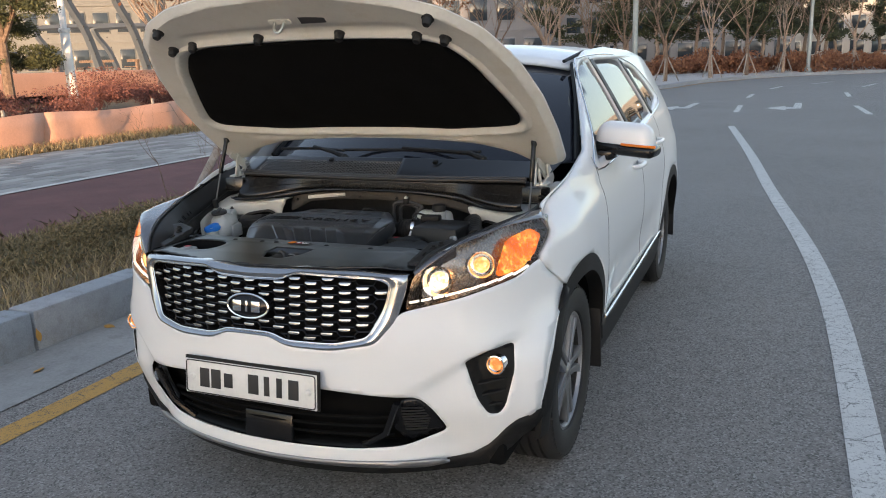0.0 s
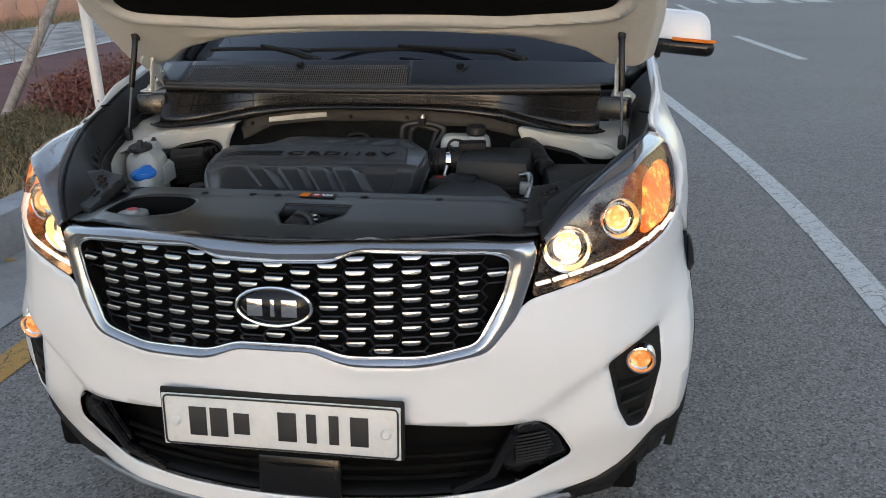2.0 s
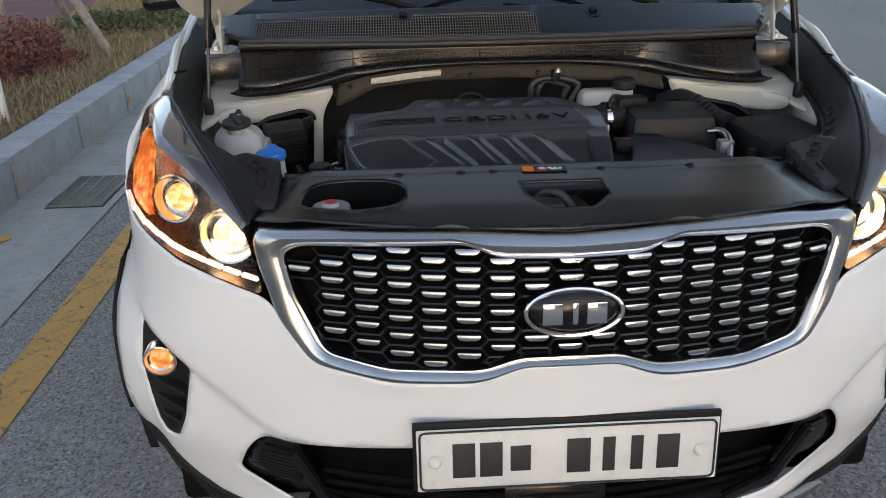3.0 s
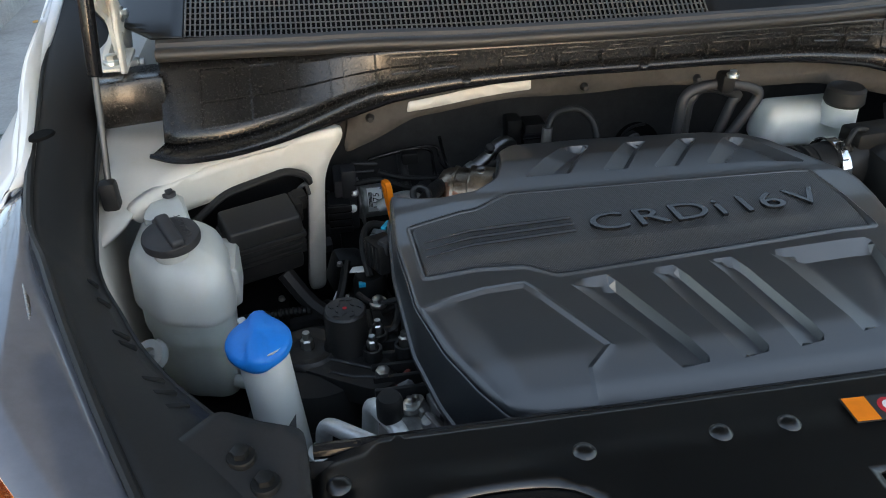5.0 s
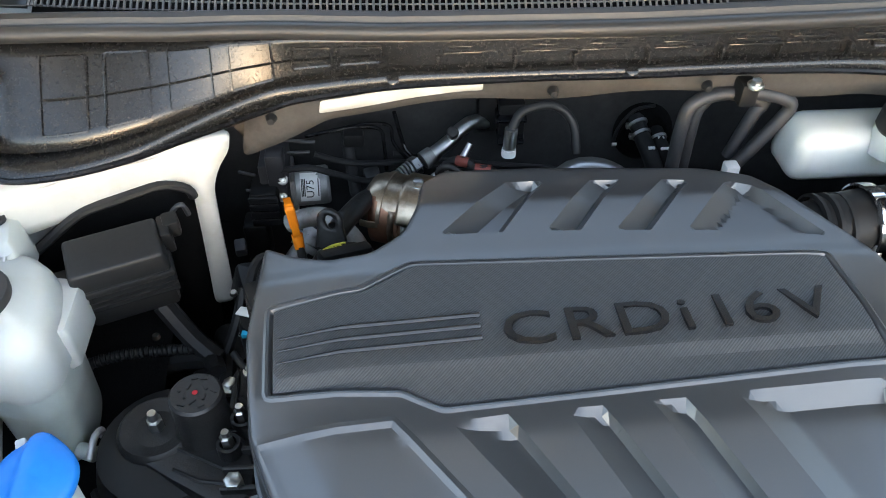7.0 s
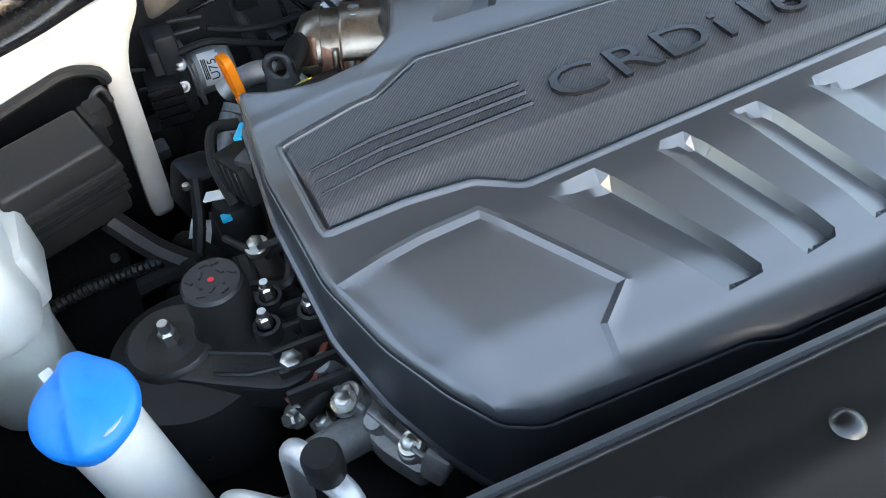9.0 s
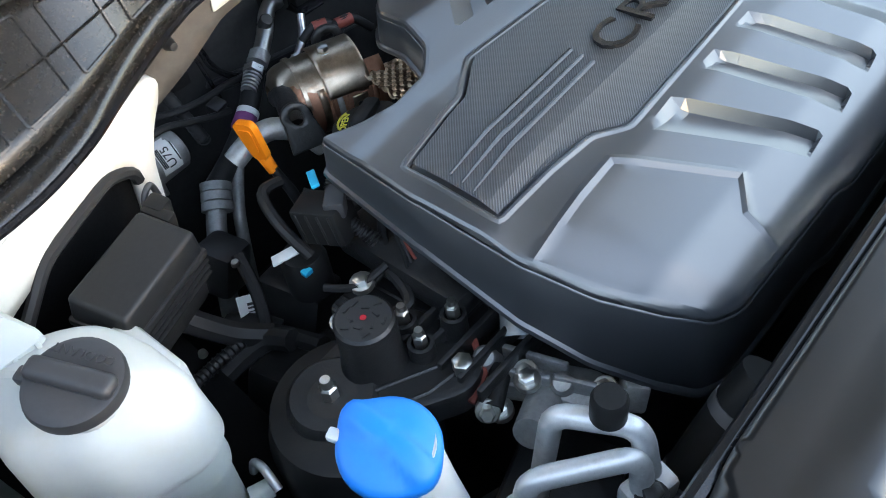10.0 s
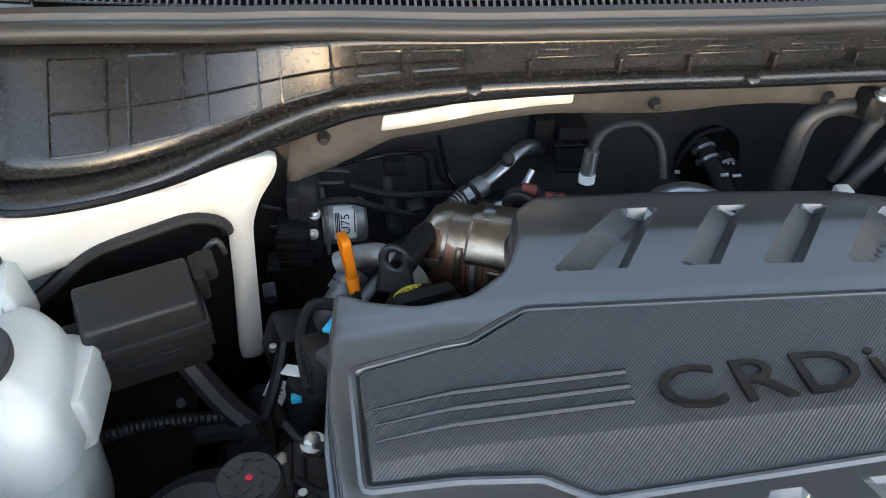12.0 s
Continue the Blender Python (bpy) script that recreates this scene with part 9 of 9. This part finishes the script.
part("motor", turned([(0, 0.030), (0.026, 0.030), (0.0295, 0.026), (0.0295, -0.028), (0.0, -0.028)], pose(-0.398, 1.188, 0.786, 0, 90, 6), 32), ALU, absu, "round grey motor")
part("motor_plate", box((0.006, 0.066, 0.066), pose(-0.421, 1.187, 0.788, 0, 0, 6), 0.004), ALU, absu)
part("block", box((0.040, 0.070, 0.100), pose(-0.446, 1.195, 0.795), 0.005), GREYPLASTIC, absu)
part("block_neck", box((0.026, 0.030, 0.060), pose(-0.440, 1.170, 0.835), 0.004), GREYPLASTIC, absu)
hexbolt("bolt", (-0.432, 1.158, 0.822), absu, 0.005, (0, -0.7, 0.7))
hexbolt("bolt", (-0.437, 1.158, 0.790), absu, 0.005, (0, -0.9, 0.4))
part("controller", box((0.040, 0.05, 0.062), pose(-0.460, 1.160, 0.782), 0.004), BLACKPLASTIC, absu)
for k in range(4):
    part("controller_rib", box((0.042, 0.004, 0.010), pose(-0.460, 1.133, 0.805 - 0.014 * k), 0.001), CASTBLACK, absu)
part("controller_plug", box((0.036, 0.04, 0.075), pose(-0.480, 1.15, 0.72), 0.006), BLACKPLASTIC, absu)
lm = Matrix.Translation((-0.398, 1.188, 0.786)) @ pose(0, 0, 0, -32, 0, 0) @ pose(0, 0, 0, 0, 0, 6)
b = bmesh.new()
vs = [[b.verts.new(lm @ Vector((x, -0.0300 * math.cos(a), 0.0300 * math.sin(a)))) for a in np.linspace(-0.78, 0.78, 10)] for x in (-0.014, 0.015)]
for k in range(9):
    b.faces.new((vs[0][k], vs[1][k], vs[1][k + 1], vs[0][k + 1]))
part("label", b, PAPER, absu, "white printed label")
part("label_print", letters("U75", 0.016, lm @ pose(0.001, -0.0306, -0.002) @ Matrix(((0, -1, 0, 0), (0, 0, -1, 0), (1, 0, 0, 0), (0, 0, 0, 1))), 0.0003), INK, absu)
for k in range(4):
    part("label_line", box((0.0016, 0.0006, 0.026), lm @ pose(-0.0075 - 0.0022 * k + 0.0265 * (k == 3), -0.0304, 0), 0.0), INK, absu)
part("connector", box((0.016, 0.02, 0.02), pose(-0.487, 1.06, 0.781, 20, 0, 10), 0.003), GREYPLASTIC, absu)
part("clip", box((0.006, 0.008, 0.022), pose(-0.446, 1.176, 0.845), 0.002), CYAN, absu, "cyan clip")

# sensors, harness and plugs on the engine's flank
sensor = thing("sensor_plug", "black sensor with a pale tag and cyan clip", "sensor", (-0.44, 0.82, 0.80))
part("body", turned([(0, 0.03), (0.02, 0.03), (0.024, 0.02), (0.024, -0.02), (0.015, -0.03)], pose(-0.430, 0.855, 0.825, 0, 0, 0), 18), BLACKPLASTIC, sensor)
part("tag", box((0.036, 0.012, 0.003), pose(-0.441, 0.862, 0.858, 10, -20, -35), 0.001), PAPER, sensor, "pale tag")
part("clip", box((0.010, 0.008, 0.006), pose(-0.442, 0.836, 0.850), 0.001), CYAN, sensor, "cyan clip")
module = thing("glow_module", "black control module with cyan connector on the head", "module", (-0.40, 0.86, 0.84))
part("case", box((0.034, 0.05, 0.042), pose(-0.411, 0.825, 0.905, -10, 0, 20), 0.004), BLACKPLASTIC, module)
for k in range(4):
    part("case_rib", box((0.036, 0.003, 0.036), pose(-0.411, 0.825, 0.905, -10, 0, 20) @ pose(0, -0.018 + 0.012 * k, 0), 0.001), CASTBLACK, module)
for k in range(3):
    part("wire", pipe([(-0.402 + 0.005 * k, 0.812, 0.928), (-0.385 + 0.004 * k, 0.800, 0.925 - 0.008 * k), (-0.378, 0.775, 0.905), (-0.392 + 0.006 * k, 0.745, 0.87)], 0.0019, 6, 6), (BLACKPLASTIC, GREYPLASTIC, BROWNPIPE)[k], module)
part("clip", box((0.022, 0.008, 0.004), pose(-0.403, 0.840, 0.940, -10, 0, 60), 0.001), CYAN, module, "cyan clip")
part("plug", box((0.03, 0.02, 0.02), pose(-0.402, 0.815, 0.925, 0, 0, 40), 0.004), GREYPLASTIC, module)
har = thing("wiring_harness", "black taped wiring harness along the engine", "wiring", (-0.42, 0.80, 0.75))
for pts, r in (([(-0.40, 0.905, 0.90), (-0.425, 0.90, 0.905), (-0.435, 0.87, 0.89), (-0.43, 0.84, 0.86)], 0.006), ([(-0.365, 0.80, 0.89), (-0.378, 0.79, 0.875), (-0.39, 0.775, 0.86), (-0.42, 0.78, 0.84)], 0.005), ([(-0.37, 0.83, 0.90), (-0.385, 0.82, 0.88), (-0.39, 0.79, 0.87)], 0.0045), ([(-0.395, 0.775, 0.86), (-0.41, 0.73, 0.85), (-0.44, 0.755, 0.835)], 0.006), ([(-0.45, 0.80, 0.86), (-0.43, 0.775, 0.86), (-0.40, 0.765, 0.87)], 0.004), ([(-0.66, 0.83, 0.75), (-0.60, 0.85, 0.76), (-0.55, 0.87, 0.765), (-0.50, 0.86, 0.78), (-0.485, 0.83, 0.79)], 0.012), ([(-0.55, 0.90, 0.84), (-0.52, 0.88, 0.80), (-0.49, 0.86, 0.78)], 0.013), ([(-0.49, 0.90, 0.75), (-0.48, 0.86, 0.77), (-0.47, 0.80, 0.79)], 0.010), ([(-0.46, 0.93, 0.83), (-0.47, 0.90, 0.80), (-0.49, 0.87, 0.76)], 0.007), ([(-0.52, 0.64, 0.78), (-0.57, 0.66, 0.77), (-0.60, 0.70, 0.76)], 0.007), ([(-0.62, 0.60, 0.74), (-0.56, 0.62, 0.72), (-0.50, 0.60, 0.72), (-0.44, 0.57, 0.74)], 0.012)):
    part("cable", pipe(pts, r, 6, 8), RUBBER, har)
for p in ((-0.557, 0.869, 0.815), (-0.47, 0.92, 0.83), (-0.50, 0.78, 0.80)):
    part("stud", turned([(0, 0.006), (0.004, 0.005), (0.005, 0)], Matrix.Translation(p), 10), BOLT, har)
lab = pose(-0.480, 0.913, 0.756, 35, 10, -25)
part("label", box((0.024, 0.052, 0.001), lab, 0.0), PAPER, har, "white printed label")
for k in range(9):
    part("label_line", box((0.008, 0.0013 + 0.0008 * (k % 3), 0.001), lab @ pose(0.002, -0.018 + 0.0042 * k, 0.001), 0.0), INK, har)
part("wrap", tube(bmesh.new(), [(-0.498, 0.935, 0.74), (-0.485, 0.915, 0.745), (-0.468, 0.888, 0.735)], 0.017, 12), RUBBER, har)
part("label", box((0.03, 0.025, 0.001), pose(-0.512, 0.660, 0.789, 20, 0, 10), 0.0), PAPER, har, "white printed label")
for k in range(4):
    part("label_line", box((0.003, 0.018, 0.001), pose(-0.512 - 0.009 + 0.006 * k, 0.660, 0.790, 20, 0, 10), 0.0), INK, har)
for x, y, z, sx, sy, sz in ((-0.46, 0.98, 0.78, 0.05, 0.05, 0.06), (-0.43, 0.90, 0.74, 0.06, 0.08, 0.08), (-0.48, 0.84, 0.70, 0.10, 0.10, 0.08), (-0.60, 0.76, 0.60, 0.2, 0.3, 0.1), (-0.44, 0.55, 0.70, 0.12, 0.10, 0.12)):
    part("bracket", box((sx, sy, sz), pose(x, y, z, 10, 15, 20), 0.01), CASTBLACK, engine)

# ribbed conduits, plugs and a cast bracket beside the cover
conduit = thing("ribbed_conduit", "black ribbed cable conduit beside the engine", "conduit", (-0.46, 0.80, 0.80))
for path, r in (([(-0.66, 0.85, 0.785), (-0.61, 0.865, 0.79), (-0.555, 0.87, 0.79), (-0.50, 0.869, 0.792)], 0.0065), ([(-0.372, 0.842, 0.93), (-0.392, 0.835, 0.915), (-0.398, 0.805, 0.90), (-0.392, 0.78, 0.885)], 0.006), ([(-0.39, 0.87, 0.90), (-0.41, 0.865, 0.885), (-0.418, 0.835, 0.875)], 0.006)):
    line = smoothed(path, 10)
    body = part("sleeve", tube(bmesh.new(), line, r, 10), RUBBER, conduit)
    for k in range(1, len(line) - 1):
        a, c = Vector(line[k - 1]), Vector(line[k + 1])
        d = (c - a).normalized()
        part("ring", turned([(r, -0.0012), (r * 1.22, 0), (r, 0.0012)], Matrix.Translation(line[k]) @ d.to_track_quat("Z", "Y").to_matrix().to_4x4(), 10), CASTBLACK, body)
casting = thing("cast_bracket", "weathered aluminium casting bolted to the engine", "bracket", (-0.385, 0.565, 0.82))
part("web", slab(rounded([(-0.425, 0.640), (-0.395, 0.662), (-0.375, 0.640), (-0.368, 0.60), (-0.352, 0.565), (-0.350, 0.530), (-0.372, 0.522), (-0.392, 0.555), (-0.405, 0.60)], 0.007, 3), 0.800, 0.822, None, 0.004), ALU, casting)
for x, y, z, r in ((-0.404, 0.645, 0.826, 0.012), (-0.395, 0.606, 0.820, 0.013), (-0.383, 0.578, 0.822, 0.011), (-0.366, 0.545, 0.816, 0.012)):
    part("boss", turned([(0, 0.016), (r * 0.7, 0.016), (r * 0.95, 0.012), (r * 1.1, -0.008)], Matrix.Translation((x, y, z)) @ pose(0, 0, 0, 10, -25, 0), 16), ALU, casting)
hexbolt("bolt", (-0.399, 0.607, 0.836), casting, 0.0068, (-0.4, 0, 1))
hexbolt("bolt", (-0.370, 0.545, 0.833), casting, 0.0068, (-0.4, 0, 1))
for p, q in (((-0.412, 0.632, 0.828), (-0.392, 0.585, 0.830)), ((-0.388, 0.640, 0.826), (-0.372, 0.580, 0.830)), ((-0.390, 0.585, 0.832), (-0.365, 0.530, 0.826))):
    part("web_rib", box((0.006, (Vector(p) - Vector(q)).length, 0.018), Matrix.Translation((Vector(p) + Vector(q)) / 2) @ (Vector(q) - Vector(p)).to_track_quat("Y", "Z").to_matrix().to_4x4(), 0.002), ALU, casting)
part("flange", box((0.030, 0.022, 0.028), pose(-0.352, 0.528, 0.822, 10, 20, 40), 0.004), ALU, casting)

# silver pipes in front of the mount
front_pipe = thing("service_pipe", "bent silver pipes with a black service cap", "pipe", (-0.45, 0.50, 0.80))
part("pipe", tube(bmesh.new(), rounded3([(-0.462, 0.548, 0.78), (-0.453, 0.540, 0.908), (-0.426, 0.484, 0.912), (-0.432, 0.468, 0.865)], 0.016), 0.0092, 14), PIPEALU, front_pipe)
part("pipe", tube(bmesh.new(), rounded3([(-0.512, 0.528, 0.80), (-0.503, 0.526, 0.900), (-0.440, 0.474, 0.902), (-0.448, 0.466, 0.868)], 0.016), 0.0088, 14), PIPEALU, front_pipe)
part("joint_block", box((0.042, 0.026, 0.024), pose(-0.440, 0.465, 0.862, 0, 0, -15), 0.006), PIPEALU, front_pipe)
hexbolt("bolt", (-0.448, 0.458, 0.875), front_pipe, 0.008, mat=CASTBLACK)
part("collar", turned([(0.0092, 0.0), (0.0155, -0.003), (0.0165, -0.014), (0.0165, -0.026), (0.012, -0.03)], Matrix.Translation((-0.508, 0.527, 0.862)), 18), PIPEALU, front_pipe)
part("service_cap", turned([(0, 0.032), (0.011, 0.031), (0.0135, 0.026), (0.0135, 0.006), (0.010, 0.0)], Matrix.Translation((-0.436, 0.505, 0.914)), 20), BLACKPLASTIC, front_pipe, "black service cap")
fanhose = thing("coolant_hose", "thick black coolant hose beside the radiator", "hose", (-0.30, 0.43, 0.7))
part("hose", pipe([(-0.30, 0.44, 0.86), (-0.33, 0.455, 0.80), (-0.36, 0.47, 0.70), (-0.38, 0.48, 0.60)], 0.024, 6, 14), RUBBER, fanhose)
for a, c in (((-0.3155, 0.4475, 0.829), (-0.321, 0.450, 0.818)), ((-0.349, 0.464, 0.742), (-0.353, 0.466, 0.730))):
    part("clamp", tube(bmesh.new(), [a, c], 0.0262, 18), SATIN, fanhose, "steel hose clamp")

# ---- far side of the bay ----
airbox = thing("air_filter_box", "black plastic air filter box with a printed lid", "air filter", (0.36, 0.82, 0.80))
am = pose(0.395, 0.80, 0.915, 0, 0, -4)
part("lid", box((0.22, 0.20, 0.10), am @ pose(0, 0.02, 0.02), 0.015, taper=(0.9, 0.9)), BOXPLASTIC, airbox)
part("lower", box((0.23, 0.22, 0.16), am @ pose(0, 0.01, -0.09), 0.015), BLACKPLASTIC, airbox)
part("rail", box((0.22, 0.012, 0.02), am @ pose(0, -0.105, 0.0), 0.003), BLACKPLASTIC, airbox)
part("print", letters("PULL OUT", 0.016, am @ pose(0.03, 0.0, 0.0705), 0.0004), GREYPLASTIC, airbox)
duct = thing("intake_duct", "black intake duct with a bright clamp and sensor", "intake duct", (0.30, 0.95, 0.85))
part("duct", pipe([(0.13, 0.86, 0.90), (0.19, 0.862, 0.935), (0.25, 0.868, 0.948), (0.34, 0.88, 0.945)], 0.040, 6, 20), RUBBER, duct)
for k in range(3):
    part("ring", turned([(0.042, 0.004), (0.046, 0.002), (0.046, -0.002), (0.042, -0.004)], pose(0.195 + 0.014 * k, 0.864, 0.940, 0, 90, 0), 22), RUBBER, duct)
part("clamp", turned([(0.044, 0.008), (0.0465, 0.007), (0.0465, -0.007), (0.044, -0.008)], pose(0.253, 0.868, 0.948, 0, 90, 4), 28), CHROME, duct, "bright hose clamp")
part("clamp_screw", box((0.012, 0.03, 0.014), pose(0.253, 0.845, 0.985, 40), 0.003), CHROME, duct)
part("sensor", box((0.08, 0.045, 0.03), pose(0.32, 0.878, 0.990, 0, 0, 6), 0.006), BLACKPLASTIC, duct)
part("cable", pipe([(0.27, 0.85, 0.985), (0.255, 0.84, 1.00), (0.27, 0.85, 1.015), (0.31, 0.875, 1.0)], 0.004), RUBBER, duct)
part("cable", pipe([(0.253, 0.83, 0.95), (0.245, 0.81, 0.91), (0.24, 0.80, 0.86)], 0.006), STEELPIPE, duct)
brake = thing("brake_fluid_reservoir", "milky brake fluid tank with a black screw cap", "brake reservoir", (0.37, 1.12, 0.85))
part("tank", box((0.16, 0.08, 0.07), pose(0.285, 1.00, 0.965), 0.02, seg=3, taper=(0.9, 0.85)), TANK, brake)
part("neck", turned([(0.035, 0.0), (0.033, 0.045)], Matrix.Translation((0.322, 0.965, 0.975)) @ Matrix.Scale(0.8, 4), 20), TANK, brake)
part("cap", turned([(0, 0.03), (0.03, 0.029), (0.036, 0.024), (0.038, 0.0), (0.034, -0.006)], Matrix.Translation((0.322, 0.960, 1.012)) @ Matrix.Scale(0.8, 4), 24), RUBBER, brake, "black screw cap")
snork = thing("air_snorkel", "flat black plastic air intake snorkel", "air intake", (0.31, 0.52, 0.90))
sn = rounded([(0.20, 0.45), (0.44, 0.44), (0.47, 0.52), (0.42, 0.64), (0.36, 0.70), (0.27, 0.70), (0.25, 0.60)], 0.03, 4)
part("snorkel", slab(sn, 0.885, 0.945, None, 0.012), BOXPLASTIC, snork)
part("mouth", box((0.09, 0.08, 0.05), pose(0.31, 0.69, 0.925, 0, 0, -8), 0.012), BLACKPLASTIC, snork)
batt = thing("battery", "black battery with a red terminal cover print", "battery", (0.26, 0.66, 0.80))
part("case", box((0.10, 0.16, 0.14), pose(0.265, 0.69, 0.85), 0.01), BLACKPLASTIC, batt)
part("terminal_cover", box((0.055, 0.05, 0.03), pose(0.255, 0.675, 0.935, 0, 0, -4), 0.006), BLACKPLASTIC, batt)
part("print", turned([(0.009, 0.001), (0.011, 0.001)], Matrix.Translation((0.255, 0.675, 0.951)), 18), REDINK, batt, "red ring print")
part("print", box((0.014, 0.003, 0.001), pose(0.255, 0.675, 0.951), 0.0), REDINK, batt)
part("print", box((0.003, 0.014, 0.001), pose(0.255, 0.675, 0.951), 0.0), REDINK, batt)
big = thing("fuse_box", "large black plastic fuse box with a stepped lid", "fuse box", (0.64, 0.68, 0.80))
part("lid", box((0.20, 0.26, 0.08), pose(0.635, 0.69, 0.925, 0, 0, 4), 0.015, taper=(0.94, 0.92)), BLACKPLASTIC, big)
part("base", box((0.18, 0.24, 0.14), pose(0.635, 0.69, 0.83, 0, 0, 4), 0.01), BLACKPLASTIC, big)
part("step", box((0.09, 0.05, 0.05), pose(0.62, 0.545, 0.905, 0, 0, 4), 0.008), BLACKPLASTIC, big)
part("clip", box((0.02, 0.02, 0.04), pose(0.53, 0.60, 0.92), 0.004), BLACKPLASTIC, big)
loom = thing("wiring_loom", "thick corrugated black wiring loom", "wiring", (0.50, 0.85, 0.90))
part("loom", pipe([(0.44, 1.00, 0.955), (0.475, 0.97, 0.975), (0.50, 0.92, 0.972), (0.525, 0.84, 0.955), (0.545, 0.78, 0.95)], 0.026, 6, 14), RUBBER, loom)
for k in range(6):
    part("rib", turned([(0.026, 0.003), (0.029, 0), (0.026, -0.003)], pose(0.503 + 0.005 * k, 0.905 - 0.018 * k, 0.970 - 0.004 * k, 90, 0, 16), 18), RUBBER, loom)
part("cable", pipe([(0.49, 0.62, 0.90), (0.50, 0.66, 0.94), (0.495, 0.70, 0.955), (0.47, 0.72, 0.95)], 0.008), STEELPIPE, loom)
part("connector", box((0.035, 0.03, 0.03), pose(0.49, 0.66, 0.93), 0.004), ALU, loom)
for k in range(4):
    part("cable", pipe([(0.45, 0.55 + 0.02 * k, 0.85), (0.48, 0.60 + 0.02 * k, 0.90), (0.50, 0.68, 0.92)], 0.005), RUBBER, loom)
